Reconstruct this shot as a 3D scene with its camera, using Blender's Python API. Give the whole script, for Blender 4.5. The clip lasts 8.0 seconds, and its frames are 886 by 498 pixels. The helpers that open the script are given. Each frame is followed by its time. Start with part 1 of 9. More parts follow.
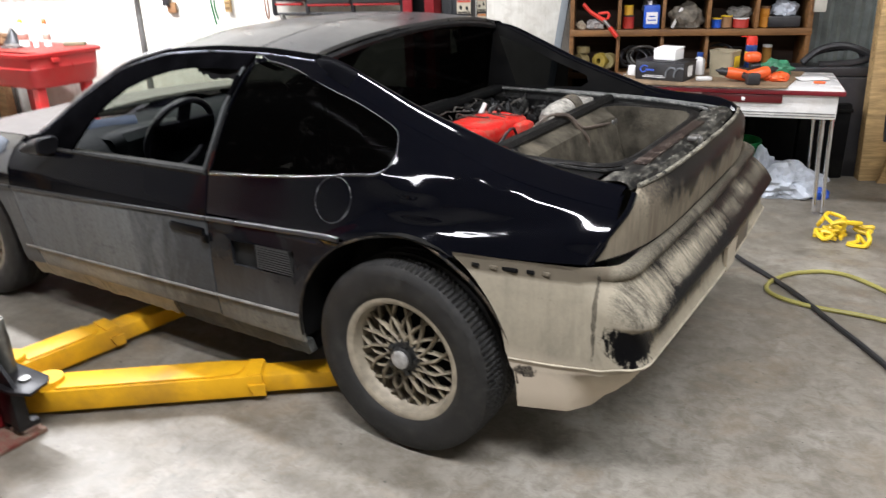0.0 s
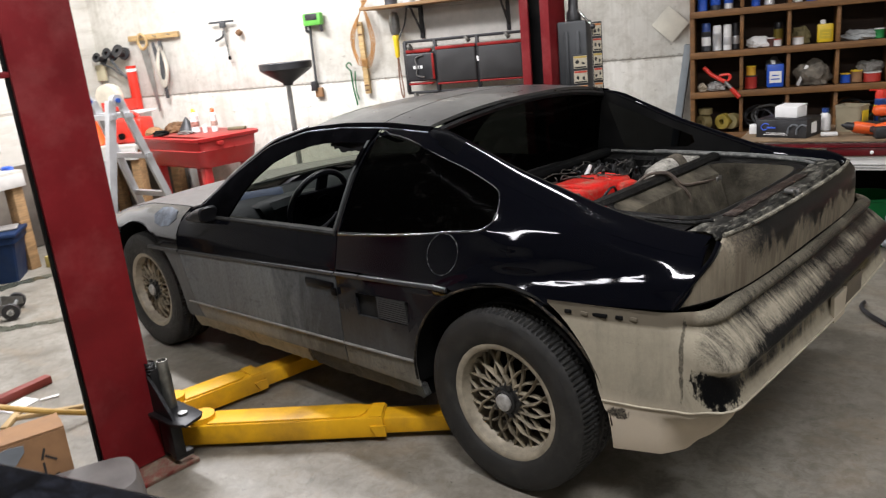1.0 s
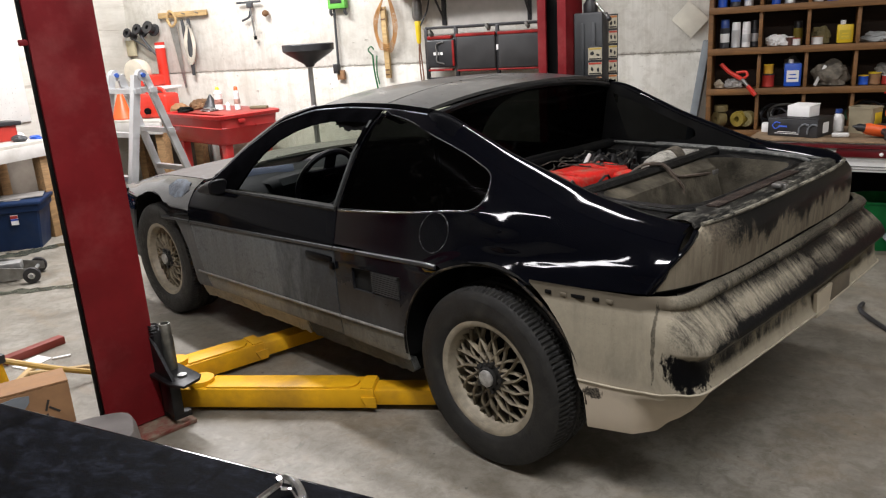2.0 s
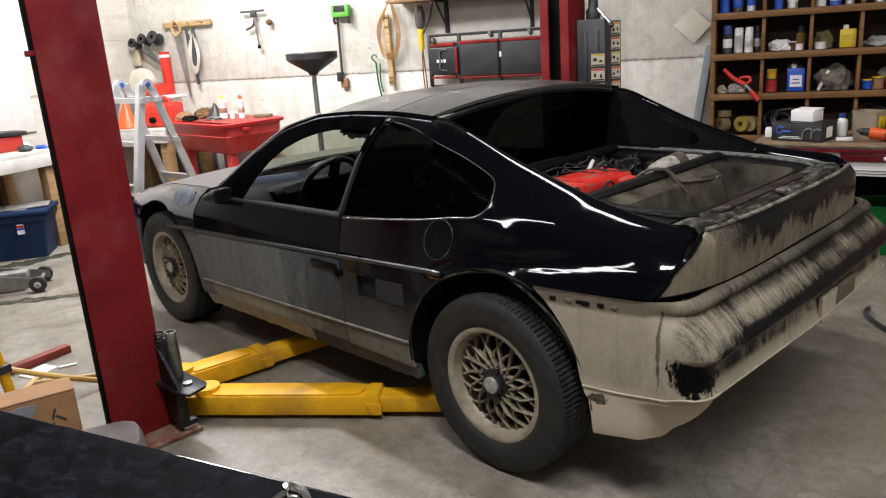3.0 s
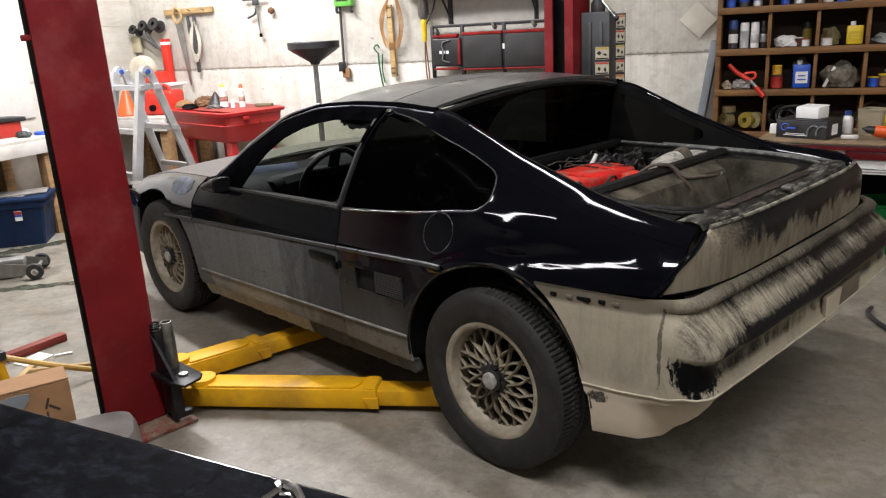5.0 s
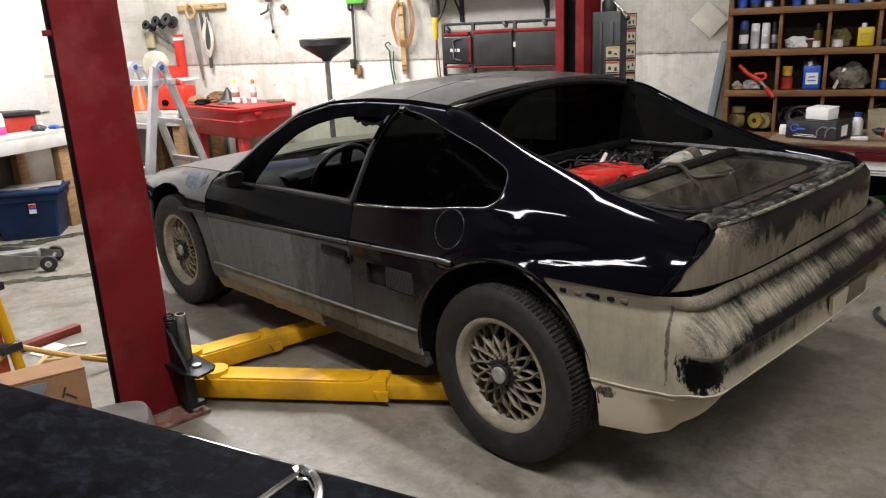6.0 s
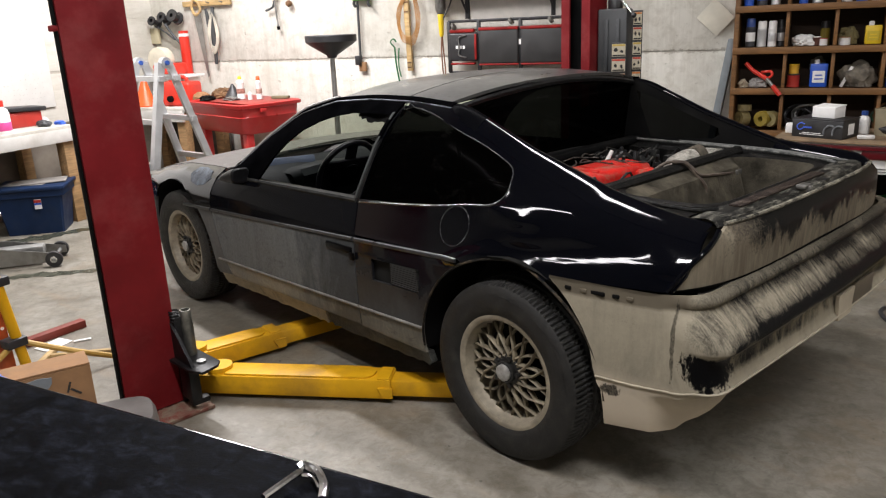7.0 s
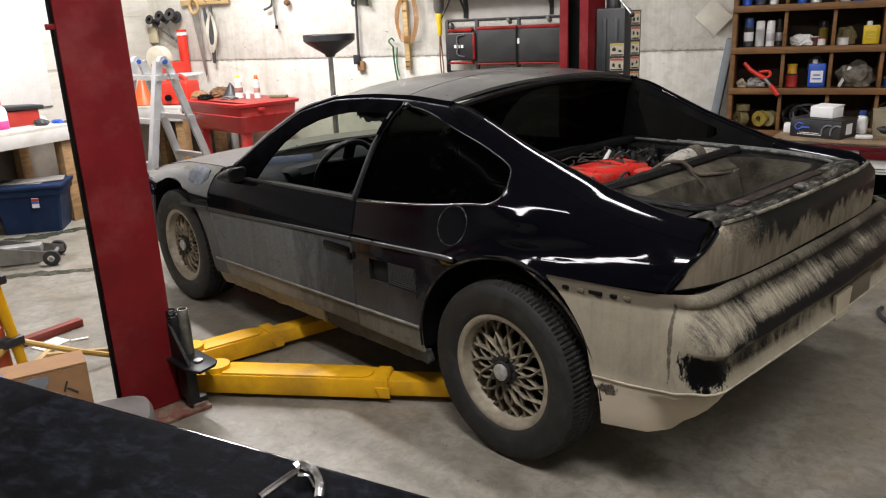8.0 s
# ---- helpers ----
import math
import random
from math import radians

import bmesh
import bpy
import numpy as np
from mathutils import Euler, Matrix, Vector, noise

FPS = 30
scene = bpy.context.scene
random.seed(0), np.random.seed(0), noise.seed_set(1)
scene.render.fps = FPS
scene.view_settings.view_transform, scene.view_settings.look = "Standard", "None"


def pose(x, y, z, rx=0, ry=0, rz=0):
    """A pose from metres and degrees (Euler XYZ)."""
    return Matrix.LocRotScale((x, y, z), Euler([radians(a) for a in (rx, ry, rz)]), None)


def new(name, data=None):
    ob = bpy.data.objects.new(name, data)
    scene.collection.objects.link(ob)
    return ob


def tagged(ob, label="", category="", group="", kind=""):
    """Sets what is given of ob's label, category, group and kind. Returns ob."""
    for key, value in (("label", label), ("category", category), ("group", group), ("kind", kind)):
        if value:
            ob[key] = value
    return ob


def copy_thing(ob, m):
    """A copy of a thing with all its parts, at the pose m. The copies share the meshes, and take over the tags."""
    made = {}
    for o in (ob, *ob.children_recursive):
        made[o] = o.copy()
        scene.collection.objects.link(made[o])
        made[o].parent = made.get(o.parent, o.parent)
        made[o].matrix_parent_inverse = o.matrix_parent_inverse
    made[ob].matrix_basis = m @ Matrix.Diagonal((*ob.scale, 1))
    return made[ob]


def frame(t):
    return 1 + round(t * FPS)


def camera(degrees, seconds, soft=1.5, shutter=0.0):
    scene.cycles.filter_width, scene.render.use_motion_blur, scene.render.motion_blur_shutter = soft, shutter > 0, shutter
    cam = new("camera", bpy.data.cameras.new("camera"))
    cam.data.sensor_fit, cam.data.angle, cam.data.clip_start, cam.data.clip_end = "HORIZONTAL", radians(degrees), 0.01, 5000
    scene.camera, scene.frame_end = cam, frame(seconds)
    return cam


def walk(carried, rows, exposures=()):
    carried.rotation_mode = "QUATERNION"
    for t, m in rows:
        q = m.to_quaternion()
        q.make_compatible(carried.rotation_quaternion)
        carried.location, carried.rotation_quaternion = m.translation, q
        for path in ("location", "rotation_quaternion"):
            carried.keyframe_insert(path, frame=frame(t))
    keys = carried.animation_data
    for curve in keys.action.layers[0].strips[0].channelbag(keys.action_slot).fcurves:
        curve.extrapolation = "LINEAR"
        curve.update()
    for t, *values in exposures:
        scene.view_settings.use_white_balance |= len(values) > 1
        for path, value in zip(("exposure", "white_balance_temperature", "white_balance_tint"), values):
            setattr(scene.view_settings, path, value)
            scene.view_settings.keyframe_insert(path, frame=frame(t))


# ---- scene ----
cam = camera(60.55, 8.0, soft=1.2, shutter=0.4)
# seconds, eye, yaw, pitch, roll
ROWS = [
    (0, -2.386, -1.175, 1.450, -57.748, -21.528, 1.597),
    (0.5, -2.486, -1.226, 1.473, -54.549, -18.005, 5.738),
    (1, -2.483, -1.403, 1.461, -47.659, -15.733, 5.379),
    (1.5, -2.465, -1.539, 1.437, -45.221, -16.457, 3.312),
    (3, -2.470, -1.548, 1.439, -44.834, -15.772, 3.834),
    (3.5, -2.468, -1.550, 1.443, -45.254, -15.681, 3.779),
    (4, -2.467, -1.550, 1.441, -45.682, -15.677, 3.590),
    (4.5, -2.437, -1.519, 1.431, -45.119, -16.067, 3.407),
    (6, -2.482, -1.542, 1.439, -43.906, -16.489, 2.586),
    (6.5, -2.486, -1.539, 1.438, -43.550, -16.562, 2.513),
    (7, -2.482, -1.538, 1.437, -43.535, -16.669, 2.419),
    (7.5, -2.477, -1.543, 1.439, -43.812, -16.744, 2.498),
    (8, -2.478, -1.538, 1.436, -43.632, -16.717, 2.327),
]
walk(cam, [(t, pose(x, y, z, 90 + pitch, roll, yaw)) for t, x, y, z, yaw, pitch, roll in ROWS],
     exposures=((0, 0.8, 6150, 10), (0.5, 0.52, 6250, 10), (1.0, 0.15, 6300, 10), (1.5, 0.02, 6400, 10), (4.5, 0.05, 6430, 10), (8.0, 0.0, 6500, 10)))

# ---- light and exposure ----
ROOM = pose(0, 0, 0, 0, 0, -68.9)  # x along the back wall, y towards it
WALL_Y, LEFT_X, RIGHT_X, FRONT_Y, CEIL = 3.02, -5.45, 3.6, -5.2, 3.3


def world_light():
    w = bpy.data.worlds.new("shop_world")
    w.use_nodes = True
    bg = w.node_tree.nodes["Background"]
    bg.inputs[0].default_value = (0.55, 0.6, 0.68, 1)
    bg.inputs[1].default_value = 0.01
    scene.world = w


def tube_lamp(x, y, z, power, length, width=0.13, colour=(1.0, 0.975, 0.985)):
    """A fluorescent strip under the ceiling, lying along y."""
    d = bpy.data.lights.new("fluorescent_light", "AREA")
    d.shape, d.size, d.size_y = "RECTANGLE", width, length
    d.energy, d.color = power, colour
    ob = new("fluorescent_light", d)
    ob.matrix_world = pose(x, y, z)
    return ob


world_light()
# rows of tubes, parallel to the car
for x, y, length, power in ((-0.25, 3.45, 2.0, 185), (0.25, 1.3, 2.0, 50), (-2.35, 1.19, 1.42, 32), (-1.88, -1.1, 2.0, 104), (0.35, 4.2, 1.2, 45), (1.2, -2.2, 2.0, 46)):
    tube_lamp(x, y, 3.1, power, length)


# ---- materials ----
def nodes_of(name):
    m = bpy.data.materials.new(name)
    m.use_nodes = True
    nt = m.node_tree
    return m, nt, nt.nodes["Principled BSDF"]


def link(nt, a, b):
    nt.links.new(a, b)


def noise_node(nt, vec, scale, detail=4.0, rough=0.55, distortion=0.0):
    n = nt.nodes.new("ShaderNodeTexNoise")
    n.inputs["Scale"].default_value = scale
    n.inputs["Detail"].default_value = detail
    n.inputs["Roughness"].default_value = rough
    n.inputs["Distortion"].default_value = distortion
    link(nt, vec, n.inputs["Vector"])
    return n.outputs["Fac"]


def ramp(nt, fac, stops):
    r = nt.nodes.new("ShaderNodeValToRGB")
    e = r.color_ramp.elements
    while len(e) < len(stops):
        e.new(0.5)
    for el, (p, c) in zip(e, stops):
        el.position = p
        el.color = (*c, 1) if len(c) == 3 else c
    link(nt, fac, r.inputs[0])
    return r.outputs[0]


def grey(v):
    return (v, v, v)


def mix(nt, fac, a, b, mode="MIX"):
    m = nt.nodes.new("ShaderNodeMix")
    m.data_type, m.blend_type = "RGBA", mode
    for sock, v in ((m.inputs[0], fac), (m.inputs[6], a), (m.inputs[7], b)):
        if isinstance(v, (int, float)):
            sock.default_value = v
        elif isinstance(v, tuple):
            sock.default_value = (*v, 1)
        else:
            link(nt, v, sock)
    return m.outputs[2]


def maths(nt, op, a, b=0.0, clamp=False):
    m = nt.nodes.new("ShaderNodeMath")
    m.operation, m.use_clamp = op, clamp
    for sock, v in ((m.inputs[0], a), (m.inputs[1], b)):
        if isinstance(v, (int, float)):
            sock.default_value = v
        else:
            link(nt, v, sock)
    return m.outputs[0]


def coords(nt, kind="Object", scale=(1, 1, 1), turn=(0, 0, 0)):
    t = nt.nodes.new("ShaderNodeTexCoord")
    mp = nt.nodes.new("ShaderNodeMapping")
    mp.inputs["Scale"].default_value = scale
    mp.inputs["Rotation"].default_value = turn
    link(nt, t.outputs[kind], mp.inputs[0])
    return mp.outputs[0]


def bump(nt, bsdf, height, strength, dist=0.01):
    b = nt.nodes.new("ShaderNodeBump")
    b.inputs["Strength"].default_value = strength
    b.inputs["Distance"].default_value = dist
    link(nt, height, b.inputs["Height"])
    link(nt, b.outputs[0], bsdf.inputs["Normal"])


def plain(name, base, rough=0.5, metal=0.0, vary=0.25, scale=9.0, relief=0.15, dirt=None, coat=0.0, spec=0.5):
    """A painted, moulded or metal surface with blotches, fine grain and a little relief."""
    m, nt, b = nodes_of(name)
    v = coords(nt)
    big, fine = noise_node(nt, v, scale, 5), noise_node(nt, v, scale * 9, 4)
    dark = tuple(c * (1 - vary) for c in base)
    light = tuple(min(1, c * (1 + vary * 0.6)) for c in base)
    col = ramp(nt, big, [(0.3, dark), (0.7, light)])
    col = mix(nt, maths(nt, "MULTIPLY", fine, 0.25), col, tuple(c * 0.7 for c in base))
    if dirt:
        d = ramp(nt, noise_node(nt, v, scale * 0.6, 7, 0.65), [(0.5, grey(0)), (0.72, grey(1))])
        col = mix(nt, maths(nt, "MULTIPLY", d, dirt[1]), col, dirt[0])
    link(nt, col, b.inputs["Base Color"])
    rr = ramp(nt, big, [(0.25, grey(max(0.02, rough - 0.1))), (0.75, grey(min(1, rough + 0.12)))])
    link(nt, rr, b.inputs["Roughness"])
    b.inputs["Metallic"].default_value = metal
    b.inputs["Coat Weight"].default_value = coat
    b.inputs["Specular IOR Level"].default_value = spec
    bump(nt, b, fine, relief, 0.003)
    return m


def flaky(name, base, flake, cover, scale=9.0, rough=0.8, stretch=(1, 1, 1)):
    """A dark surface under crisp-edged flakes and smears of dirt; cover is the share of flakes, 0 to 1."""
    m, nt, b = nodes_of(name)
    v = coords(nt, scale=stretch)
    big, grit = noise_node(nt, v, scale * 1.6, 10, 0.78, 0.6), noise_node(nt, coords(nt), 160, 5, 0.8)
    d = maths(nt, "ADD", big, maths(nt, "MULTIPLY", maths(nt, "SUBTRACT", grit, 0.5), 0.5))
    e = 0.68 - 0.36 * cover
    amount = ramp(nt, d, [(e - 0.1, grey(0)), (e + 0.12, grey(1))])
    tone = noise_node(nt, coords(nt), scale * 3, 6, 0.7)
    fl = mix(nt, tone, tuple(c * 0.45 for c in flake), tuple(c * 1.25 for c in flake))
    dark = mix(nt, tone, tuple(c * 0.4 for c in base), tuple(c * 1.6 for c in base))
    link(nt, mix(nt, amount, dark, fl), b.inputs["Base Color"])
    link(nt, ramp(nt, amount, [(0.2, grey(0.45)), (0.8, grey(rough))]), b.inputs["Roughness"])
    b.inputs["Specular IOR Level"].default_value = 0.15
    bump(nt, b, maths(nt, "ADD", amount, maths(nt, "MULTIPLY", grit, 0.5)), 0.35, 0.003)
    return m


def glass(name, tint=(0.9, 0.95, 0.93), rough=0.02, clear=0.9, gloss=1.0, smear=0.0):
    """Window glass: a clear sheet with a sharp reflection."""
    m, nt, b = nodes_of(name)
    out = nt.nodes["Material Output"]
    tr = nt.nodes.new("ShaderNodeBsdfTransparent")
    tr.inputs[0].default_value = tuple(c * clear for c in tint) + (1,)
    gl = nt.nodes.new("ShaderNodeBsdfGlossy")
    gl.inputs["Roughness"].default_value = rough
    lw = nt.nodes.new("ShaderNodeLayerWeight")
    lw.inputs[0].default_value = 0.5
    fr = maths(nt, "ADD", 0.04, maths(nt, "MULTIPLY", maths(nt, "POWER", lw.outputs["Facing"], 5.0), 0.9))
    ms = nt.nodes.new("ShaderNodeMixShader")
    link(nt, maths(nt, "MULTIPLY", fr, gloss), ms.inputs[0])
    link(nt, tr.outputs[0], ms.inputs[1])
    link(nt, gl.outputs[0], ms.inputs[2])
    nt.nodes.remove(b)
    if not smear:
        link(nt, ms.outputs[0], out.inputs[0])
        return m
    # wiped dust: thin pale smears and specks on the sheet
    dull = nt.nodes.new("ShaderNodeBsdfDiffuse")
    dull.inputs[0].default_value = (0.2, 0.185, 0.17, 1)
    wipe = ramp(nt, noise_node(nt, coords(nt, scale=(1, 7, 16), turn=(0.6, 0, 0)), 1.0, 10, 0.8, 0.8), [(0.55, grey(0)), (0.68, grey(smear)), (0.76, grey(smear * 6))])
    film = maths(nt, "ADD", wipe, smear * 0.12)
    top = nt.nodes.new("ShaderNodeMixShader")
    link(nt, film, top.inputs[0])
    link(nt, ms.outputs[0], top.inputs[1])
    link(nt, dull.outputs[0], top.inputs[2])
    link(nt, top.outputs[0], out.inputs[0])
    return m


def car_paint(name, low, high, floor_dust, top_dust, dust=(0.2, 0.19, 0.165), base=(0.003, 0.0033, 0.005), spec=0.5, rag=1.0, haze=None, scuffed=None, slant=0.0, cake=None):
    """Black gloss paint under road dust: thick below `low`, gone above `high`, with an even film `top_dust`.
    `haze` dulls the gloss forward of a place along the car, `scuffed` rubs the dust off behind one,
    `slant` lets the dust line fall towards the nose, `cake` is the height under which mud has dried on."""
    m, nt, b = nodes_of(name)
    v = coords(nt)
    sep = nt.nodes.new("ShaderNodeSeparateXYZ")
    link(nt, v, sep.inputs[0])
    big = noise_node(nt, v, 3.2, 6, 0.6)
    streak = noise_node(nt, coords(nt, scale=(18, 18, 2.2)), 1.0, 5, 0.6)
    fine = noise_node(nt, v, 70, 5, 0.7)
    line = maths(nt, "ADD", sep.outputs[2], maths(nt, "MULTIPLY", maths(nt, "SUBTRACT", sep.outputs[1], 0.2), slant))
    h = maths(nt, "ADD", line, maths(nt, "MULTIPLY", maths(nt, "SUBTRACT", big, 0.5), 0.22 * rag))
    h = maths(nt, "ADD", h, maths(nt, "MULTIPLY", maths(nt, "SUBTRACT", streak, 0.5), 0.12 * rag))
    mr = nt.nodes.new("ShaderNodeMapRange")
    for k, val in zip(range(1, 5), (low, high, floor_dust, top_dust)):
        mr.inputs[k].default_value = val
    mr.interpolation_type = "SMOOTHSTEP"
    link(nt, h, mr.inputs[0])
    amount = mr.outputs[0]
    rub = ramp(nt, noise_node(nt, coords(nt, scale=(9, 9, 1.6)), 1.6, 9, 0.72, 0.3), [(0.3, grey(1 - 0.45 * min(1, rag + 0.2))), (0.62, grey(1))])
    scrape = ramp(nt, noise_node(nt, coords(nt, scale=(6, 5, 10)), 1.4, 9, 0.78, 0.5), [(0.36, grey(1 - 0.65 * min(1, rag + 0.2))), (0.44, grey(1))])
    rub = maths(nt, "MULTIPLY", rub, scrape)
    amount = maths(nt, "MULTIPLY", amount, rub)
    if scuffed:
        edge = maths(nt, "ADD", sep.outputs[1], maths(nt, "MULTIPLY", maths(nt, "SUBTRACT", noise_node(nt, coords(nt, scale=(1, 1.6, 0.6)), 5.0, 8, 0.72, 0.6), 0.5), 0.9))
        amount = maths(nt, "MULTIPLY", amount, ramp(nt, maths(nt, "SUBTRACT", edge, scuffed), [(0.0, grey(0.4)), (0.28, grey(1))]))
    amount = maths(nt, "MULTIPLY", amount, ramp(nt, fine, [(0.25, grey(0.7)), (0.6, grey(1))]))
    dusty = mix(nt, streak, tuple(c * 0.75 for c in dust), tuple(c * 1.2 for c in dust))
    if cake:
        low_mud = maths(nt, "ADD", maths(nt, "ADD", sep.outputs[2], maths(nt, "MULTIPLY", maths(nt, "SUBTRACT", sep.outputs[1], 0.385), 0.026)), maths(nt, "MULTIPLY", maths(nt, "SUBTRACT", fine, 0.5), 0.01))
        dusty = mix(nt, maths(nt, "MULTIPLY", ramp(nt, maths(nt, "SUBTRACT", low_mud, cake), [(0.0, grey(1)), (0.006, grey(0))]), ramp(nt, big, [(0.3, grey(0.5)), (0.6, grey(1))])), dusty, (0.33, 0.305, 0.245))
    link(nt, mix(nt, amount, base, dusty), b.inputs["Base Color"])
    rough = ramp(nt, amount, [(0.0, grey(0.06)), (0.12, grey(0.3)), (0.5, grey(0.8))])
    b.inputs["Coat Roughness"].default_value = 0.03
    if haze is not None:
        dull = maths(nt, "ADD", maths(nt, "SUBTRACT", sep.outputs[1], haze), maths(nt, "MULTIPLY", maths(nt, "SUBTRACT", big, 0.5), 0.3))
        dull = ramp(nt, dull, [(0.0, grey(0.0)), (0.3, grey(0.2))])
        dull = maths(nt, "ADD", 0.03, maths(nt, "MULTIPLY", dull, ramp(nt, sep.outputs[2], [(0.77, grey(1)), (0.83, grey(0))])))
        rough = maths(nt, "MAXIMUM", rough, dull)
        link(nt, dull, b.inputs["Coat Roughness"])
    link(nt, rough, b.inputs["Roughness"])
    b.inputs["Specular IOR Level"].default_value = spec
    link(nt, maths(nt, "SUBTRACT", spec * 1.4, maths(nt, "MULTIPLY", amount, 2.2), True), b.inputs["Coat Weight"])
    bump(nt, b, maths(nt, "MULTIPLY", fine, amount), 0.2, 0.002)
    return m


def fascia_dirt(name):
    """The rear cover: caked tan dust, washed away in streaks that show the black plastic."""
    m, nt, b = nodes_of(name)
    v = coords(nt)
    sep = nt.nodes.new("ShaderNodeSeparateXYZ")
    link(nt, v, sep.inputs[0])
    streak = noise_node(nt, coords(nt, scale=(62, 9, 8)), 1.0, 10, 0.78, 0.9)
    blot = noise_node(nt, v, 4.5, 7, 0.66, 0.5)
    fine = noise_node(nt, v, 90, 5, 0.7)
    x, y, z = sep.outputs[0], sep.outputs[1], sep.outputs[2]
    rag = maths(nt, "MULTIPLY", maths(nt, "SUBTRACT", noise_node(nt, v, 14, 6, 0.7), 0.5), 2.0)
    rag = maths(nt, "ADD", rag, maths(nt, "MULTIPLY", maths(nt, "SUBTRACT", noise_node(nt, coords(nt, scale=(60, 90, 40)), 1.0, 6, 0.75), 0.5), 2.6))

    def spot(cx, cy, cz, rx, ry, rz):
        """A bare patch with ragged edges."""
        total = None
        for c, m_, r in ((x, cx, rx), (y, cy, ry), (z, cz, rz)):
            d = maths(nt, "DIVIDE", maths(nt, "SUBTRACT", c, m_), r)
            d = maths(nt, "MULTIPLY", d, d)
            total = d if total is None else maths(nt, "ADD", total, d)
        return ramp(nt, maths(nt, "ADD", total, rag), [(0.55, grey(1)), (1.0, grey(0))])

    tail = maths(nt, "MULTIPLY", maths(nt, "SUBTRACT", -0.575, y), 25, True)
    under = ramp(nt, z, [(0.465, grey(0)), (0.49, grey(1)), (0.55, grey(1)), (0.56, grey(0))])
    lip = ramp(nt, z, [(0.535, grey(0)), (0.548, grey(1)), (0.572, grey(1)), (0.59, grey(0))])
    slope = ramp(nt, z, [(0.552, grey(0)), (0.565, grey(1)), (0.64, grey(0.95)), (0.655, grey(1)), (0.70, grey(0.7))])
    far = ramp(nt, maths(nt, "ADD", x, 0.5), [(0.15, grey(0)), (0.6, grey(1))])
    drips = noise_node(nt, coords(nt, scale=(20, 4, 3)), 1.0, 7, 0.7, 0.6)
    u = maths(nt, "MULTIPLY", under, ramp(nt, maths(nt, "ADD", maths(nt, "MULTIPLY", blot, 0.6), maths(nt, "MULTIPLY", drips, 0.4)), [(0.42, grey(0)), (0.56, grey(0.9))]))
    l = maths(nt, "MULTIPLY", lip, ramp(nt, maths(nt, "ADD", maths(nt, "MULTIPLY", far, 0.22), blot), [(0.42, grey(0)), (0.56, grey(1))]))
    mixed = maths(nt, "ADD", maths(nt, "MULTIPLY", streak, 0.65), maths(nt, "MULTIPLY", blot, 0.35))
    mixed = maths(nt, "ADD", mixed, maths(nt, "MULTIPLY", far, 0.06))
    wash = ramp(nt, z, [(0.56, grey(0.36)), (0.58, grey(0.24)), (0.6, grey(0.06)), (0.628, grey(-0.03)), (0.642, grey(0.08)), (0.66, grey(0.13))])
    mixed = maths(nt, "ADD", mixed, maths(nt, "MULTIPLY", maths(nt, "SUBTRACT", wash, 0.03), ramp(nt, maths(nt, "ADD", x, 0.8), [(0.08, grey(0)), (0.3, grey(1))])))
    s = maths(nt, "MULTIPLY", slope, ramp(nt, mixed, [(0.4, grey(0)), (0.52, grey(0.5)), (0.66, grey(1))]))
    bare = maths(nt, "MULTIPLY", maths(nt, "MAXIMUM", maths(nt, "MAXIMUM", u, l), s), tail, True)
    patch = spot(-0.755, -0.655, 0.512, 0.115, 0.08, 0.076)
    slant = maths(nt, "ADD", maths(nt, "ADD", z, maths(nt, "MULTIPLY", y, -0.35)), maths(nt, "MULTIPLY", rag, 0.006))
    bare = maths(nt, "MAXIMUM", bare, maths(nt, "MULTIPLY", patch, ramp(nt, slant, [(0.765, grey(1)), (0.775, grey(0))])))
    bare = maths(nt, "MAXIMUM", bare, maths(nt, "MULTIPLY", spot(-0.79, -0.557, 0.56, 0.2, 0.0075, 0.125), 0.6))
    bare = maths(nt, "MAXIMUM", bare, maths(nt, "MULTIPLY", spot(-0.80, -0.375, 0.378, 0.2, 0.034, 0.022), 0.75))
    roll = ramp(nt, z, [(0.652, grey(0)), (0.664, grey(0.62)), (0.7, grey(0.72))])
    bare = maths(nt, "MAXIMUM", bare, maths(nt, "MULTIPLY", maths(nt, "MULTIPLY", roll, tail), maths(nt, "ADD", blot, 0.3)))
    spots = ramp(nt, noise_node(nt, v, 9, 8, 0.75), [(0.64, grey(0)), (0.76, grey(0.8))])
    bare = maths(nt, "MAXIMUM", bare, spots, True)
    grit = noise_node(nt, v, 170, 6, 0.85)
    bare = ramp(nt, maths(nt, "ADD", bare, maths(nt, "MULTIPLY", maths(nt, "SUBTRACT", grit, 0.5), 1.3)), [(0.14, grey(0)), (0.86, grey(1))])
    tan = mix(nt, blot, (0.2, 0.178, 0.135), (0.43, 0.385, 0.29))
    soot = ramp(nt, noise_node(nt, coords(nt, scale=(1, 1, 0.55)), 6.0, 8, 0.72, 0.6), [(0.5, grey(0)), (0.7, grey(0.4))])
    tan = mix(nt, soot, tan, (0.1, 0.092, 0.078))
    drip = noise_node(nt, coords(nt, scale=(30, 30, 2.5)), 1.0, 5, 0.65)
    tan = mix(nt, ramp(nt, drip, [(0.5, grey(0)), (0.85, grey(0.4))]), tan, (0.15, 0.13, 0.1))
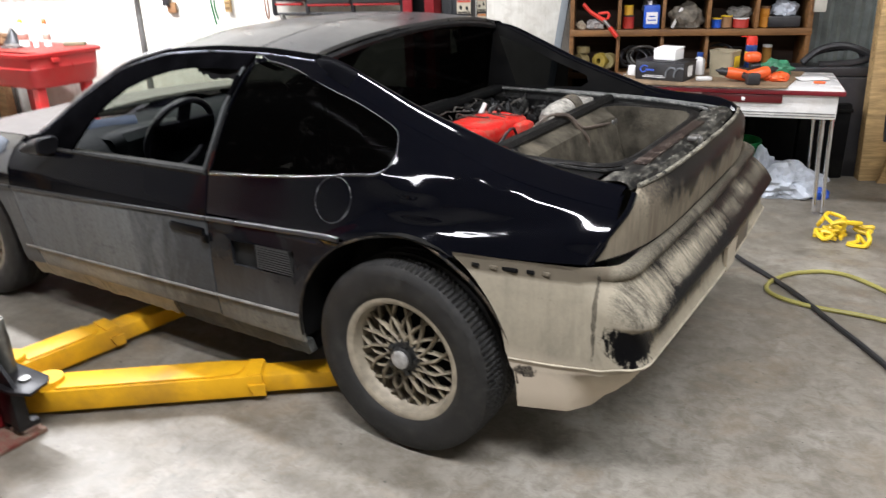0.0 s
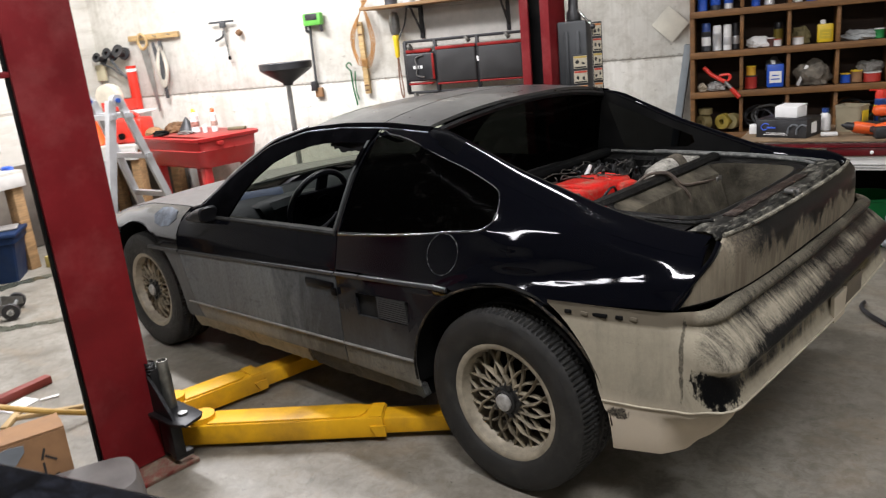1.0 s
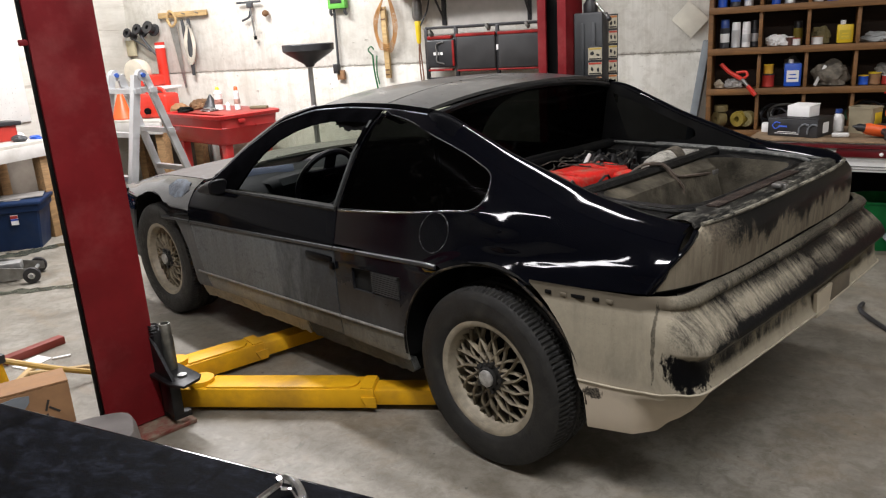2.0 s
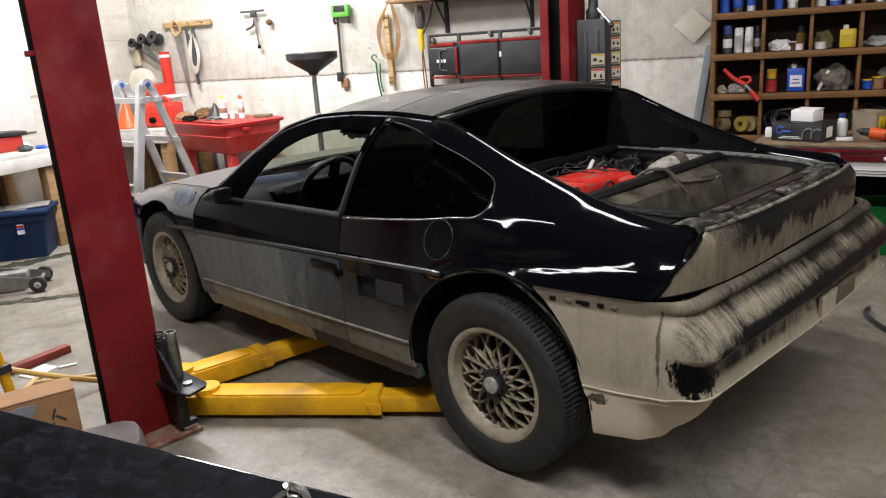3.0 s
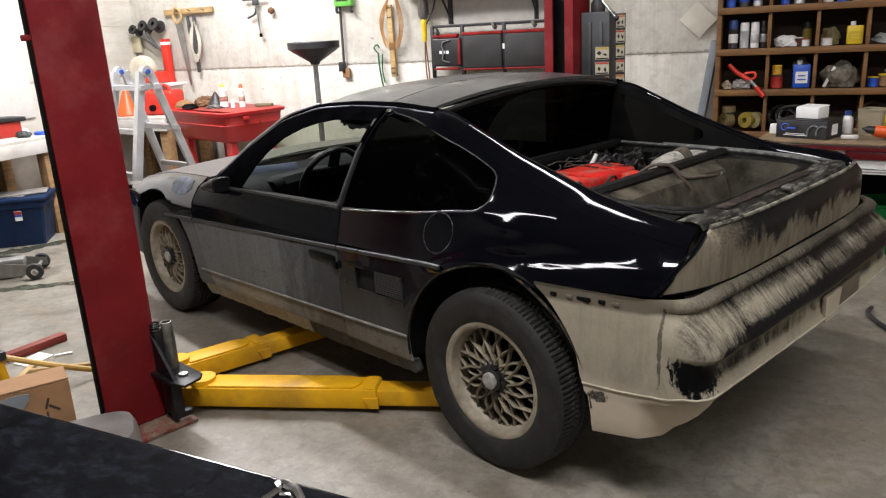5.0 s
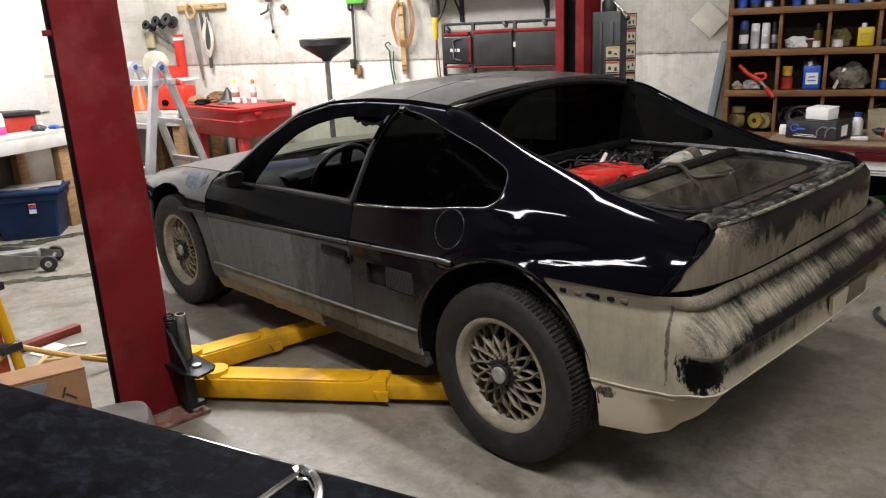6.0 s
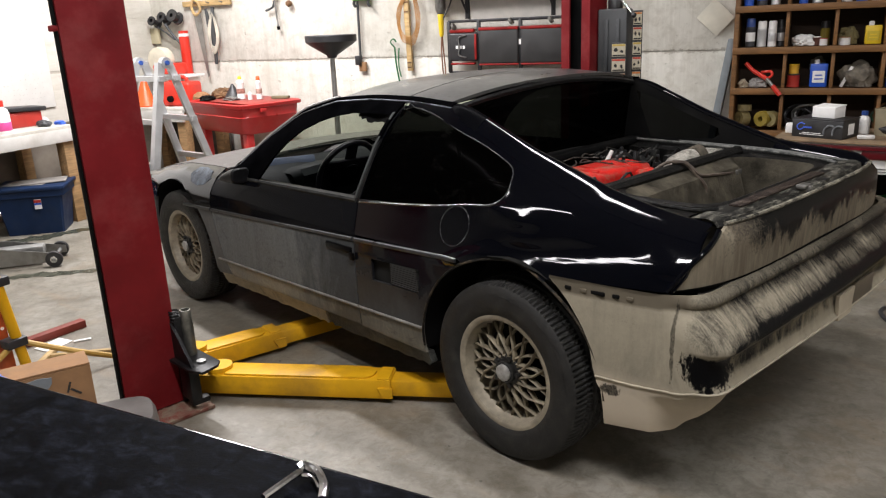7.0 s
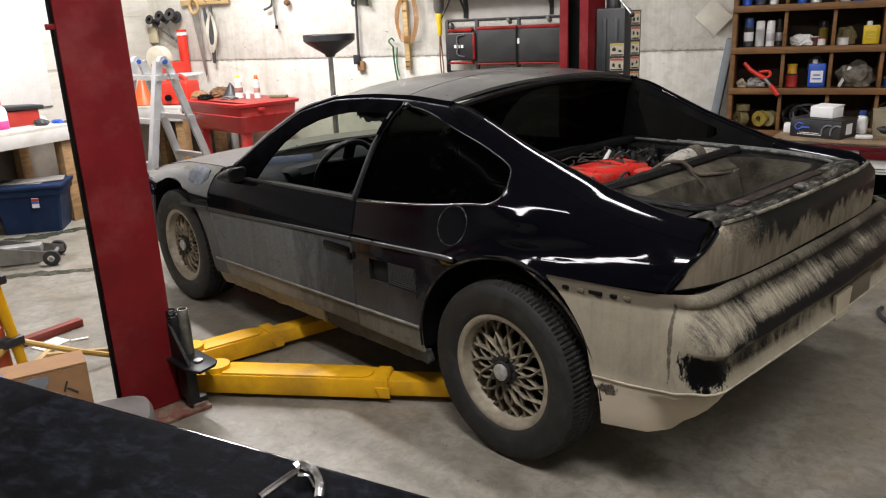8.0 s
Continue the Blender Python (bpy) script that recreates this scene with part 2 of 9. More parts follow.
    flange = maths(nt, "MULTIPLY", ramp(nt, maths(nt, "ADD", z, maths(nt, "MULTIPLY", maths(nt, "SUBTRACT", blot, 0.5), 0.03)), [(0.648, grey(0)), (0.66, grey(0.85))]), maths(nt, "SUBTRACT", 1.0, tail, True))
    tan = mix(nt, flange, tan, (0.085, 0.07, 0.05))
    pepper = ramp(nt, maths(nt, "ADD", maths(nt, "MULTIPLY", noise_node(nt, v, 220, 4, 0.8), 0.7), maths(nt, "MULTIPLY", noise_node(nt, v, 7, 5, 0.7), 0.45)), [(0.66, grey(0)), (0.78, grey(0.6))])
    tan = mix(nt, pepper, tan, (0.05, 0.045, 0.036))
    tan = mix(nt, maths(nt, "MULTIPLY", fine, 0.35), tan, (0.11, 0.1, 0.08))
    # paler, pinker tone towards the lower edge
    low_pale = ramp(nt, maths(nt, "ADD", z, maths(nt, "MULTIPLY", maths(nt, "SUBTRACT", blot, 0.5), 0.12)), [(0.36, grey(0.8)), (0.44, grey(0))])
    tan = mix(nt, low_pale, tan, (0.5, 0.43, 0.34))
    link(nt, mix(nt, maths(nt, "MULTIPLY", bare, 1.0), tan, (0.003, 0.003, 0.0035)), b.inputs["Base Color"])
    link(nt, ramp(nt, bare, [(0.2, grey(0.9)), (0.8, grey(0.3))]), b.inputs["Roughness"])
    b.inputs["Specular IOR Level"].default_value = 0.06
    bump(nt, b, maths(nt, "SUBTRACT", fine, bare), 0.25, 0.002)
    return m


def tail_dirt(name):
    """Smoked tail lenses: brown dust at the ends, washed black in runs from the top edge."""
    m, nt, b = nodes_of(name)
    v = coords(nt)
    sep = nt.nodes.new("ShaderNodeSeparateXYZ")
    link(nt, v, sep.inputs[0])
    run = noise_node(nt, coords(nt, scale=(24, 1, 2.0)), 1.0, 7, 0.7, 0.4)
    blot = noise_node(nt, v, 4.0, 6, 0.65, 0.6)
    fine = noise_node(nt, v, 120, 4, 0.7)
    mid = ramp(nt, maths(nt, "ADD", maths(nt, "MULTIPLY", sep.outputs[0], 0.5), 0.5), [(0.14, grey(0)), (0.36, grey(1)), (0.8, grey(0.9)), (0.92, grey(0.2))])
    high = maths(nt, "MULTIPLY", maths(nt, "SUBTRACT", sep.outputs[2], 0.775), 2.2)
    d = maths(nt, "ADD", maths(nt, "ADD", maths(nt, "MULTIPLY", run, 0.55), maths(nt, "MULTIPLY", blot, 0.6)), high)
    bare = maths(nt, "MULTIPLY", ramp(nt, d, [(0.5, grey(0)), (0.64, grey(1))]), mid)
    bare = ramp(nt, maths(nt, "ADD", bare, maths(nt, "MULTIPLY", maths(nt, "SUBTRACT", fine, 0.5), 0.8)), [(0.3, grey(0)), (0.7, grey(1))])
    dust = mix(nt, ramp(nt, run, [(0.3, grey(0)), (0.7, grey(1))]), (0.085, 0.068, 0.05), (0.24, 0.21, 0.155))
    dust = mix(nt, maths(nt, "MULTIPLY", fine, 0.3), dust, (0.06, 0.05, 0.04))
    link(nt, mix(nt, bare, dust, (0.004, 0.004, 0.004)), b.inputs["Base Color"])
    link(nt, ramp(nt, bare, [(0.2, grey(0.75)), (0.9, grey(0.3))]), b.inputs["Roughness"])
    b.inputs["Specular IOR Level"].default_value = 0.08
    bump(nt, b, fine, 0.15, 0.002)
    return m


def floor_mat():
    m, nt, b = nodes_of("concrete_floor")
    v = coords(nt)
    big, mid, fine = noise_node(nt, v, 0.8, 7, 0.62, 0.4), noise_node(nt, v, 5, 8, 0.65), noise_node(nt, v, 120, 4, 0.7)
    col = ramp(nt, big, [(0.3, (0.135, 0.118, 0.088)), (0.48, (0.22, 0.2, 0.163)), (0.7, (0.32, 0.3, 0.258))])
    stain = ramp(nt, mid, [(0.34, grey(1)), (0.52, grey(0))])
    col = mix(nt, maths(nt, "MULTIPLY", stain, 0.62), col, (0.085, 0.074, 0.053))
    scuff = ramp(nt, noise_node(nt, v, 13, 8, 0.75, 0.8), [(0.52, grey(0)), (0.7, grey(0.3))])
    col = mix(nt, scuff, col, (0.36, 0.345, 0.31))
    oil = ramp(nt, noise_node(nt, v, 2.3, 8, 0.7, 1.2), [(0.64, grey(0)), (0.72, grey(1))])
    col = mix(nt, maths(nt, "MULTIPLY", oil, 0.55), col, (0.05, 0.046, 0.04))
    col = mix(nt, maths(nt, "MULTIPLY", fine, 0.3), col, (0.11, 0.105, 0.095))
    mottle = ramp(nt, noise_node(nt, v, 17, 9, 0.78, 0.5), [(0.38, grey(0.55)), (0.56, grey(0))])
    col = mix(nt, mottle, col, (0.095, 0.08, 0.056))
    rust = ramp(nt, noise_node(nt, coords(nt, scale=(1, 1.6, 1)), 3.4, 7, 0.7, 0.6), [(0.52, grey(0)), (0.7, grey(0.5))])
    col = mix(nt, rust, col, (0.2, 0.15, 0.095))
    speck = ramp(nt, noise_node(nt, v, 26, 5, 0.7), [(0.64, grey(0)), (0.7, grey(0.85))])
    col = mix(nt, speck, col, (0.045, 0.04, 0.035))
    link(nt, col, b.inputs["Base Color"])
    link(nt, ramp(nt, mid, [(0.3, grey(0.34)), (0.7, grey(0.68))]), b.inputs["Roughness"])
    bump(nt, b, maths(nt, "ADD", maths(nt, "MULTIPLY", mid, 0.5), fine), 0.18, 0.004)
    return m


def wall_mat():
    """Cream-painted poured concrete: form marks, blow holes, drips, and grime above the pour joint."""
    m, nt, b = nodes_of("painted_concrete_wall")
    v = coords(nt)
    sep = nt.nodes.new("ShaderNodeSeparateXYZ")
    link(nt, v, sep.inputs[0])
    ribs = noise_node(nt, coords(nt, scale=(45, 1, 2.0)), 1.0, 4, 0.6)
    holes = noise_node(nt, coords(nt, scale=(15, 1, 21)), 1.0, 4, 0.6, 0.3)
    holes = ramp(nt, holes, [(0.29, grey(0)), (0.34, grey(1))])
    rough = noise_node(nt, coords(nt, scale=(9, 1, 9)), 1.0, 9, 0.75, 0.4)
    big = noise_node(nt, v, 1.7, 6, 0.6)
    run = noise_node(nt, coords(nt, scale=(9, 1, 0.7)), 1.0, 7, 0.68, 0.3)
    col = ramp(nt, big, [(0.3, (0.52, 0.5, 0.44)), (0.65, (0.7, 0.68, 0.62))])
    col = mix(nt, ramp(nt, run, [(0.5, grey(0)), (0.78, grey(0.6))]), col, (0.36, 0.325, 0.26))
    col = mix(nt, ramp(nt, rough, [(0.36, grey(0.55)), (0.54, grey(0))]), col, (0.4, 0.37, 0.31))
    col = mix(nt, ramp(nt, ribs, [(0.3, grey(0.2)), (0.6, grey(0))]), col, (0.38, 0.36, 0.31))
    grime = ramp(nt, maths(nt, "ADD", sep.outputs[2], maths(nt, "MULTIPLY", maths(nt, "SUBTRACT", rough, 0.5), 0.1)), [(1.15, grey(0)), (1.2, grey(1))])
    grime = maths(nt, "MULTIPLY", grime, ramp(nt, big, [(0.42, grey(0)), (0.6, grey(0.55))]))
    col = mix(nt, grime, col, (0.36, 0.32, 0.24))
    # chipped edge along the pour joint
    near = maths(nt, "ABSOLUTE", maths(nt, "SUBTRACT", sep.outputs[2], 1.16))
    chip = maths(nt, "ADD", near, maths(nt, "MULTIPLY", maths(nt, "SUBTRACT", noise_node(nt, coords(nt, scale=(18, 1, 30)), 1.0, 6, 0.7), 0.56), 0.09))
    chip = ramp(nt, chip, [(0.0, grey(0.5)), (0.006, grey(0))])
    col = mix(nt, chip, col, (0.2, 0.17, 0.125))
    col = mix(nt, maths(nt, "MULTIPLY", maths(nt, "SUBTRACT", 1.0, holes), 0.55), col, (0.27, 0.245, 0.2))
    link(nt, col, b.inputs["Base Color"])
    b.inputs["Roughness"].default_value = 0.6
    h = maths(nt, "ADD", maths(nt, "MULTIPLY", ribs, 0.35), holes)
    h = maths(nt, "ADD", h, maths(nt, "SUBTRACT", maths(nt, "MULTIPLY", rough, 0.8), chip))
    bump(nt, b, h, 0.6, 0.008)
    return m


def lid_mat():
    """Black lid under a film of grey-blue dust, smeared and spotted where it was touched."""
    m, nt, b = nodes_of("dusty_black_lid_paint")
    v = coords(nt)
    wipe = noise_node(nt, coords(nt, scale=(9, 4.5, 1), turn=(0, 0, 0.5)), 3.4, 12, 0.82, 0.5)
    blot, fine = noise_node(nt, v, 9, 8, 0.72, 0.5), noise_node(nt, v, 210, 4, 0.8)
    film = ramp(nt, wipe, [(0.38, (0.0008, 0.0008, 0.0011)), (0.5, (0.0033, 0.0037, 0.0052)), (0.63, (0.014, 0.0155, 0.0215))])
    film = mix(nt, maths(nt, "MULTIPLY", fine, 0.4), film, (0.003, 0.003, 0.0035))
    touched = ramp(nt, blot, [(0.52, grey(0)), (0.6, grey(0.9))])
    col = mix(nt, touched, film, (0.0012, 0.0012, 0.0016))
    specks = ramp(nt, noise_node(nt, v, 75, 3, 0.6), [(0.72, grey(0)), (0.78, grey(0.6))])
    link(nt, mix(nt, specks, col, (0.05, 0.05, 0.055)), b.inputs["Base Color"])
    link(nt, ramp(nt, wipe, [(0.3, grey(0.45)), (0.7, grey(0.7))]), b.inputs["Roughness"])
    b.inputs["Specular IOR Level"].default_value = 0.012
    bump(nt, b, maths(nt, "ADD", maths(nt, "MULTIPLY", wipe, 0.8), maths(nt, "MULTIPLY", fine, 0.4)), 0.3, 0.004)
    return m


def wood(name, base=(0.2, 0.11, 0.055), rough=0.6):
    m, nt, b = nodes_of(name)
    v = coords(nt)
    g = noise_node(nt, coords(nt, scale=(4, 40, 40)), 1.0, 6, 0.6, 1.0)
    bl = noise_node(nt, v, 6, 5)
    col = ramp(nt, g, [(0.3, tuple(c * 0.55 for c in base)), (0.7, tuple(c * 1.25 for c in base))])
    col = mix(nt, ramp(nt, bl, [(0.45, grey(0)), (0.8, grey(0.6))]), col, tuple(c * 0.4 for c in base))
    link(nt, col, b.inputs["Base Color"])
    b.inputs["Roughness"].default_value = rough
    bump(nt, b, g, 0.3, 0.003)
    return m


# PAINT's low blue-grey film: dust speckle plus the floor's reflection, as colour
PAINT = car_paint("black_gloss_paint", 0.62, 0.7, 0.1, 0.0, dust=(0.16, 0.165, 0.19), base=(0.0012, 0.0014, 0.0026), spec=0.13, rag=0.12, haze=0.16)
PAINT_SIDE = car_paint("dusty_black_side_paint", 0.652, 0.672, 0.75, 0.0, dust=(0.2, 0.212, 0.215), spec=0.035, rag=0.12, scuffed=0.95, slant=0.0465, cake=0.372)
PAINT_QUARTER = car_paint("dusty_black_lower_paint", 0.3, 0.62, 0.6, 0.03, dust=(0.13, 0.132, 0.128), spec=0.16, rag=1.0, slant=0.0465, cake=0.372)
PAINT_ROOF = car_paint("dusty_roof_paint", 2.0, 3.0, 0.2, 0.2, dust=(0.2, 0.2, 0.19), spec=0.4)
PAINT_FRONT = car_paint("dusty_front_paint", 0.62, 0.69, 0.62, 0.01, dust=(0.17, 0.174, 0.172), spec=0.3, rag=0.25, slant=0.0465)
PAINT_HOOD = car_paint("dusty_hood_paint", 2.0, 3.0, 0.4, 0.4, dust=(0.3, 0.27, 0.245), spec=0.15)
LENS = tail_dirt("dusty_smoked_lens")
FASCIA = fascia_dirt("dirty_rear_cover")
TRIM = plain("black_rubber_trim", (0.006, 0.006, 0.0065), 0.4, vary=0.5, scale=20, dirt=((0.035, 0.033, 0.03), 0.35), spec=0.25)
STRIP = plain("dusty_rub_strip", (0.03, 0.0318, 0.034), 0.34, vary=0.7, scale=18, spec=0.4, relief=0.05)
DARK = plain("black_under_car", (0.004, 0.004, 0.004), 0.8, vary=0.5, dirt=((0.018, 0.017, 0.014), 0.6), spec=0.08)
TUB = plain("dusty_trunk_felt", (0.055, 0.049, 0.037), 0.95, vary=0.75, scale=11, relief=0.9, dirt=((0.17, 0.148, 0.108), 0.5), spec=0.05)
TYRE = plain("dusty_tyre_rubber", (0.0155, 0.015, 0.014), 0.55, vary=0.5, scale=34, relief=0.9, dirt=((0.042, 0.04, 0.034), 0.6), spec=0.3)
RIM = plain("dusty_gold_alloy", (0.3, 0.262, 0.195), 0.5, 0.2, vary=0.3, scale=30, dirt=((0.14, 0.12, 0.09), 0.6), relief=0.3)
SPOKE = plain("dirty_alloy_spokes", (0.19, 0.16, 0.11), 0.6, 0.1, vary=0.6, scale=16, dirt=((0.012, 0.011, 0.009), 0.95), spec=0.3)
CHROME = plain("chrome", (0.75, 0.75, 0.76), 0.12, 1.0, vary=0.1)
STEEL = plain("worn_steel", (0.33, 0.33, 0.32), 0.4, 0.9, vary=0.3, dirt=((0.1, 0.08, 0.06), 0.6))
ALU = plain("ladder_aluminium", (0.62, 0.63, 0.64), 0.38, 0.75, vary=0.15)
TINT = glass("tinted_glass", (0.7, 0.73, 0.74), 0.08, 0.02, 0.004, 0.022)
DARK_GLASS = glass("dark_rear_glass", (0.62, 0.72, 0.6), 0.08, 0.008, 0.11, 0.02)
CLEAR = glass("windscreen_glass", (0.80, 0.88, 0.76), 0.03, 0.8, 0.5, 0.03)
RED = flaky("red_engine_paint", (0.5, 0.014, 0.01), (0.3, 0.16, 0.11), 0.3, 9, 0.5)
POST_RED = plain("maroon_lift_paint", (0.165, 0.009, 0.012), 0.45, vary=0.35, scale=4.5, dirt=((0.27, 0.08, 0.075), 0.45), spec=0.2)
YELLOW = plain("yellow_lift_paint", (0.7, 0.37, 0.01), 0.45, vary=0.15, scale=6, dirt=((0.26, 0.14, 0.03), 0.6), spec=0.2)
BEAD = plain("dusty_sill_bead", (0.19, 0.183, 0.165), 0.6, vary=0.4, scale=14, spec=0.15)
FLOOR, WALL = floor_mat(), wall_mat()


# ---- mesh helpers ----
def set_normals(me, normal_of):
    """Shading normals from the true surface, but for the turned-in rims."""
    out = []
    for p in me.polygons:
        for li in p.loop_indices:
            n = normal_of(me.vertices[me.loops[li].vertex_index].co)
            d = n.dot(p.normal)
            out.append(n if d > 0.75 else -n if d < -0.75 else Vector(p.normal))
    me.normals_split_custom_set(out)


def part(name, bm, material, parent=None, label="", angle=38, smooth=True, normal_of=None):
    me = bpy.data.meshes.new(name)
    bmesh.ops.recalc_face_normals(bm, faces=bm.faces[:])
    bm.to_mesh(me)
    bm.free()
    for mt in material if isinstance(material, (list, tuple)) else [material]:
        me.materials.append(mt)
    me.polygons.foreach_set("use_smooth", [smooth] * len(me.polygons))
    if smooth:
        me.set_sharp_from_angle(angle=radians(angle))
    if normal_of:
        set_normals(me, normal_of)
    ob = new(name, me)
    if parent:
        ob.parent = parent
    if label:
        ob["label"] = label
    return ob


def thing(name, m, label, category, group="", kind=""):
    ob = new(name)
    ob.empty_display_size = 0.1
    ob.matrix_world = m
    return tagged(ob, label, category, group, kind)


def whole(name, bm, material, m, label, category, group="", kind="", angle=38):
    ob = part(name, bm, material, angle=angle)
    ob.matrix_world = m
    return tagged(ob, label, category, group, kind)


def B():
    return bmesh.new()


def box(bm, c, s, m=None, bevel=0.0, seg=2):
    r = bmesh.ops.create_cube(bm, size=1)
    vs = r["verts"]
    mat = Matrix.Translation(c) @ Matrix.Diagonal((*s, 1))
    bmesh.ops.transform(bm, matrix=mat, verts=vs)
    if bevel:
        es = list({e for v in vs for e in v.link_edges})
        g = bmesh.ops.bevel(bm, geom=es, offset=min(bevel, 0.45 * min(s)), segments=seg, affect="EDGES", profile=0.5)
        vs = list({v for f in g["faces"] for v in f.verts} | {v for v in vs if v.is_valid})
    if m is not None:
        bmesh.ops.transform(bm, matrix=m, verts=[v for v in vs if v.is_valid])
    return bm


def rod(bm, a, b, r0, r1=None, seg=12, caps=True):
    a, b = Vector(a), Vector(b)
    d = b - a
    m = Matrix.Translation((a + b) / 2) @ d.to_track_quat("Z", "Y").to_matrix().to_4x4()
    bmesh.ops.create_cone(bm, cap_ends=caps, segments=seg, radius1=r0, radius2=r0 if r1 is None else r1, depth=d.length, matrix=m)
    return bm


def loft(bm, rows, close_u=False, close_v=False, cap=False):
    """A skin over rows of points; close_u joins a row's ends, close_v the last row to the first."""
    g = [[bm.verts.new(p) for p in row] for row in rows]
    n, k = len(g), len(g[0])
    for i in range(n if close_v else n - 1):
        for j in range(k if close_u else k - 1):
            q = [g[i][j], g[i][(j + 1) % k], g[(i + 1) % n][(j + 1) % k], g[(i + 1) % n][j]]
            q = list(dict.fromkeys(q))
            if len(q) > 2:
                try:
                    bm.faces.new(q)
                except ValueError:
                    pass
    if cap:
        bm.faces.new(g[0])
        bm.faces.new(list(reversed(g[-1])))
    return bm


def lathe(bm, profile, seg=32, m=None, cap=False, wob=None):
    """Profile of (radius, height) turned round z."""
    m = m or Matrix()
    rows = []
    for r, z in profile:
        rows.append([m @ Vector((r * math.cos(a), r * math.sin(a), z)) for a in (2 * math.pi * i / seg for i in range(seg))])
    return loft(bm, rows, close_u=True, cap=cap)


def tube(bm, pts, r, seg=8, rounds=6):
    """A bent tube along a smooth line through the points."""
    pts = [Vector(p) for p in pts]
    line = []
    for i in range(len(pts) - 1):
        p0, p1, p2, p3 = pts[max(i - 1, 0)], pts[i], pts[i + 1], pts[min(i + 2, len(pts) - 1)]
        for k in range(rounds):
            t = k / rounds
            line.append(0.5 * (2 * p1 + (p2 - p0) * t + (2 * p0 - 5 * p1 + 4 * p2 - p3) * t * t + (3 * p1 - p0 - 3 * p2 + p3) * t ** 3))
    line.append(pts[-1])
    rows, side = [], None
    for i, p in enumerate(line):
        d = (line[min(i + 1, len(line) - 1)] - line[max(i - 1, 0)]).normalized()
        if side is None:
            side = d.orthogonal().normalized()
        side = (side - d * side.dot(d)).normalized()
        up = d.cross(side)
        rows.append([p + (side * math.cos(a) + up * math.sin(a)) * r for a in (2 * math.pi * j / seg for j in range(seg))])
    return loft(bm, rows, close_u=True, cap=True)


def prism(bm, poly, depth, m=None, bevel=0.0):
    """A flat outline in x, y raised by depth along z."""
    m = m or Matrix()
    lo = [bm.verts.new(m @ Vector((x, y, 0))) for x, y in poly]
    hi = [bm.verts.new(m @ Vector((x, y, depth))) for x, y in poly]
    n = len(poly)
    fs = [bm.faces.new(list(reversed(lo))), bm.faces.new(hi)]
    for i in range(n):
        fs.append(bm.faces.new((lo[i], lo[(i + 1) % n], hi[(i + 1) % n], hi[i])))
    if bevel:
        es = list({e for f in fs[:2] for e in f.edges})
        bmesh.ops.bevel(bm, geom=es, offset=bevel, segments=2, affect="EDGES", profile=0.5)
    return bm


def lerp(table, v):
    """Piecewise linear look-up in rows (key, value...), keys rising."""
    ks = [r[0] for r in table]
    out = tuple(float(np.interp(v, ks, [r[c] for r in table])) for c in range(1, len(table[0])))
    return out if len(out) > 1 else out[0]


def smooth_table(table, n=9, width=0.12):
    """The same table, resampled and softened."""
    ks = np.linspace(table[0][0], table[-1][0], 160)
    cols = [np.interp(ks, [r[0] for r in table], [r[c] for r in table]) for c in range(1, len(table[0]))]
    step = ks[1] - ks[0]
    k = max(1, int(width / step))
    ker = np.hanning(2 * k + 1)
    ker /= ker.sum()
    out = [np.convolve(np.pad(c, k, mode="reflect", reflect_type="odd"), ker, "valid") for c in cols]
    return [(float(a), *(float(c[i]) for c in out)) for i, a in enumerate(ks)]


def inside(poly, x, y):
    hit, n = False, len(poly)
    for i in range(n):
        (x1, y1), (x2, y2) = poly[i], poly[(i + 1) % n]
        if (y1 > y) != (y2 > y) and x < (x2 - x1) * (y - y1) / (y2 - y1) + x1:
            hit = not hit
    return hit


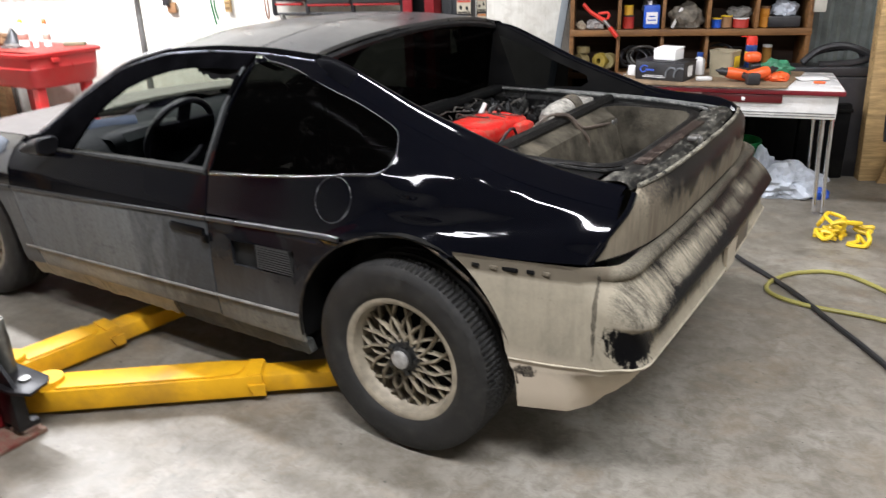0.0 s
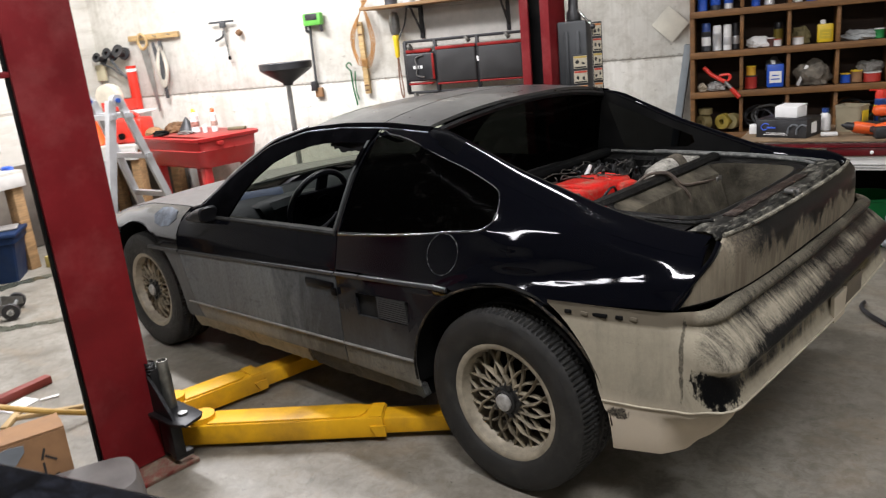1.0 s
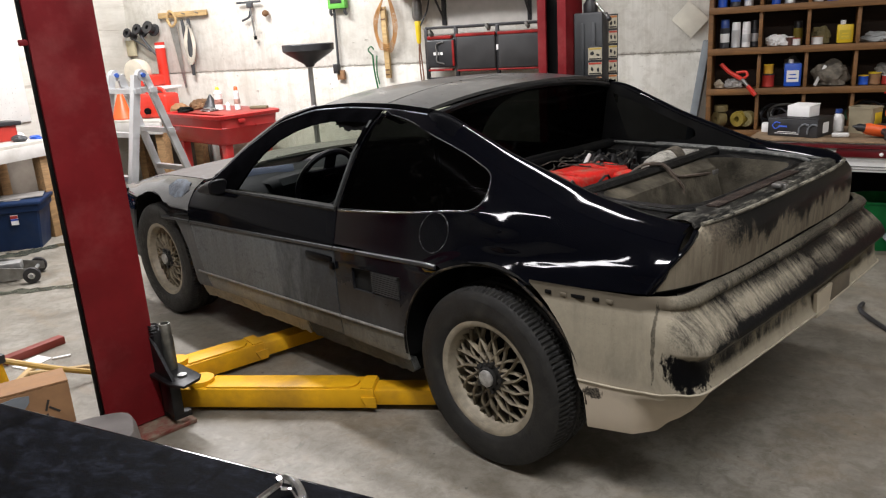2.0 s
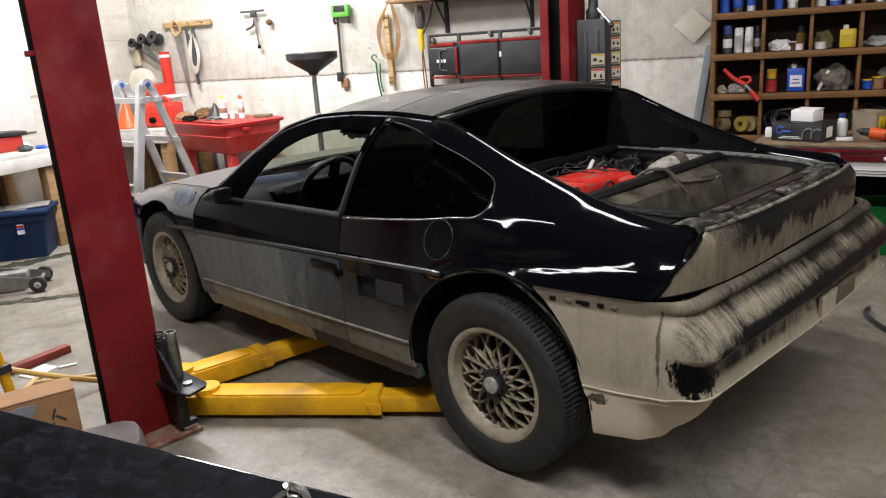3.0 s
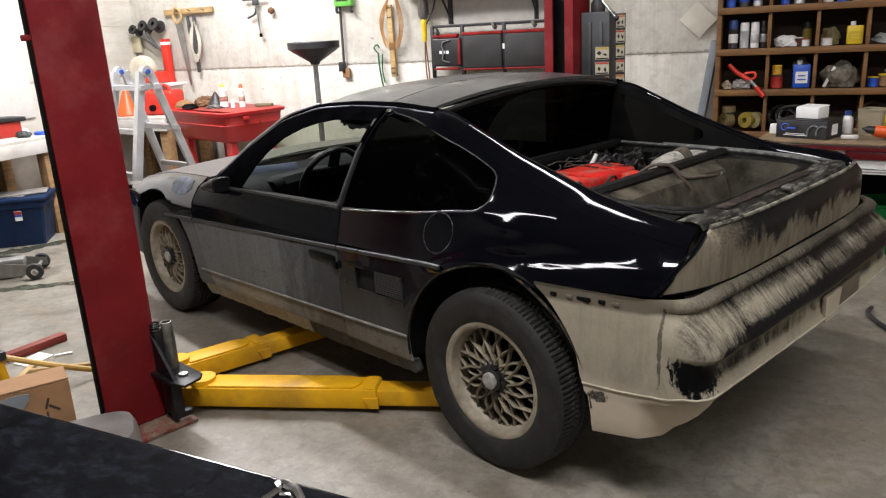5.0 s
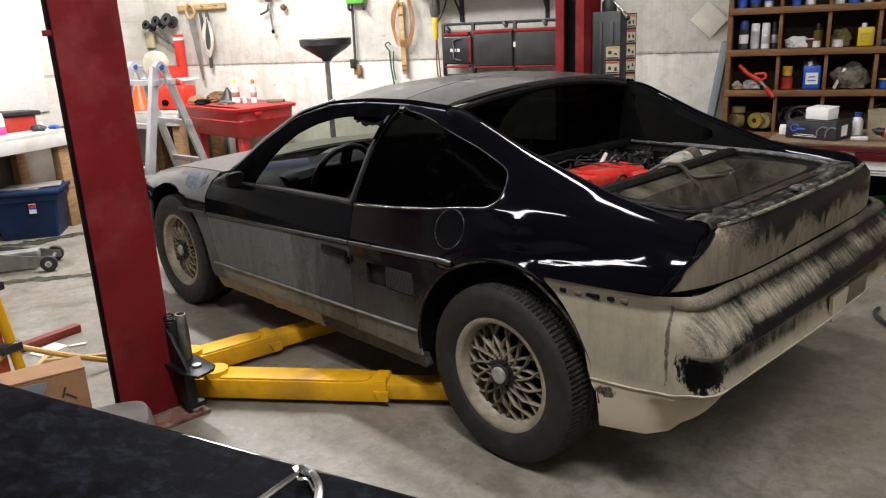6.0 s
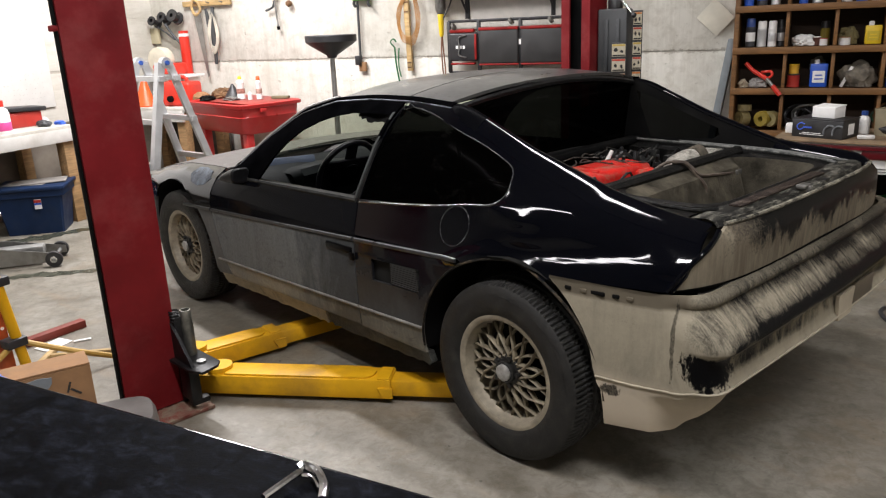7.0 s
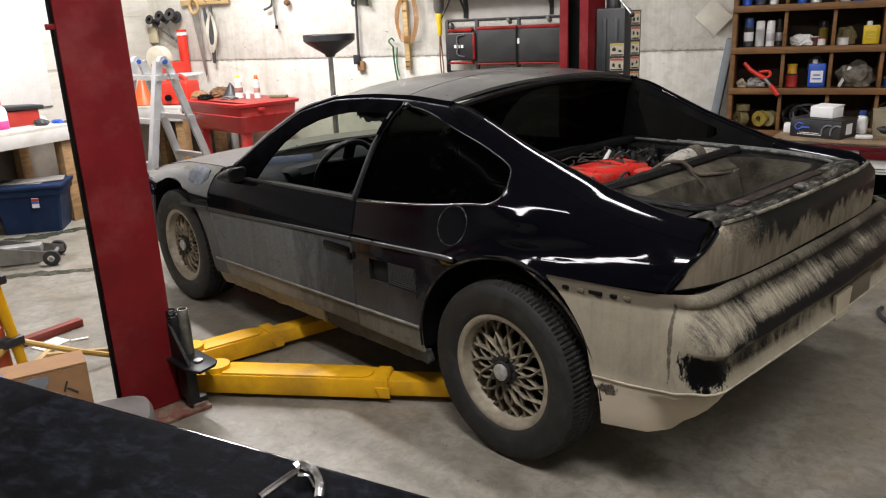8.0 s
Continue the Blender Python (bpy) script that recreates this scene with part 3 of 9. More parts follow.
def panel(outer, holes, shape, cell=0.035, edge=0.012, inward=(1, 0, 0)):
    """A sheet with the given outline and holes in two coordinates, laid on shape(u, v), its rims turned inwards by edge."""
    bm = B()
    us, vs = [p[0] for p in outer], [p[1] for p in outer]
    u0, u1, v0, v1 = min(us) - 1e-3, max(us) + 1e-3, min(vs) - 1e-3, max(vs) + 1e-3
    nu, nv = max(2, int((u1 - u0) / cell) + 1), max(2, int((v1 - v0) / cell) + 1)
    loft(bm, [[(u0 + (u1 - u0) * i / nu, v0 + (v1 - v0) * j / nv, 0) for i in range(nu + 1)] for j in range(nv + 1)])
    for poly in [outer, *holes]:
        for i in range(len(poly)):
            (ax, ay), (bx, by) = poly[i], poly[(i + 1) % len(poly)]
            if math.hypot(bx - ax, by - ay) < 1e-6:
                continue
            lo_x, hi_x, lo_y, hi_y = min(ax, bx) - 1e-4, max(ax, bx) + 1e-4, min(ay, by) - 1e-4, max(ay, by) + 1e-4
            near = []
            for f in bm.faces:
                fx, fy = [v.co.x for v in f.verts], [v.co.y for v in f.verts]
                if max(fx) >= lo_x and min(fx) <= hi_x and max(fy) >= lo_y and min(fy) <= hi_y:
                    near.append(f)
            geom = list({e for f in near for e in f.edges} | {v for f in near for v in f.verts}) + near
            bmesh.ops.bisect_plane(bm, geom=geom, dist=1e-5, plane_co=(ax, ay, 0), plane_no=(by - ay, ax - bx, 0))
    gone = []
    for f in bm.faces:
        c = f.calc_center_median()
        if not inside(outer, c.x, c.y) or any(inside(h, c.x, c.y) for h in holes):
            gone.append(f)
    bmesh.ops.delete(bm, geom=gone, context="FACES")
    bmesh.ops.remove_doubles(bm, verts=bm.verts[:], dist=2e-4)
    for v in bm.verts:
        v.co = Vector(shape(v.co.x, v.co.y))
    if edge:
        rim = [e for e in bm.edges if e.is_boundary]
        g = bmesh.ops.extrude_edge_only(bm, edges=rim)
        bmesh.ops.translate(bm, vec=Vector(inward) * edge, verts=[v for v in g["geom"] if isinstance(v, bmesh.types.BMVert)])
    return bm


def mirrored(bm):
    """The same mesh on the car's other side."""
    out = bm.copy()
    for v in out.verts:
        v.co.x = -v.co.x
    bmesh.ops.reverse_faces(out, faces=out.faces[:])
    return out


def arc(cx, cy, r, a0, a1, n):
    return [(cx + r * math.cos(radians(a0 + (a1 - a0) * i / n)), cy + r * math.sin(radians(a0 + (a1 - a0) * i / n))) for i in range(n + 1)]


# ---- the room ----
def in_room(x, y, z, rz=0):
    return ROOM @ pose(x, y, z, 0, 0, rz)


def shell():
    bm = B()
    box(bm, ((LEFT_X + RIGHT_X) / 2, (WALL_Y + FRONT_Y) / 2, -0.1), (RIGHT_X - LEFT_X + 0.8, WALL_Y - FRONT_Y + 0.8, 0.2))
    whole("floor", bm, FLOOR, ROOM, "grey worn concrete workshop floor with oil stains", "floor", kind="structure")
    # the back wall is poured in lifts of 1.22 m, with an open joint between them
    for i, (lo, hi) in enumerate(((0.0, 1.1585), (1.1615, 2.38), (2.383, CEIL))):
        bm = B()
        box(bm, ((LEFT_X + RIGHT_X) / 2, WALL_Y + 0.1, (lo + hi) / 2), (RIGHT_X - LEFT_X + 0.4, 0.2, hi - lo), bevel=0.003)
        whole("wall_north" if not i else f"wall_north_lift_{i + 1}", bm, WALL, ROOM, "cream painted ribbed concrete wall with pits", "wall", kind="structure")
    for name, c, s in (("wall_west", (LEFT_X - 0.1, (WALL_Y + FRONT_Y) / 2, CEIL / 2), (0.2, WALL_Y - FRONT_Y, CEIL)),
                       ("wall_east", (RIGHT_X + 0.1, (WALL_Y + FRONT_Y) / 2, CEIL / 2), (0.2, WALL_Y - FRONT_Y, CEIL)),
                       ("wall_south", ((LEFT_X + RIGHT_X) / 2, FRONT_Y - 0.1, CEIL / 2), (RIGHT_X - LEFT_X + 0.4, 0.2, CEIL))):
        bm = B()
        box(bm, c, s)
        whole(name, bm, WALL, ROOM, "painted concrete workshop wall", "wall", kind="structure")
    bm = B()
    box(bm, ((LEFT_X + RIGHT_X) / 2, (WALL_Y + FRONT_Y) / 2, CEIL + 0.06), (RIGHT_X - LEFT_X + 0.4, WALL_Y - FRONT_Y + 0.4, 0.12))
    whole("ceiling", bm, plain("ceiling_board", (0.3, 0.29, 0.27), 0.85), ROOM, "dull grey boarded workshop ceiling", "ceiling", kind="structure")


shell()

# ---- the sports car ----
CAR_X = 0.045
# front to back: station, height and half width of the upper edge of the side
RIDGE = smooth_table([(-0.62, 0.85, 0.575), (-0.56, 0.856, 0.585), (-0.46, 0.869, 0.597), (-0.38, 0.882, 0.598), (-0.24, 0.913, 0.6), (-0.07, 0.967, 0.6),
                      (0.1, 1.022, 0.6), (0.25, 1.085, 0.598), (0.41, 1.15, 0.597), (0.66, 1.167, 0.6), (0.9, 1.166, 0.605), (1.12, 1.15, 0.62), (1.352, 1.09, 0.645),
                      (1.58, 0.967, 0.695), (1.8, 0.82, 0.75), (1.9, 0.785, 0.752), (2.0, 0.785, 0.745), (2.37, 0.768, 0.735), (2.7, 0.715, 0.71),
                      (3.0, 0.63, 0.66), (3.25, 0.5, 0.58)], width=0.09)
PLAN = smooth_table([(-0.75, 0.80), (-0.66, 0.858), (-0.55, 0.905), (-0.35, 0.952), (-0.12, 0.99), (0.1, 1.0), (2.2, 1.0), (2.6, 0.985), (3.0, 0.9), (3.25, 0.78)], width=0.08)
# crest of the wheel flare: station, height, how far it stands out and how broad it is
FLARE = smooth_table([(-0.62, 0.76, 0.0, 0.03), (-0.5, 0.756, 0.009, 0.03), (-0.37, 0.743, 0.011, 0.03), (-0.29, 0.733, 0.010, 0.028), (-0.22, 0.728, 0.0095, 0.026), (-0.164, 0.724, 0.0095, 0.026),
                      (-0.11, 0.714, 0.010, 0.026), (-0.06, 0.708, 0.010, 0.026), (0.02, 0.718, 0.010, 0.026), (0.22, 0.71, 0.010, 0.026), (0.42, 0.7, 0.0, 0.026)], width=0.05)
# gentle swells and hollows of the hand-finished quarter panel, in millimetres: rows back along the car, columns upwards
SWELL = [[-0.7, 0.4, 0.1, 0.1, 3.5, 8.2, 0.2], [-11.0, -9.2, 2.4, 0.2, 10.9, 4.4, 3.3], [-11.0, -10.8, -2.0, -0.2, 0.8, 3.8, 5.4], [-4.5, -9.5, -6.0, 1.0, 2.3, 3.7, 10.7],
         [-4.6, -6.7, -5.3, -0.5, -0.3, 7.4, 1.7], [-0.2, -8.8, -7.2, -2.6, 1.8, 3.0, 0.1], [-0.1, -3.2, -2.7, -0.4, 1.4, 0.3, 0.0]]
SECTION = [(0.17, 0.80), (0.22, 0.825), (0.28, 0.842), (0.36, 0.852), (0.5, 0.857), (0.6, 0.858), (0.66, 0.855)]


def swell(y, z):
    if not -0.65 < y < 0.27:
        return 0.0
    ez = [math.exp(-((z - 0.712 - 0.0285 * j) / 0.022) ** 2) for j in range(7)]
    return 0.001 * sum(math.exp(-((y - 0.08 + 0.09 * i) / 0.065) ** 2) * sum(c * w for c, w in zip(row, ez)) for i, row in enumerate(SWELL))


def side_half(y, z):
    p = lerp(PLAN, y)
    if z <= 0.66:
        return lerp(SECTION, z) * p
    zr, hr = lerp(RIDGE, y)
    s = max(0.0, (z - 0.66) / max(0.03, zr - 0.66))
    g = 0.62 * s + 0.38 * s ** 6 if s <= 1 else 1 + (s - 1) * 2.9
    d = math.hypot(y - 0.02, z - 0.31) - 0.408 if y > 0.02 else z - lerp(FLARE, y)[0]
    a, w = lerp(FLARE, y)[1:]
    flare = a * math.exp(-(d / w) ** 2)
    return 0.855 * p - (0.855 * p - hr) * g + flare + swell(y, z)


def on_side(y, z):
    return (-side_half(y, z), y, z)


def side_normal(co):
    s, e = (-1 if co.x < 0 else 1), 0.004
    dy = (side_half(co.y + e, co.z) - side_half(co.y - e, co.z)) / (2 * e)
    dz = (side_half(co.y, co.z + e) - side_half(co.y, co.z - e)) / (2 * e)
    return Vector((s, -dy, -dz)).normalized()


def ridge_z(y, drop=0.0):
    return lerp(RIDGE, y)[0] - drop


def both(name, bm, material, car, label="", **kw):
    other = mirrored(bm)
    return part(name, bm, material, car, label, **kw), part(name, other, material, car, label, **kw)


def strip_z(y):
    return 0.673 - 0.0465 * (y - 0.2)


def bead_z(y):
    return 0.377 - 0.026 * (y - 0.385)


REAR_ARCH = [(0.397, 0.215)] + [(y, 0.318 + (z - 0.318) * 0.97) for y, z in arc(0.003, 0.318, 0.4, -2, 90, 11)] + [(0.003 + 0.358 * math.cos(radians(a)), 0.318 + 0.388 * math.sin(radians(a))) for a in range(98, 183, 8)] + [(-0.35, 0.24)]
QUARTER_GLASS = [(0.775, 0.795), (0.68, 1.125), (0.62, 1.135), (0.5, 1.116), (0.365, 1.074), (0.24, 1.031), (0.15, 0.994), (0.108, 0.974), (0.09, 0.958), (0.078, 0.931), (0.075, 0.905), (0.082, 0.884),
                 (0.105, 0.866), (0.14, 0.857), (0.22, 0.849), (0.36, 0.829), (0.53, 0.811)]
DOOR_GLASS = [(1.53, 0.783), (1.437, 0.887), (1.359, 0.954), (1.264, 1.015), (1.154, 1.058), (1.055, 1.084), (0.954, 1.1), (0.841, 1.106), (0.728, 1.106), (0.80, 0.79)]


def grow(poly, d):
    """The outline moved outwards by d, about its middle."""
    cx, cy = sum(p[0] for p in poly) / len(poly), sum(p[1] for p in poly) / len(poly)
    out = []
    for x, y in poly:
        r = math.hypot(x - cx, y - cy)
        out.append((cx + (x - cx) * (r + d) / r, cy + (y - cy) * (r + d) / r))
    return out


def car_sides(car):
    upper_arch = [p for p in REAR_ARCH if p[1] > 0.66]
    # quarter panel with the buttress, round the glass
    tail = [(-0.555, 0.848), (-0.565, 0.80), (-0.556, 0.74), (-0.535, 0.70)]
    top = [(y, ridge_z(y, 0.004 + 0.022 * min(1.0, max(0.0, (0.47 - y) / 0.06)))) for y in np.linspace(0.66, -0.54, 40)]
    low = [(-0.45, 0.697), (-0.19, 0.69)]
    q = [(0.768, 0.664), (0.775, 0.785), (0.79, 0.79), (0.69, 1.125), (0.66, 1.135)] + [(float(a), b) for a, b in top] + tail + low + [p for p in reversed(upper_arch) if p[0] > -0.185] + [(0.2, 0.68)]
    both("quarter_panel", panel(q, [QUARTER_GLASS], on_side, 0.0095), PAINT, car, "glossy black rear quarter panel with fastback buttress", normal_of=side_normal)
    both("quarter_window", panel(grow(QUARTER_GLASS, -0.002), [], lambda y, z: (-side_half(y, z) + 0.006, y, z), 0.06, 0.004), TINT, car, "dark tinted quarter window")
    seal = [on_side(*p) for p in QUARTER_GLASS]
    bm = B()
    tube(bm, [(x - 0.0005, y, z) for x, y, z in seal + seal[:1]], 0.0022, 6, 3)
    both("window_seal", bm, plain("black_seal", (0.008, 0.0085, 0.012), 0.3, vary=0.5, spec=0.4), car)
    bm = B()
    tube(bm, [(-side_half(y, z) - 0.001, y, z - 0.002) for y, z in ((0.772, 0.789), (0.66, 0.799), (0.53, 0.81), (0.36, 0.828), (0.22, 0.848), (0.14, 0.856), (0.108, 0.864), (0.09, 0.876))], 0.0042, 10, 5)
    both("belt_moulding", bm, plain("polished_black_moulding", (0.012, 0.012, 0.014), 0.16, vary=0.5, scale=20, spec=1.0, relief=0.05), car, "thin bright-edged moulding under the side window")
    bm = B()
    tube(bm, [(-side_half(y, z) + 0.004, y, z) for y, z in REAR_ARCH[1:-1]], 0.005, 8, 2)
    both("arch_lip", bm, flaky("muddy_arch_lip", (0.006, 0.006, 0.006), (0.15, 0.115, 0.075), 0.3, 10), car, "muddy rolled lip of the rear wheel arch")
    # lower panel between door and rear wheel
    low_arch = [p for p in REAR_ARCH if p[0] > 0.15 and p[1] <= 0.67]
    v = [(0.775, 0.28), (0.768, 0.655)] + [(0.2, strip_z(0.2) - 0.012)] + [p for p in reversed(low_arch)][1:-1] + [(0.397, 0.275)]
    hole = [(0.668, 0.588), (0.39, 0.6), (0.405, 0.508), (0.668, 0.502)]
    both("lower_quarter_panel", panel(v, [hole], on_side, 0.03), PAINT_QUARTER, car, "dusty black panel with side air intake", normal_of=side_normal)
    bm = panel(grow(hole, 0.01), [], lambda y, z: (-side_half(y, z) + 0.02, y, z), 0.06, 0.0)
    both("intake_recess", bm, plain("dusty_recess", (0.02, 0.02, 0.019), 0.8, vary=0.5, spec=0.1), car)
    for i in range(10):
        z = 0.515 + i * 0.0083
        bm = B()
        loft(bm, [[(-side_half(y, z + dz) + dx, y, z + dz) for dx, dz in ((0.016, 0.003), (-0.001, 0.0015), (-0.002, -0.0012), (0.016, -0.002))] for y in (0.402 + 0.001 * i, 0.47, 0.555)], close_u=True, cap=True)
        both("intake_slat", bm, plain("dusty_slats", (0.03, 0.03, 0.028), 0.6) if not i else bpy.data.materials["dusty_slats"], car)
    # door
    d = [(0.782, 0.285), (0.774, 0.655), (0.782, 0.785), (0.99, 0.783), (1.3, 0.775), (1.6, 0.768), (1.93, 0.765), (1.95, 0.70), (1.945, 0.58), (1.90, 0.40), (1.84, 0.262)]
    both("door", panel(d, [], on_side, 0.035), PAINT_SIDE, car, "dusty black door, its glass missing", normal_of=side_normal)
    frame_top = [(float(y), ridge_z(y, 0.003)) for y in np.linspace(0.69, 1.88, 26)]
    f = [(0.795, 0.788), (0.698, 1.14)] + frame_top + [(1.93, 0.772), (1.74, 0.771)]
    both("door_frame", panel(f, [DOOR_GLASS], on_side, 0.03), plain("satin_black_frame", (0.0022, 0.0022, 0.0026), 0.55, vary=0.5, scale=12, spec=0.0), car, normal_of=side_normal)
    bm = B()
    loft(bm, [[(-side_half(y, 0.785) + dx, y, 0.787 - 0.02 * (y - 0.79) + dz) for dx, dz in ((0.03, 0.012), (-0.003, 0.012), (-0.008, 0.004), (-0.004, -0.006), (0.03, -0.006))] for y in np.linspace(0.79, 1.75, 14)], close_u=True, cap=True)
    both("window_sill", bm, plain("worn_window_felt", (0.02, 0.02, 0.019), 0.6, vary=0.8, scale=30, spec=0.1), car, "worn window-sill weatherstrip")
    # strip of headliner torn loose, hanging in the top of the opening
    torn = [(0.735, 1.106), (0.96, 1.1), (0.94, 1.086), (0.915, 1.088), (0.9, 1.078), (0.885, 1.084), (0.868, 1.07), (0.85, 1.066), (0.842, 1.072), (0.82, 1.07), (0.79, 1.076), (0.76, 1.074), (0.742, 1.08)]
    part("headliner_strip", panel(torn, [], lambda y, z: (-side_half(y, z) + 0.03 + 0.01 * math.sin(40 * y), y, z), 0.02, 0.003), plain("torn_black_cloth", (0.008, 0.008, 0.008), 0.95, vary=0.5, scale=30, spec=0.1), car, "torn black headliner strip")
    # rear edge of the door glass opening
    bm = B()
    loft(bm, [[(-side_half(y, z) + dx, y + dy, z) for dx, dy in ((0.02, 0.007), (-0.005, 0.006), (-0.005, -0.005), (0.02, -0.007))] for y, z in ((0.80, 0.79), (0.77, 0.89), (0.742, 1.0), (0.712, 1.115))], close_u=True, cap=True)
    both("pillar_seal", bm, plain("grey_pillar_rubber", (0.06, 0.064, 0.064), 0.5, vary=0.3, spec=0.1), car)
    bm = B()
    box(bm, (0, 0, 0), (0.014, 0.17, 0.026), bevel=0.006)
    box(bm, (-0.006, -0.09, -0.02), (0.012, 0.03, 0.03), bevel=0.004)
    for v in bm.verts:
        y, z = v.co.y + 0.87, v.co.z + strip_z(0.87) - 0.045
        v.co = Vector((-side_half(y, z) + v.co.x - 0.003, y, z))
    both("door_handle", bm, plain("black_handle", (0.002, 0.002, 0.0025), 0.4, vary=0.5, spec=0.1), car, "black flap door handle")
    # front fender
    front = [(float(y), ridge_z(y, 0.003)) for y in np.linspace(1.96, 3.2, 22)]
    fe = [(1.848, 0.265), (1.905, 0.4), (1.953, 0.58), (1.958, 0.7), (1.945, 0.783)] + front + [(3.22, 0.45), (3.2, 0.24), (2.752, 0.24)] + arc(2.373, 0.312, 0.378, -5, 185, 22) + [(1.99, 0.25)]
    both("front_fender", panel(fe, [], on_side, 0.04), PAINT_FRONT, car, "dusty black front fender", normal_of=side_normal)
    bm = panel([(2.05, 0.70), (2.0, 0.735), (2.03, 0.765), (2.12, 0.772), (2.2, 0.765), (2.23, 0.735), (2.19, 0.70), (2.12, 0.69)], [], lambda y, z: (-side_half(y, z) - 0.0015, y, z), 0.03, 0.001)
    part("sanded_patch", bm, flaky("sanded_filler", (0.025, 0.028, 0.034), (0.12, 0.138, 0.165), 0.5, 14, 0.6), car, "pale sanded patch on the front fender")
    # rocker below the door
    rng = random.Random(8)
    ragged = [(0.42 + 0.03 * k, 0.213 + rng.uniform(-0.008, 0.005) - 0.012 * k / 30) for k in range(50)]
    for name, ra, label in (("rocker_front", [(1.99, 0.18), (1.99, 0.262), (1.84, 0.258), (1.06, 0.274), (1.06, 0.207)] + [p for p in ragged if p[0] > 1.075], "rocker panel under dried pale mud"),
                            ("rocker_rear", [(1.03, 0.2), (1.045, 0.274), (0.785, 0.281), (0.775, 0.272), (0.402, 0.272), (0.398, 0.225)] + [p for p in ragged if p[0] < 1.02], "torn dark rocker end with grey dirt")):
        mud = flaky("dusty_" + name, (0.006, 0.006, 0.006), (0.36, 0.32, 0.24) if "front" in name else (0.12, 0.122, 0.112), 0.85 if "front" in name else 0.55, 5, 0.9, (1, 0.7, 1))
        both(name, panel(ra, [], lambda y, z: (-side_half(y, z) + 0.012, y, z), 0.04, 0.03), mud, car, label)
    # rub strip and lower bead
    for name, z_of, ys, rad, mat in (("rub_strip", strip_z, (0.205, 2.26), 0.008, STRIP), ("sill_bead", bead_z, (0.4, 1.985), 0.006, BEAD)):
        for a, b in ((ys[0], 0.770), (0.779, 1.943), (1.957, ys[1])):
            if b - a < 0.04:
                continue
            bm = B()
            loft(bm, [[(-side_half(y, z_of(y)) + dx, y, z_of(y) + dz) for dx, dz in ((0.004, rad), (-0.006, rad * 0.7), (-0.008, 0), (-0.006, -rad * 0.8), (0.004, -rad))] for y in np.linspace(a, b, 14)], close_u=True, cap=True)
            both(name, bm, mat, car)
    # fuel filler door
    bm = panel(arc(0.252, 0.775, 0.066, 0, 359, 28), [arc(0.252, 0.775, 0.063, 0, 359, 28)], lambda y, z: (-side_half(y, z) - 0.0015, y, z), 0.05, 0.004)
    part("fuel_door", bm, flaky("chipped_fuel_ring", (0.006, 0.006, 0.008), (0.35, 0.35, 0.35), 0.2, 30), car, "round fuel filler door edge")


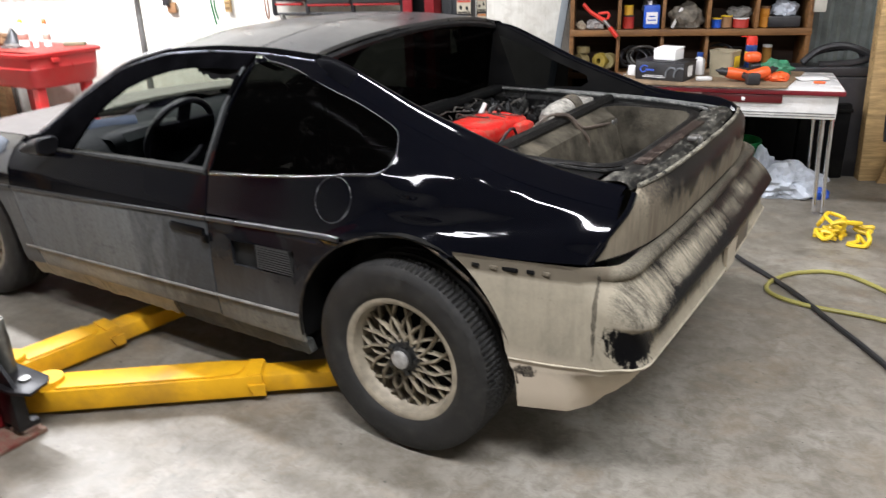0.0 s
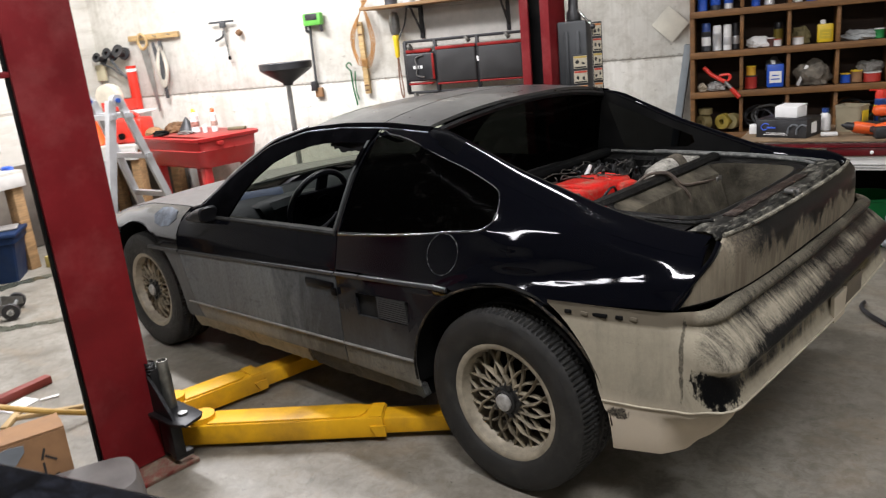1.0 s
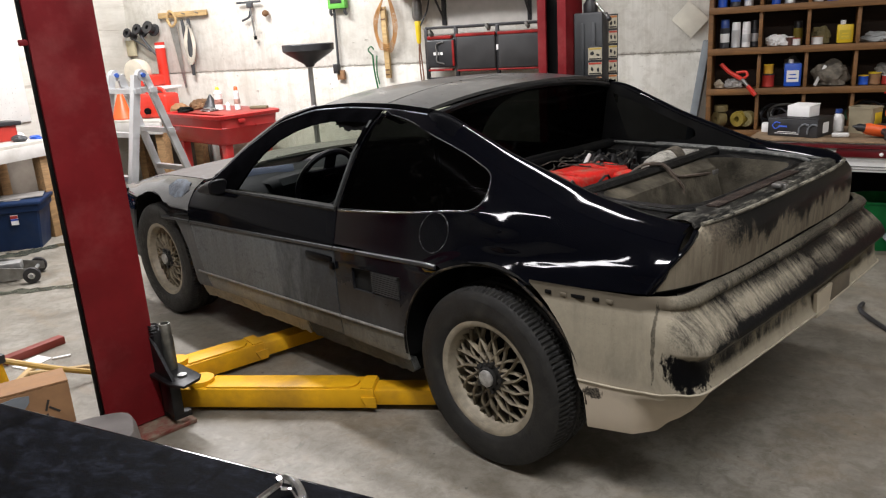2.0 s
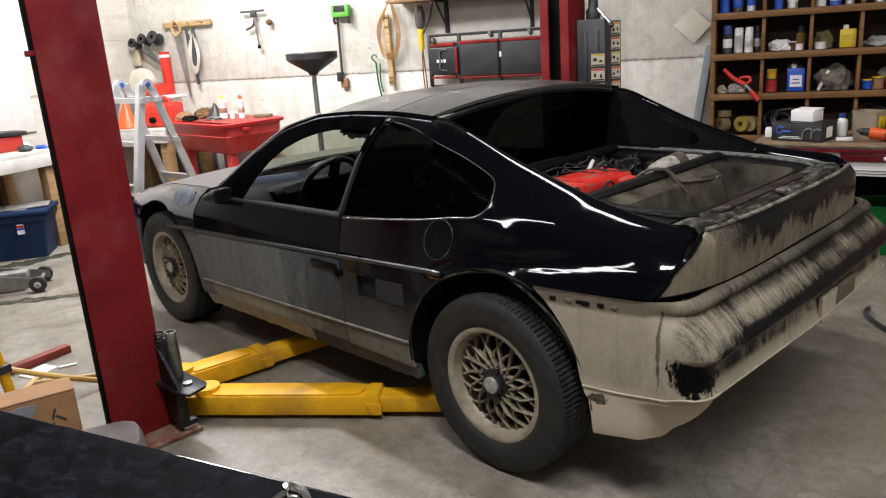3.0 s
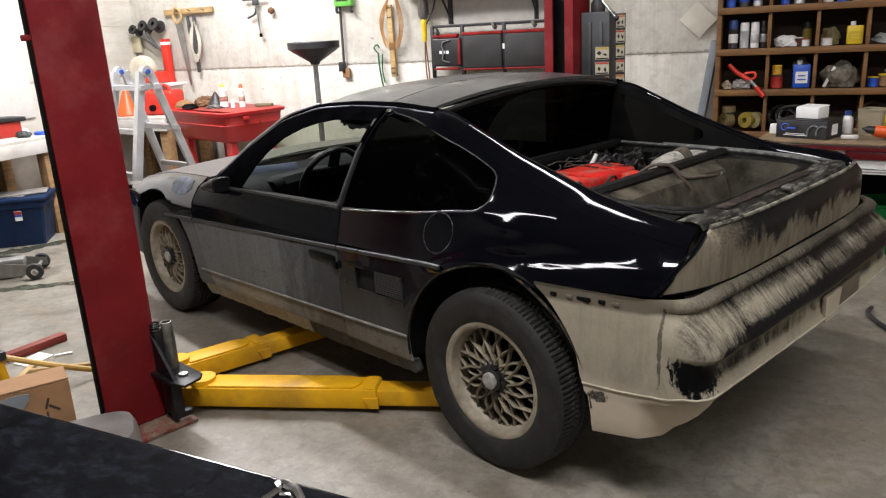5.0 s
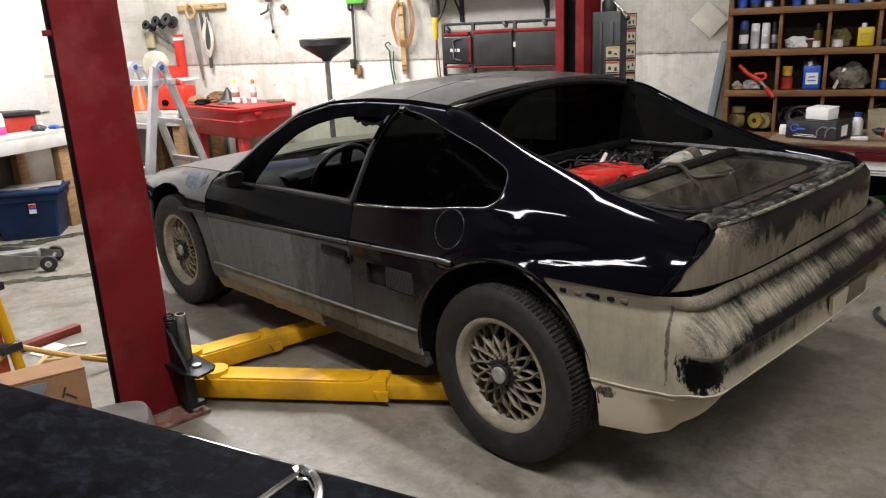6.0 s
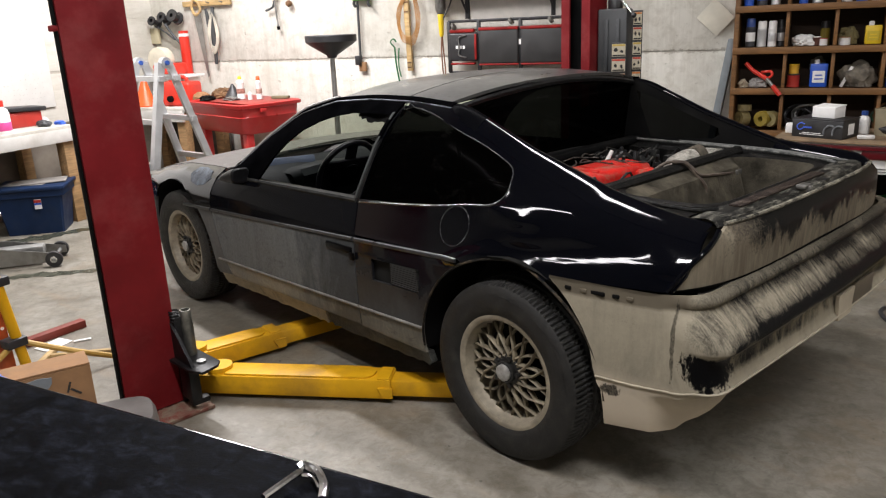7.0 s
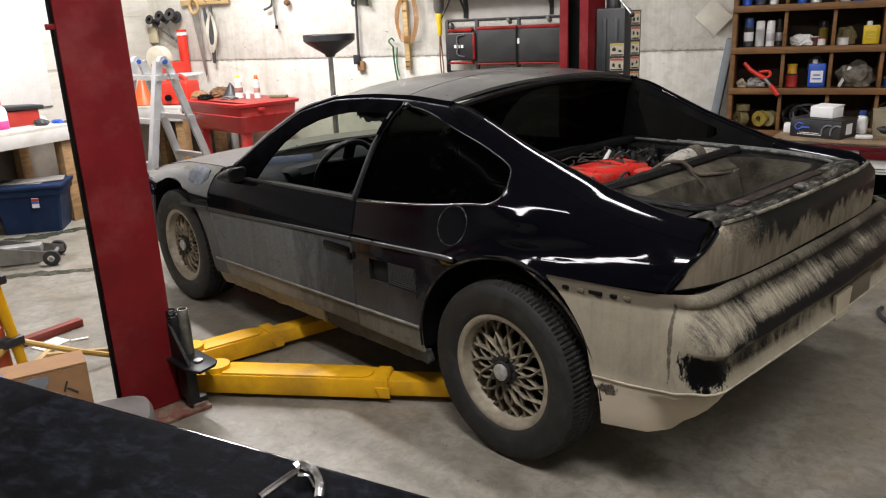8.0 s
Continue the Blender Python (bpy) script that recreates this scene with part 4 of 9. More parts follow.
def car_top(car):
    def roof_z(x, y):
        zr, hr = lerp(RIDGE, y)
        s = min(1.0, abs(x) / 0.6)
        return zr + 0.055 * (1 - s ** 2.4) - 0.01 * max(0, (y - 0.95) / 0.25) ** 2 * (1 - s)

    def roof_at(x, y):
        return (x, y, roof_z(x, y))

    back = [(x, 0.44 + 0.03 * (x / 0.56) ** 2) for x in np.linspace(0.585, -0.585, 13)]
    r1 = [(-0.599, 0.694), (0.599, 0.694)] + back
    part("roof_rear", panel(r1, [], roof_at, 0.04, 0.012, (0, 0, -1)), PAINT_ROOF, car, "dusty black roof band")
    fr = [(x, 1.2 - 0.07 * (x / 0.6) ** 2) for x in np.linspace(-0.6, 0.6, 13)]
    r2 = [(0.6, 0.702), (-0.6, 0.702)] + [(float(a), b) for a, b in fr]
    part("roof_front", panel(r2, [], roof_at, 0.04, 0.012, (0, 0, -1)), PAINT_ROOF, car, "dusty black sunroof panel")
    # edge rails of the roof: a dusty roll over the door frames, with a thin glossy drip moulding
    ys = np.linspace(0.45, 1.84, 44)
    bm = B()
    loft(bm, [[(-hr + a, y, zr + b) for a, b in ((0.014, 0.003), (0.002, 0.003), (-0.006, -0.001), (-0.014, -0.009), (-0.018, -0.02), (-0.008, -0.022))] for y in ys for zr, hr in (lerp(RIDGE, y),)], close_u=True, cap=True)
    both("roof_rail", bm, bpy.data.materials["satin_black_frame"], car)
    # the moulding's bluish bright metal carries the highlight over the door
    bm = B()
    tube(bm, [(-hr - 0.017, y, zr - 0.014) for y in ys for zr, hr in (lerp(RIDGE, y),)], 0.0036, 8, 1)
    both("drip_moulding", bm, plain("drip_highlight_metal", (0.2, 0.21, 0.25), 0.28, 0.9, vary=0.7, scale=7, relief=0.05), car, "drip moulding over the door with its highlight in the metal's colour")
    # added bright tube, the white reflection on the black windscreen pillar
    bm = B()
    tube(bm, [(-hr + 0.01, y, zr + 0.004 + 0.004 * min(1.0, (y - 1.13) / 0.2)) for y in np.linspace(1.13, 1.84, 14) for zr, hr in (lerp(RIDGE, y),)], 0.007, 8, 2)
    both("pillar_highlight", bm, plain("pillar_highlight_metal", (0.55, 0.55, 0.56), 0.32, 0.85, vary=0.25), car, "bright line added for the reflection along the windscreen pillar")
    # windscreen
    rows = []
    for k in range(9):
        t = k / 8
        row = []
        for i in range(17):
            u = -1 + i / 8
            yt, zt, ht = 1.205 - 0.07 * u * u, roof_z(0.58 * u, 1.14) - 0.004, 0.59
            yb, zb, hb = 1.99 - 0.15 * u * u, 0.80 - 0.02 * u * u, 0.735
            row.append((u * (ht + (hb - ht) * t), yt + (yb - yt) * t, zt + (zb - zt) * t + 0.03 * math.sin(math.pi * t) * (1 - 0.5 * u * u)))
        rows.append(row)
    bm = B()
    loft(bm, rows)
    ws = part("windscreen", bm, CLEAR, car, "clear windscreen")
    ws.visible_shadow = False
    for rows_ in ([r[0] for r in rows], [r[-1] for r in rows]):
        bm = B()
        tube(bm, [(x, y, z - 0.008) for x, y, z in rows_[1:]], 0.015, 8, 3)
        part("windscreen_pillar", bm, PAINT, car)
    bm = B()
    tube(bm, [(x * 0.985, y, z - 0.008) for x, y, z in rows[0]], 0.006, 6, 2)
    part("windscreen_header", bm, PAINT_ROOF, car)
    # hood and cowl
    def hood_at(x, y):
        zr, hr = lerp(RIDGE, y)
        return (x * hr / 0.735, y, zr + 0.03 * (1 - (x / 0.735) ** 2))

    h = [(-0.733, 1.93)] + [(u * 0.72, 2.02 - 0.16 * u * u + 0.04) for u in np.linspace(-0.97, 0.97, 11)] + [(0.733, 1.93), (0.733, 3.2), (-0.733, 3.2)]
    part("hood", panel(h, [], hood_at, 0.06, 0.012, (0, 0, -1)), PAINT_HOOD, car, "dusty black front hood")
    bm = B()
    loft(bm, [[(x * k, 3.2 + dy - 0.12 * (abs(x) / 0.6) ** 3, z) for x in np.linspace(-0.57, 0.57, 15)] for dy, z, k in ((0, 0.53, 1), (0.06, 0.47, 1), (0.08, 0.38, 1.04), (0.06, 0.28, 1.06), (-0.1, 0.2, 1.06))])
    part("front_fascia", bm, PAINT_FRONT, car)
    bm = B()
    box(bm, (-0.1, 2.03, 0.80), (0.5, 0.012, 0.012), Matrix.Rotation(0, 4, "Z"), 0.004)
    part("wiper", bm, TRIM, car)
    # mirror
    bm = B()
    rows = []
    for y, rx, rz, cx, cz in ((1.88, 0.008, 0.005, -0.82, 0.75), (1.84, 0.022, 0.01, -0.828, 0.757), (1.77, 0.034, 0.02, -0.838, 0.772), (1.69, 0.044, 0.031, -0.845, 0.789), (1.63, 0.048, 0.036, -0.848, 0.797), (1.622, 0.042, 0.03, -0.848, 0.797)):
        rows.append([(cx + rx * math.copysign(abs(math.cos(a)) ** 0.6, math.cos(a)), y, cz + rz * math.copysign(abs(math.sin(a)) ** 0.6, math.sin(a))) for a in np.linspace(0, 2 * math.pi, 24, endpoint=False)])
    loft(bm, rows, close_u=True, cap=True)
    box(bm, (-0.79, 1.70, 0.775), (0.1, 0.13, 0.036), bevel=0.012)
    both("door_mirror", bm, plain("scuffed_black_mirror", (0.006, 0.006, 0.007), 0.4, vary=0.5, scale=20, spec=0.2), car, "black wedge-shaped door mirror")


def car_back(car):
    # rear window between the buttresses
    rows = []
    for k in range(5):
        t = k / 4
        rows.append([(u * (0.56 - 0.02 * t), 0.455 + 0.03 * u * u + 0.0 * t - 0.02 * (1 - t), 1.185 - 0.05 * u * u - t * 0.30) for u in np.linspace(-1, 1, 11)])
    bm = B()
    loft(bm, rows)
    part("rear_window", bm, DARK_GLASS, car, "dark tinted upright rear window")
    bm = B()
    tube(bm, [(x, y - 0.004, z) for x, y, z in rows[0]], 0.012, 6, 2)
    tube(bm, [(x, y - 0.004, z) for x, y, z in rows[-1]], 0.014, 6, 2)
    part("rear_window_seal", bm, TRIM, car)
    # inner faces of the buttresses
    inner_glass = [(0.435, 1.1), (0.3, 1.055), (0.15, 0.995), (0.03, 0.952), (0.02, 0.925), (0.05, 0.905), (0.34, 0.895)]

    def on_inner(y, z):
        zr, hr = lerp(RIDGE, y)
        return (-(hr - 0.035 - 0.10 * (zr - z)), y, z)

    top = [(float(y), ridge_z(y, 0.004)) for y in np.linspace(0.50, -0.5, 18)]
    o = [(0.50, 0.87)] + top + [(-0.5, 0.852), (-0.2, 0.872)]
    both("buttress_inner", panel(o, [inner_glass], on_inner, 0.04, 0.0), plain("black_inner_panel", (0.004, 0.004, 0.004), 0.5, vary=0.4, dirt=((0.016, 0.015, 0.012), 0.4), spec=0.1), car)
    bm = B()
    rows = []
    for n, y in enumerate(np.linspace(0.46, -0.55, 70)):
        zr, hr = lerp(RIDGE, y)
        f = min(1.0, n / 7)  # rises gently out of the panel below
        row = [(-side_half(y, zr - d) - 0.0012 * f + 0.003 * (1 - f), y, zr - d) for d in (0.034, 0.026, 0.018, 0.011, 0.005)]
        row += [(-hr + a, y, zr + b * f - 0.005 * (1 - f)) for a, b in ((0.003, 0.0005), (0.009, 0.0025), (0.017, 0.003), (0.025, 0.001), (0.032, -0.004), (0.038, -0.012))]
        rows.append(row)
    loft(bm, rows[11:])
    both("buttress_edge", bm, PAINT, car, angle=80)
    bm = B()
    loft(bm, rows[:12])
    both("buttress_root", bm, plain("matt_black_paint", (0.0016, 0.0017, 0.0024), 0.35, vary=0.3, spec=0.006, relief=0.02), car, angle=80)
    # deck rails beside the opening and their weatherstrips
    bm = B()
    loft(bm, [[(-0.575, y, 0.872 - max(0, (-y - 0.3)) * 0.06), (-0.53, y, 0.874 - max(0, (-y - 0.3)) * 0.06), (-0.50, y, 0.864), (-0.47, y, 0.856), (-0.465, y, 0.80)] for y in np.linspace(0.43, -0.46, 12)])
    both("deck_rail", bm, flaky("grimy_deck_rail", (0.0025, 0.0025, 0.0025), (0.045, 0.043, 0.036), 0.16, 20), car, "dark rail beside the open rear deck")
    bm = B()
    tube(bm, [(-0.515, 0.4, 0.884), (-0.515, 0.2, 0.884), (-0.513, 0.0, 0.884), (-0.512, -0.2, 0.882), (-0.505, -0.42, 0.872), (-0.45, -0.50, 0.872)], 0.0062, 8, 4)
    far = mirrored(bm)
    part("deck_weatherstrip", bm, flaky("grimy_weatherstrip", (0.003, 0.003, 0.003), (0.05, 0.048, 0.042), 0.25, 22), car)
    # far strip is paler: highlights along it are put into its colour
    part("deck_weatherstrip", far, flaky("glinting_weatherstrip", (0.035, 0.037, 0.036), (0.2, 0.2, 0.185), 0.5, 16), car)
    bm = B()
    rows = []
    for y in np.linspace(-0.22, -0.575, 16):
        zr, hr = lerp(RIDGE, y)
        z = max(zr + 0.002, lerp([(-0.575, 0.868), (-0.55, 0.885), (-0.5, 0.899), (-0.4, 0.904), (-0.3, 0.909), (-0.22, 0.922)], y))
        rows.append([(side_half(y, zr - 0.02) + 0.001, y, zr - 0.02), (hr + 0.012, y, zr + 0.3 * (z - zr)), (hr + 0.006, y, z - 0.004), (hr - 0.002, y, z), (hr - 0.018, y, z - 0.002), (hr - 0.03, y, z - 0.012), (hr - 0.05, y, z - 0.024), (hr - 0.06, y, 0.862)])
    loft(bm, rows, cap=True)
    part("deck_side_cap", bm, PAINT, car, "glossy black raised cap along the deck edge", angle=60)
    bm = B()
    tube(bm, [(hr - 0.055, y, z - 0.02) for y, z in ((0.2, 0.905), (0.0, 0.904), (-0.2, 0.902), (-0.35, 0.896), (-0.5, 0.888), (-0.55, 0.876)) for zr, hr in (lerp(RIDGE, y),)], 0.006, 8, 4)
    part("drain_channel", bm, plain("dusty_channel_edge", (0.11, 0.112, 0.105), 0.45, vary=0.5, scale=18, spec=0.3), car, "dusty edge of the rain channel")
    bm = B()
    box(bm, (0, 0.425, 0.878), (1.1, 0.06, 0.03), bevel=0.01)
    part("bulkhead_ledge", bm, DARK, car)
    # engine bay: firewall, floor, and the wall of the trunk
    bm = B()
    box(bm, (0, 0.46, 0.60), (1.14, 0.02, 0.54))
    part("engine_firewall", bm, DARK, car)
    bm = B()
    box(bm, (0, 0.1, 0.36), (1.1, 0.75, 0.04))
    part("engine_bay_floor", bm, DARK, car)
    for s in (-1, 1):
        bm = B()
        loft(bm, [[(s * 0.585, y, z), (s * 0.56, y, z - 0.06), (s * 0.52, y, z - 0.5)] for y, z in ((0.45, 0.87), (0.0, 0.87), (-0.5, 0.86))])
        part("inner_fender", bm, DARK, car)
    # trunk tub with rounded lip
    rows = []
    for inset, z in ((-0.02, 0.868), (0.0, 0.874), (0.018, 0.868), (0.024, 0.84), (0.04, 0.7), (0.06, 0.58), (0.10, 0.545), (0.17, 0.54)):
        row = []
        for i in range(96):
            a = 2 * math.pi * i / 96
            c, s = math.cos(a), math.sin(a)
            px = (0.44 - inset) * math.copysign(abs(c) ** 0.32, c)
            py = -0.29 + (0.195 - inset * 0.8) * math.copysign(abs(s) ** 0.4, s)
            if z < 0.86 and s > 0:
                # the front wall stands proud, and turns away into a pocket at the far end
                k = max(0.0, min(1.0, (0.375 - px) / 0.035))
                py -= (0.05 + 0.07 * (0.86 - z) / 0.3) * k * k * (3 - 2 * k) * min(1.0, s * 3)
            if z < 0.84 and c > 0:
                px += 0.05 * c * (1 - 2.2 * (0.84 - z) / 0.3)
            row.append((px, py, z))
        rows.append(row)
    bm = B()
    loft(bm, rows[:3], close_u=True)
    part("trunk_lip", bm, flaky("grimy_trunk_lip", (0.0025, 0.0025, 0.0025), (0.05, 0.046, 0.037), 0.14, 22), car, "grimy black trunk lip")
    bm = B()
    loft(bm, rows[2:], close_u=True)
    bm.faces.new([v for v in bm.verts][-96:])
    part("trunk_tub", bm, TUB, car, "dusty felt-grey open trunk tub")
    bm = B()
    loft(bm, [[(x, -0.072 + 0.012 * math.cos(3 * x), 0.852), (x, -0.068, 0.878), (x, -0.085, 0.894), (x, -0.108, 0.892), (x, -0.118, 0.876), (x, -0.114, 0.852)] for x in np.linspace(-0.47, 0.5, 14)], close_u=True, cap=True)
    part("trunk_front_rim", bm, bpy.data.materials["grimy_trunk_lip"], car, "black rubber-edged trunk wall")
    # tail rim, flat and rusty
    bm = B()
    loft(bm, [[(x, -0.47 - 0.0 * x, 0.846), (x, -0.478, 0.868), (x, -0.53, 0.872), (x, -0.575 + 0.03 * (abs(x) / 0.6) ** 4, 0.866), (x, -0.585 + 0.03 * (abs(x) / 0.6) ** 4, 0.85)] for x in np.linspace(-0.57, 0.57, 17)])
    part("tail_rim", bm, flaky("dusty_tail_rim", (0.006, 0.006, 0.0055), (0.3, 0.285, 0.235), 0.24, 13, stretch=(0.5, 2.2, 1)), car, "dusty chipped rim of the open trunk")
    bm = B()
    box(bm, (-0.08, -0.522, 0.8735), (0.62, 0.04, 0.006), bevel=0.002)
    part("rust_strip", bm, flaky("rusty_strip", (0.012, 0.0075, 0.006), (0.16, 0.125, 0.1), 0.22, 16), car, "rust-brown latch strip")
    bm = B()
    box(bm, (-0.03, -0.575, 0.878), (0.05, 0.03, 0.014), bevel=0.004)
    box(bm, (-0.03, -0.597, 0.868), (0.018, 0.012, 0.03), bevel=0.003)
    part("latch_striker", bm, STEEL, car)
    # tail light panel, from side to side
    def bow(x):
        return 0.10 * (abs(x) / 0.765) ** 6 + 0.012 * (abs(x) / 0.7) ** 2

    def on_tail(x, z):
        y = lerp([(0.68, -0.628), (0.72, -0.634), (0.8, -0.64), (0.84, -0.636), (0.855, -0.62), (0.875, -0.592)], z)
        return (x, y + bow(x) + 0.06 * max(0, (z - 0.7)) * (abs(x) / 0.6) ** 3, z)

    lights = [(-0.752, 0.705), (-0.70, 0.765), (-0.64, 0.815), (-0.592, 0.848), (-0.56, 0.858), (0.56, 0.858), (0.584, 0.848), (0.626, 0.815), (0.68, 0.765), (0.728, 0.705), (0.5, 0.707), (0, 0.712), (-0.5, 0.707)]
    part("tail_light_panel", panel(lights, [], on_tail, 0.03, 0.01, (0, 1, 0)), LENS, car, "full-width smoked tail lights under brown dust")
    bm = B()
    tube(bm, [(x, on_tail(x, 0.7)[1] + 0.006, 0.7025) for x in np.linspace(-0.752, 0.752, 19)], 0.005, 6, 2)
    part("tail_light_gap", bm, DARK, car)
    edge = [(-0.758, 0.70), (-0.706, 0.767), (-0.646, 0.818), (-0.598, 0.852)]
    for s in (1, -0.968):
        bm = B()
        tube(bm, [(s * x, on_tail(x, z)[1] + 0.002, z) for x, z in edge], 0.008, 8, 4)
        part("tail_light_bezel", bm, PAINT, car, "glossy black light surround")
    bm = B()
    tube(bm, [(x, on_tail(x, 0.86)[1], 0.8655) for x in np.linspace(-0.565, 0.565, 19)], 0.0065, 8, 2)
    part("tail_lip", bm, flaky("dusty_lip_seal", (0.01, 0.009, 0.008), (0.3, 0.28, 0.22), 0.55, 12), car)


def rear_cover(car):
    """The rear bumper cover, one skin from wheel arch to wheel arch."""
    # height, how far the tail stands out there, and how much of the low edge's rise applies
    prof = [(0.69, -0.02, 0), (0.699, -0.008, 0), (0.7, 0.006, 0), (0.694, 0.018, 0), (0.684, 0.026, 0), (0.67, 0.025, 0), (0.662, 0.015, 0), (0.654, 0.02, 0), (0.63, 0.045, 0), (0.595, 0.076, 0), (0.572, 0.092, 0), (0.56, 0.096, 0), (0.553, 0.092, 0),
            (0.548, 0.078, 0), (0.54, 0.066, 0), (0.51, 0.06, 0), (0.476, 0.066, 0.02), (0.464, 0.072, 0.04), (0.455, 0.077, 0.05), (0.445, 0.073, 0.1), (0.43, 0.07, 0.22), (0.37, 0.062, 0.62), (0.31, 0.05, 0.8), (0.272, 0.04, 0.95), (0.256, 0.03, 1.0), (0.25, 0.012, 1.0), (0.258, -0.02, 1.0)]
    n = 48

    def skin(t, z, out, low):
        """Along the side, round the corner, across the tail, t from 0 at the arch to 1 at the middle."""
        ys = -0.352 * math.sqrt(max(0.0, 1 - ((z - 0.3) / 0.45) ** 2)) if z < 0.69 else -0.176
        if t < 0.45:
            y = ys + (-0.56 - ys) * (t / 0.45)
            w = max(0.0, (-y - 0.53) / 0.03)
            px, py = side_half(y, min(z, 0.66)) + min(out, 0.03) * w * 0.3, y - out * w * 0.5
        else:
            a = (t - 0.45) / 0.55
            h0 = side_half(-0.56, min(z, 0.66)) + min(out, 0.03) * 0.3
            c = min(1.0, a / 0.14)
            px = h0 * (1 - 0.62 * a - 0.38 * a * a) if a > 0.14 else h0 * (1 - 0.094 * (a / 0.14) ** 1.6)
            py = -0.56 - out * 0.5 - (0.05 + out * 0.5) * math.sin(c * math.pi / 2) ** 0.65 - 0.02 * a
        sweep = max(0.0, min(1.0, (t - 0.385) / 0.185))
        lift = 0.09 * max(0.0, min(-0.352 - py, 0.2)) + 0.13 * sweep * sweep * (3 - 2 * sweep)
        px *= 1 - 0.12 * low ** 3 * max(0.0, min(1.0, (t - 0.3) / 0.2))
        c1, c2 = max(0.0, min(1.0, (t - 0.38) / 0.12)), max(0.0, min(1.0, (z - 0.6) / 0.06))
        px *= 1 - 0.05 * c1 * c1 * (3 - 2 * c1) * c2
        drop = lerp([(-0.63, 0.02), (-0.6, 0.03), (-0.575, 0.037), (-0.52, 0.042), (-0.45, 0.045), (-0.33, 0.043)], py) if 0.42 < z < 0.5 else 0.0
        return (-px, py, z + low * lift - drop)

    def across(z, out, low):
        row = [skin(i / n, z, out, low) for i in range(n + 1)]
        return row + [(-x, y, z2) for x, y, z2 in reversed(row[:-1])]

    bm = B()
    loft(bm, [across(*p) for p in prof])
    cover = part("rear_bumper_cover", bm, FASCIA, car, "rear bumper cover caked with tan dust and black streaks", angle=50)
    bm = B()
    tube(bm, [(x * 1.0015, y - 0.0015, z) for x, y, z in across(0.455, 0.077, 0.05)], 0.0036, 6, 1)
    part("cover_bead", bm, plain("dusty_bead", (0.36, 0.32, 0.24), 0.8, vary=0.3, scale=20), cover)
    # clips along its upper edge; the dark ones stand in for holes in the flange
    for y in (-0.24, -0.29, -0.335, -0.39, -0.43):
        bm = B()
        box(bm, (0, 0, 0), (0.012, 0.022 if y != -0.335 else 0.045, 0.012), bevel=0.003)
        for v in bm.verts:
            v.co += Vector((-side_half(y, 0.66) + 0.002, y, 0.672))
        both("cover_clip", bm, DARK if y in (-0.335, -0.24, -0.39) else FASCIA, car)
    # plate recess
    bm = B()
    prism(bm, [(0.02, 0.425), (0.13, 0.425), (0.15, 0.515), (0.01, 0.515)], 0.012, Matrix.Translation((0, -0.697, 0)) @ Matrix.Rotation(radians(90), 4, "X"))
    part("plate_panel", bm, plain("bare_plate_panel", (0.4, 0.35, 0.265), 0.7, vary=0.2), car, "pale bare plate panel")
    bm = B()
    box(bm, (0.25, -0.697, 0.475), (0.2, 0.012, 0.08), bevel=0.004)
    part("plate_recess", bm, plain("brown_plate_recess", (0.1, 0.08, 0.055), 0.7, vary=0.4), car, "brown dusty plate recess")


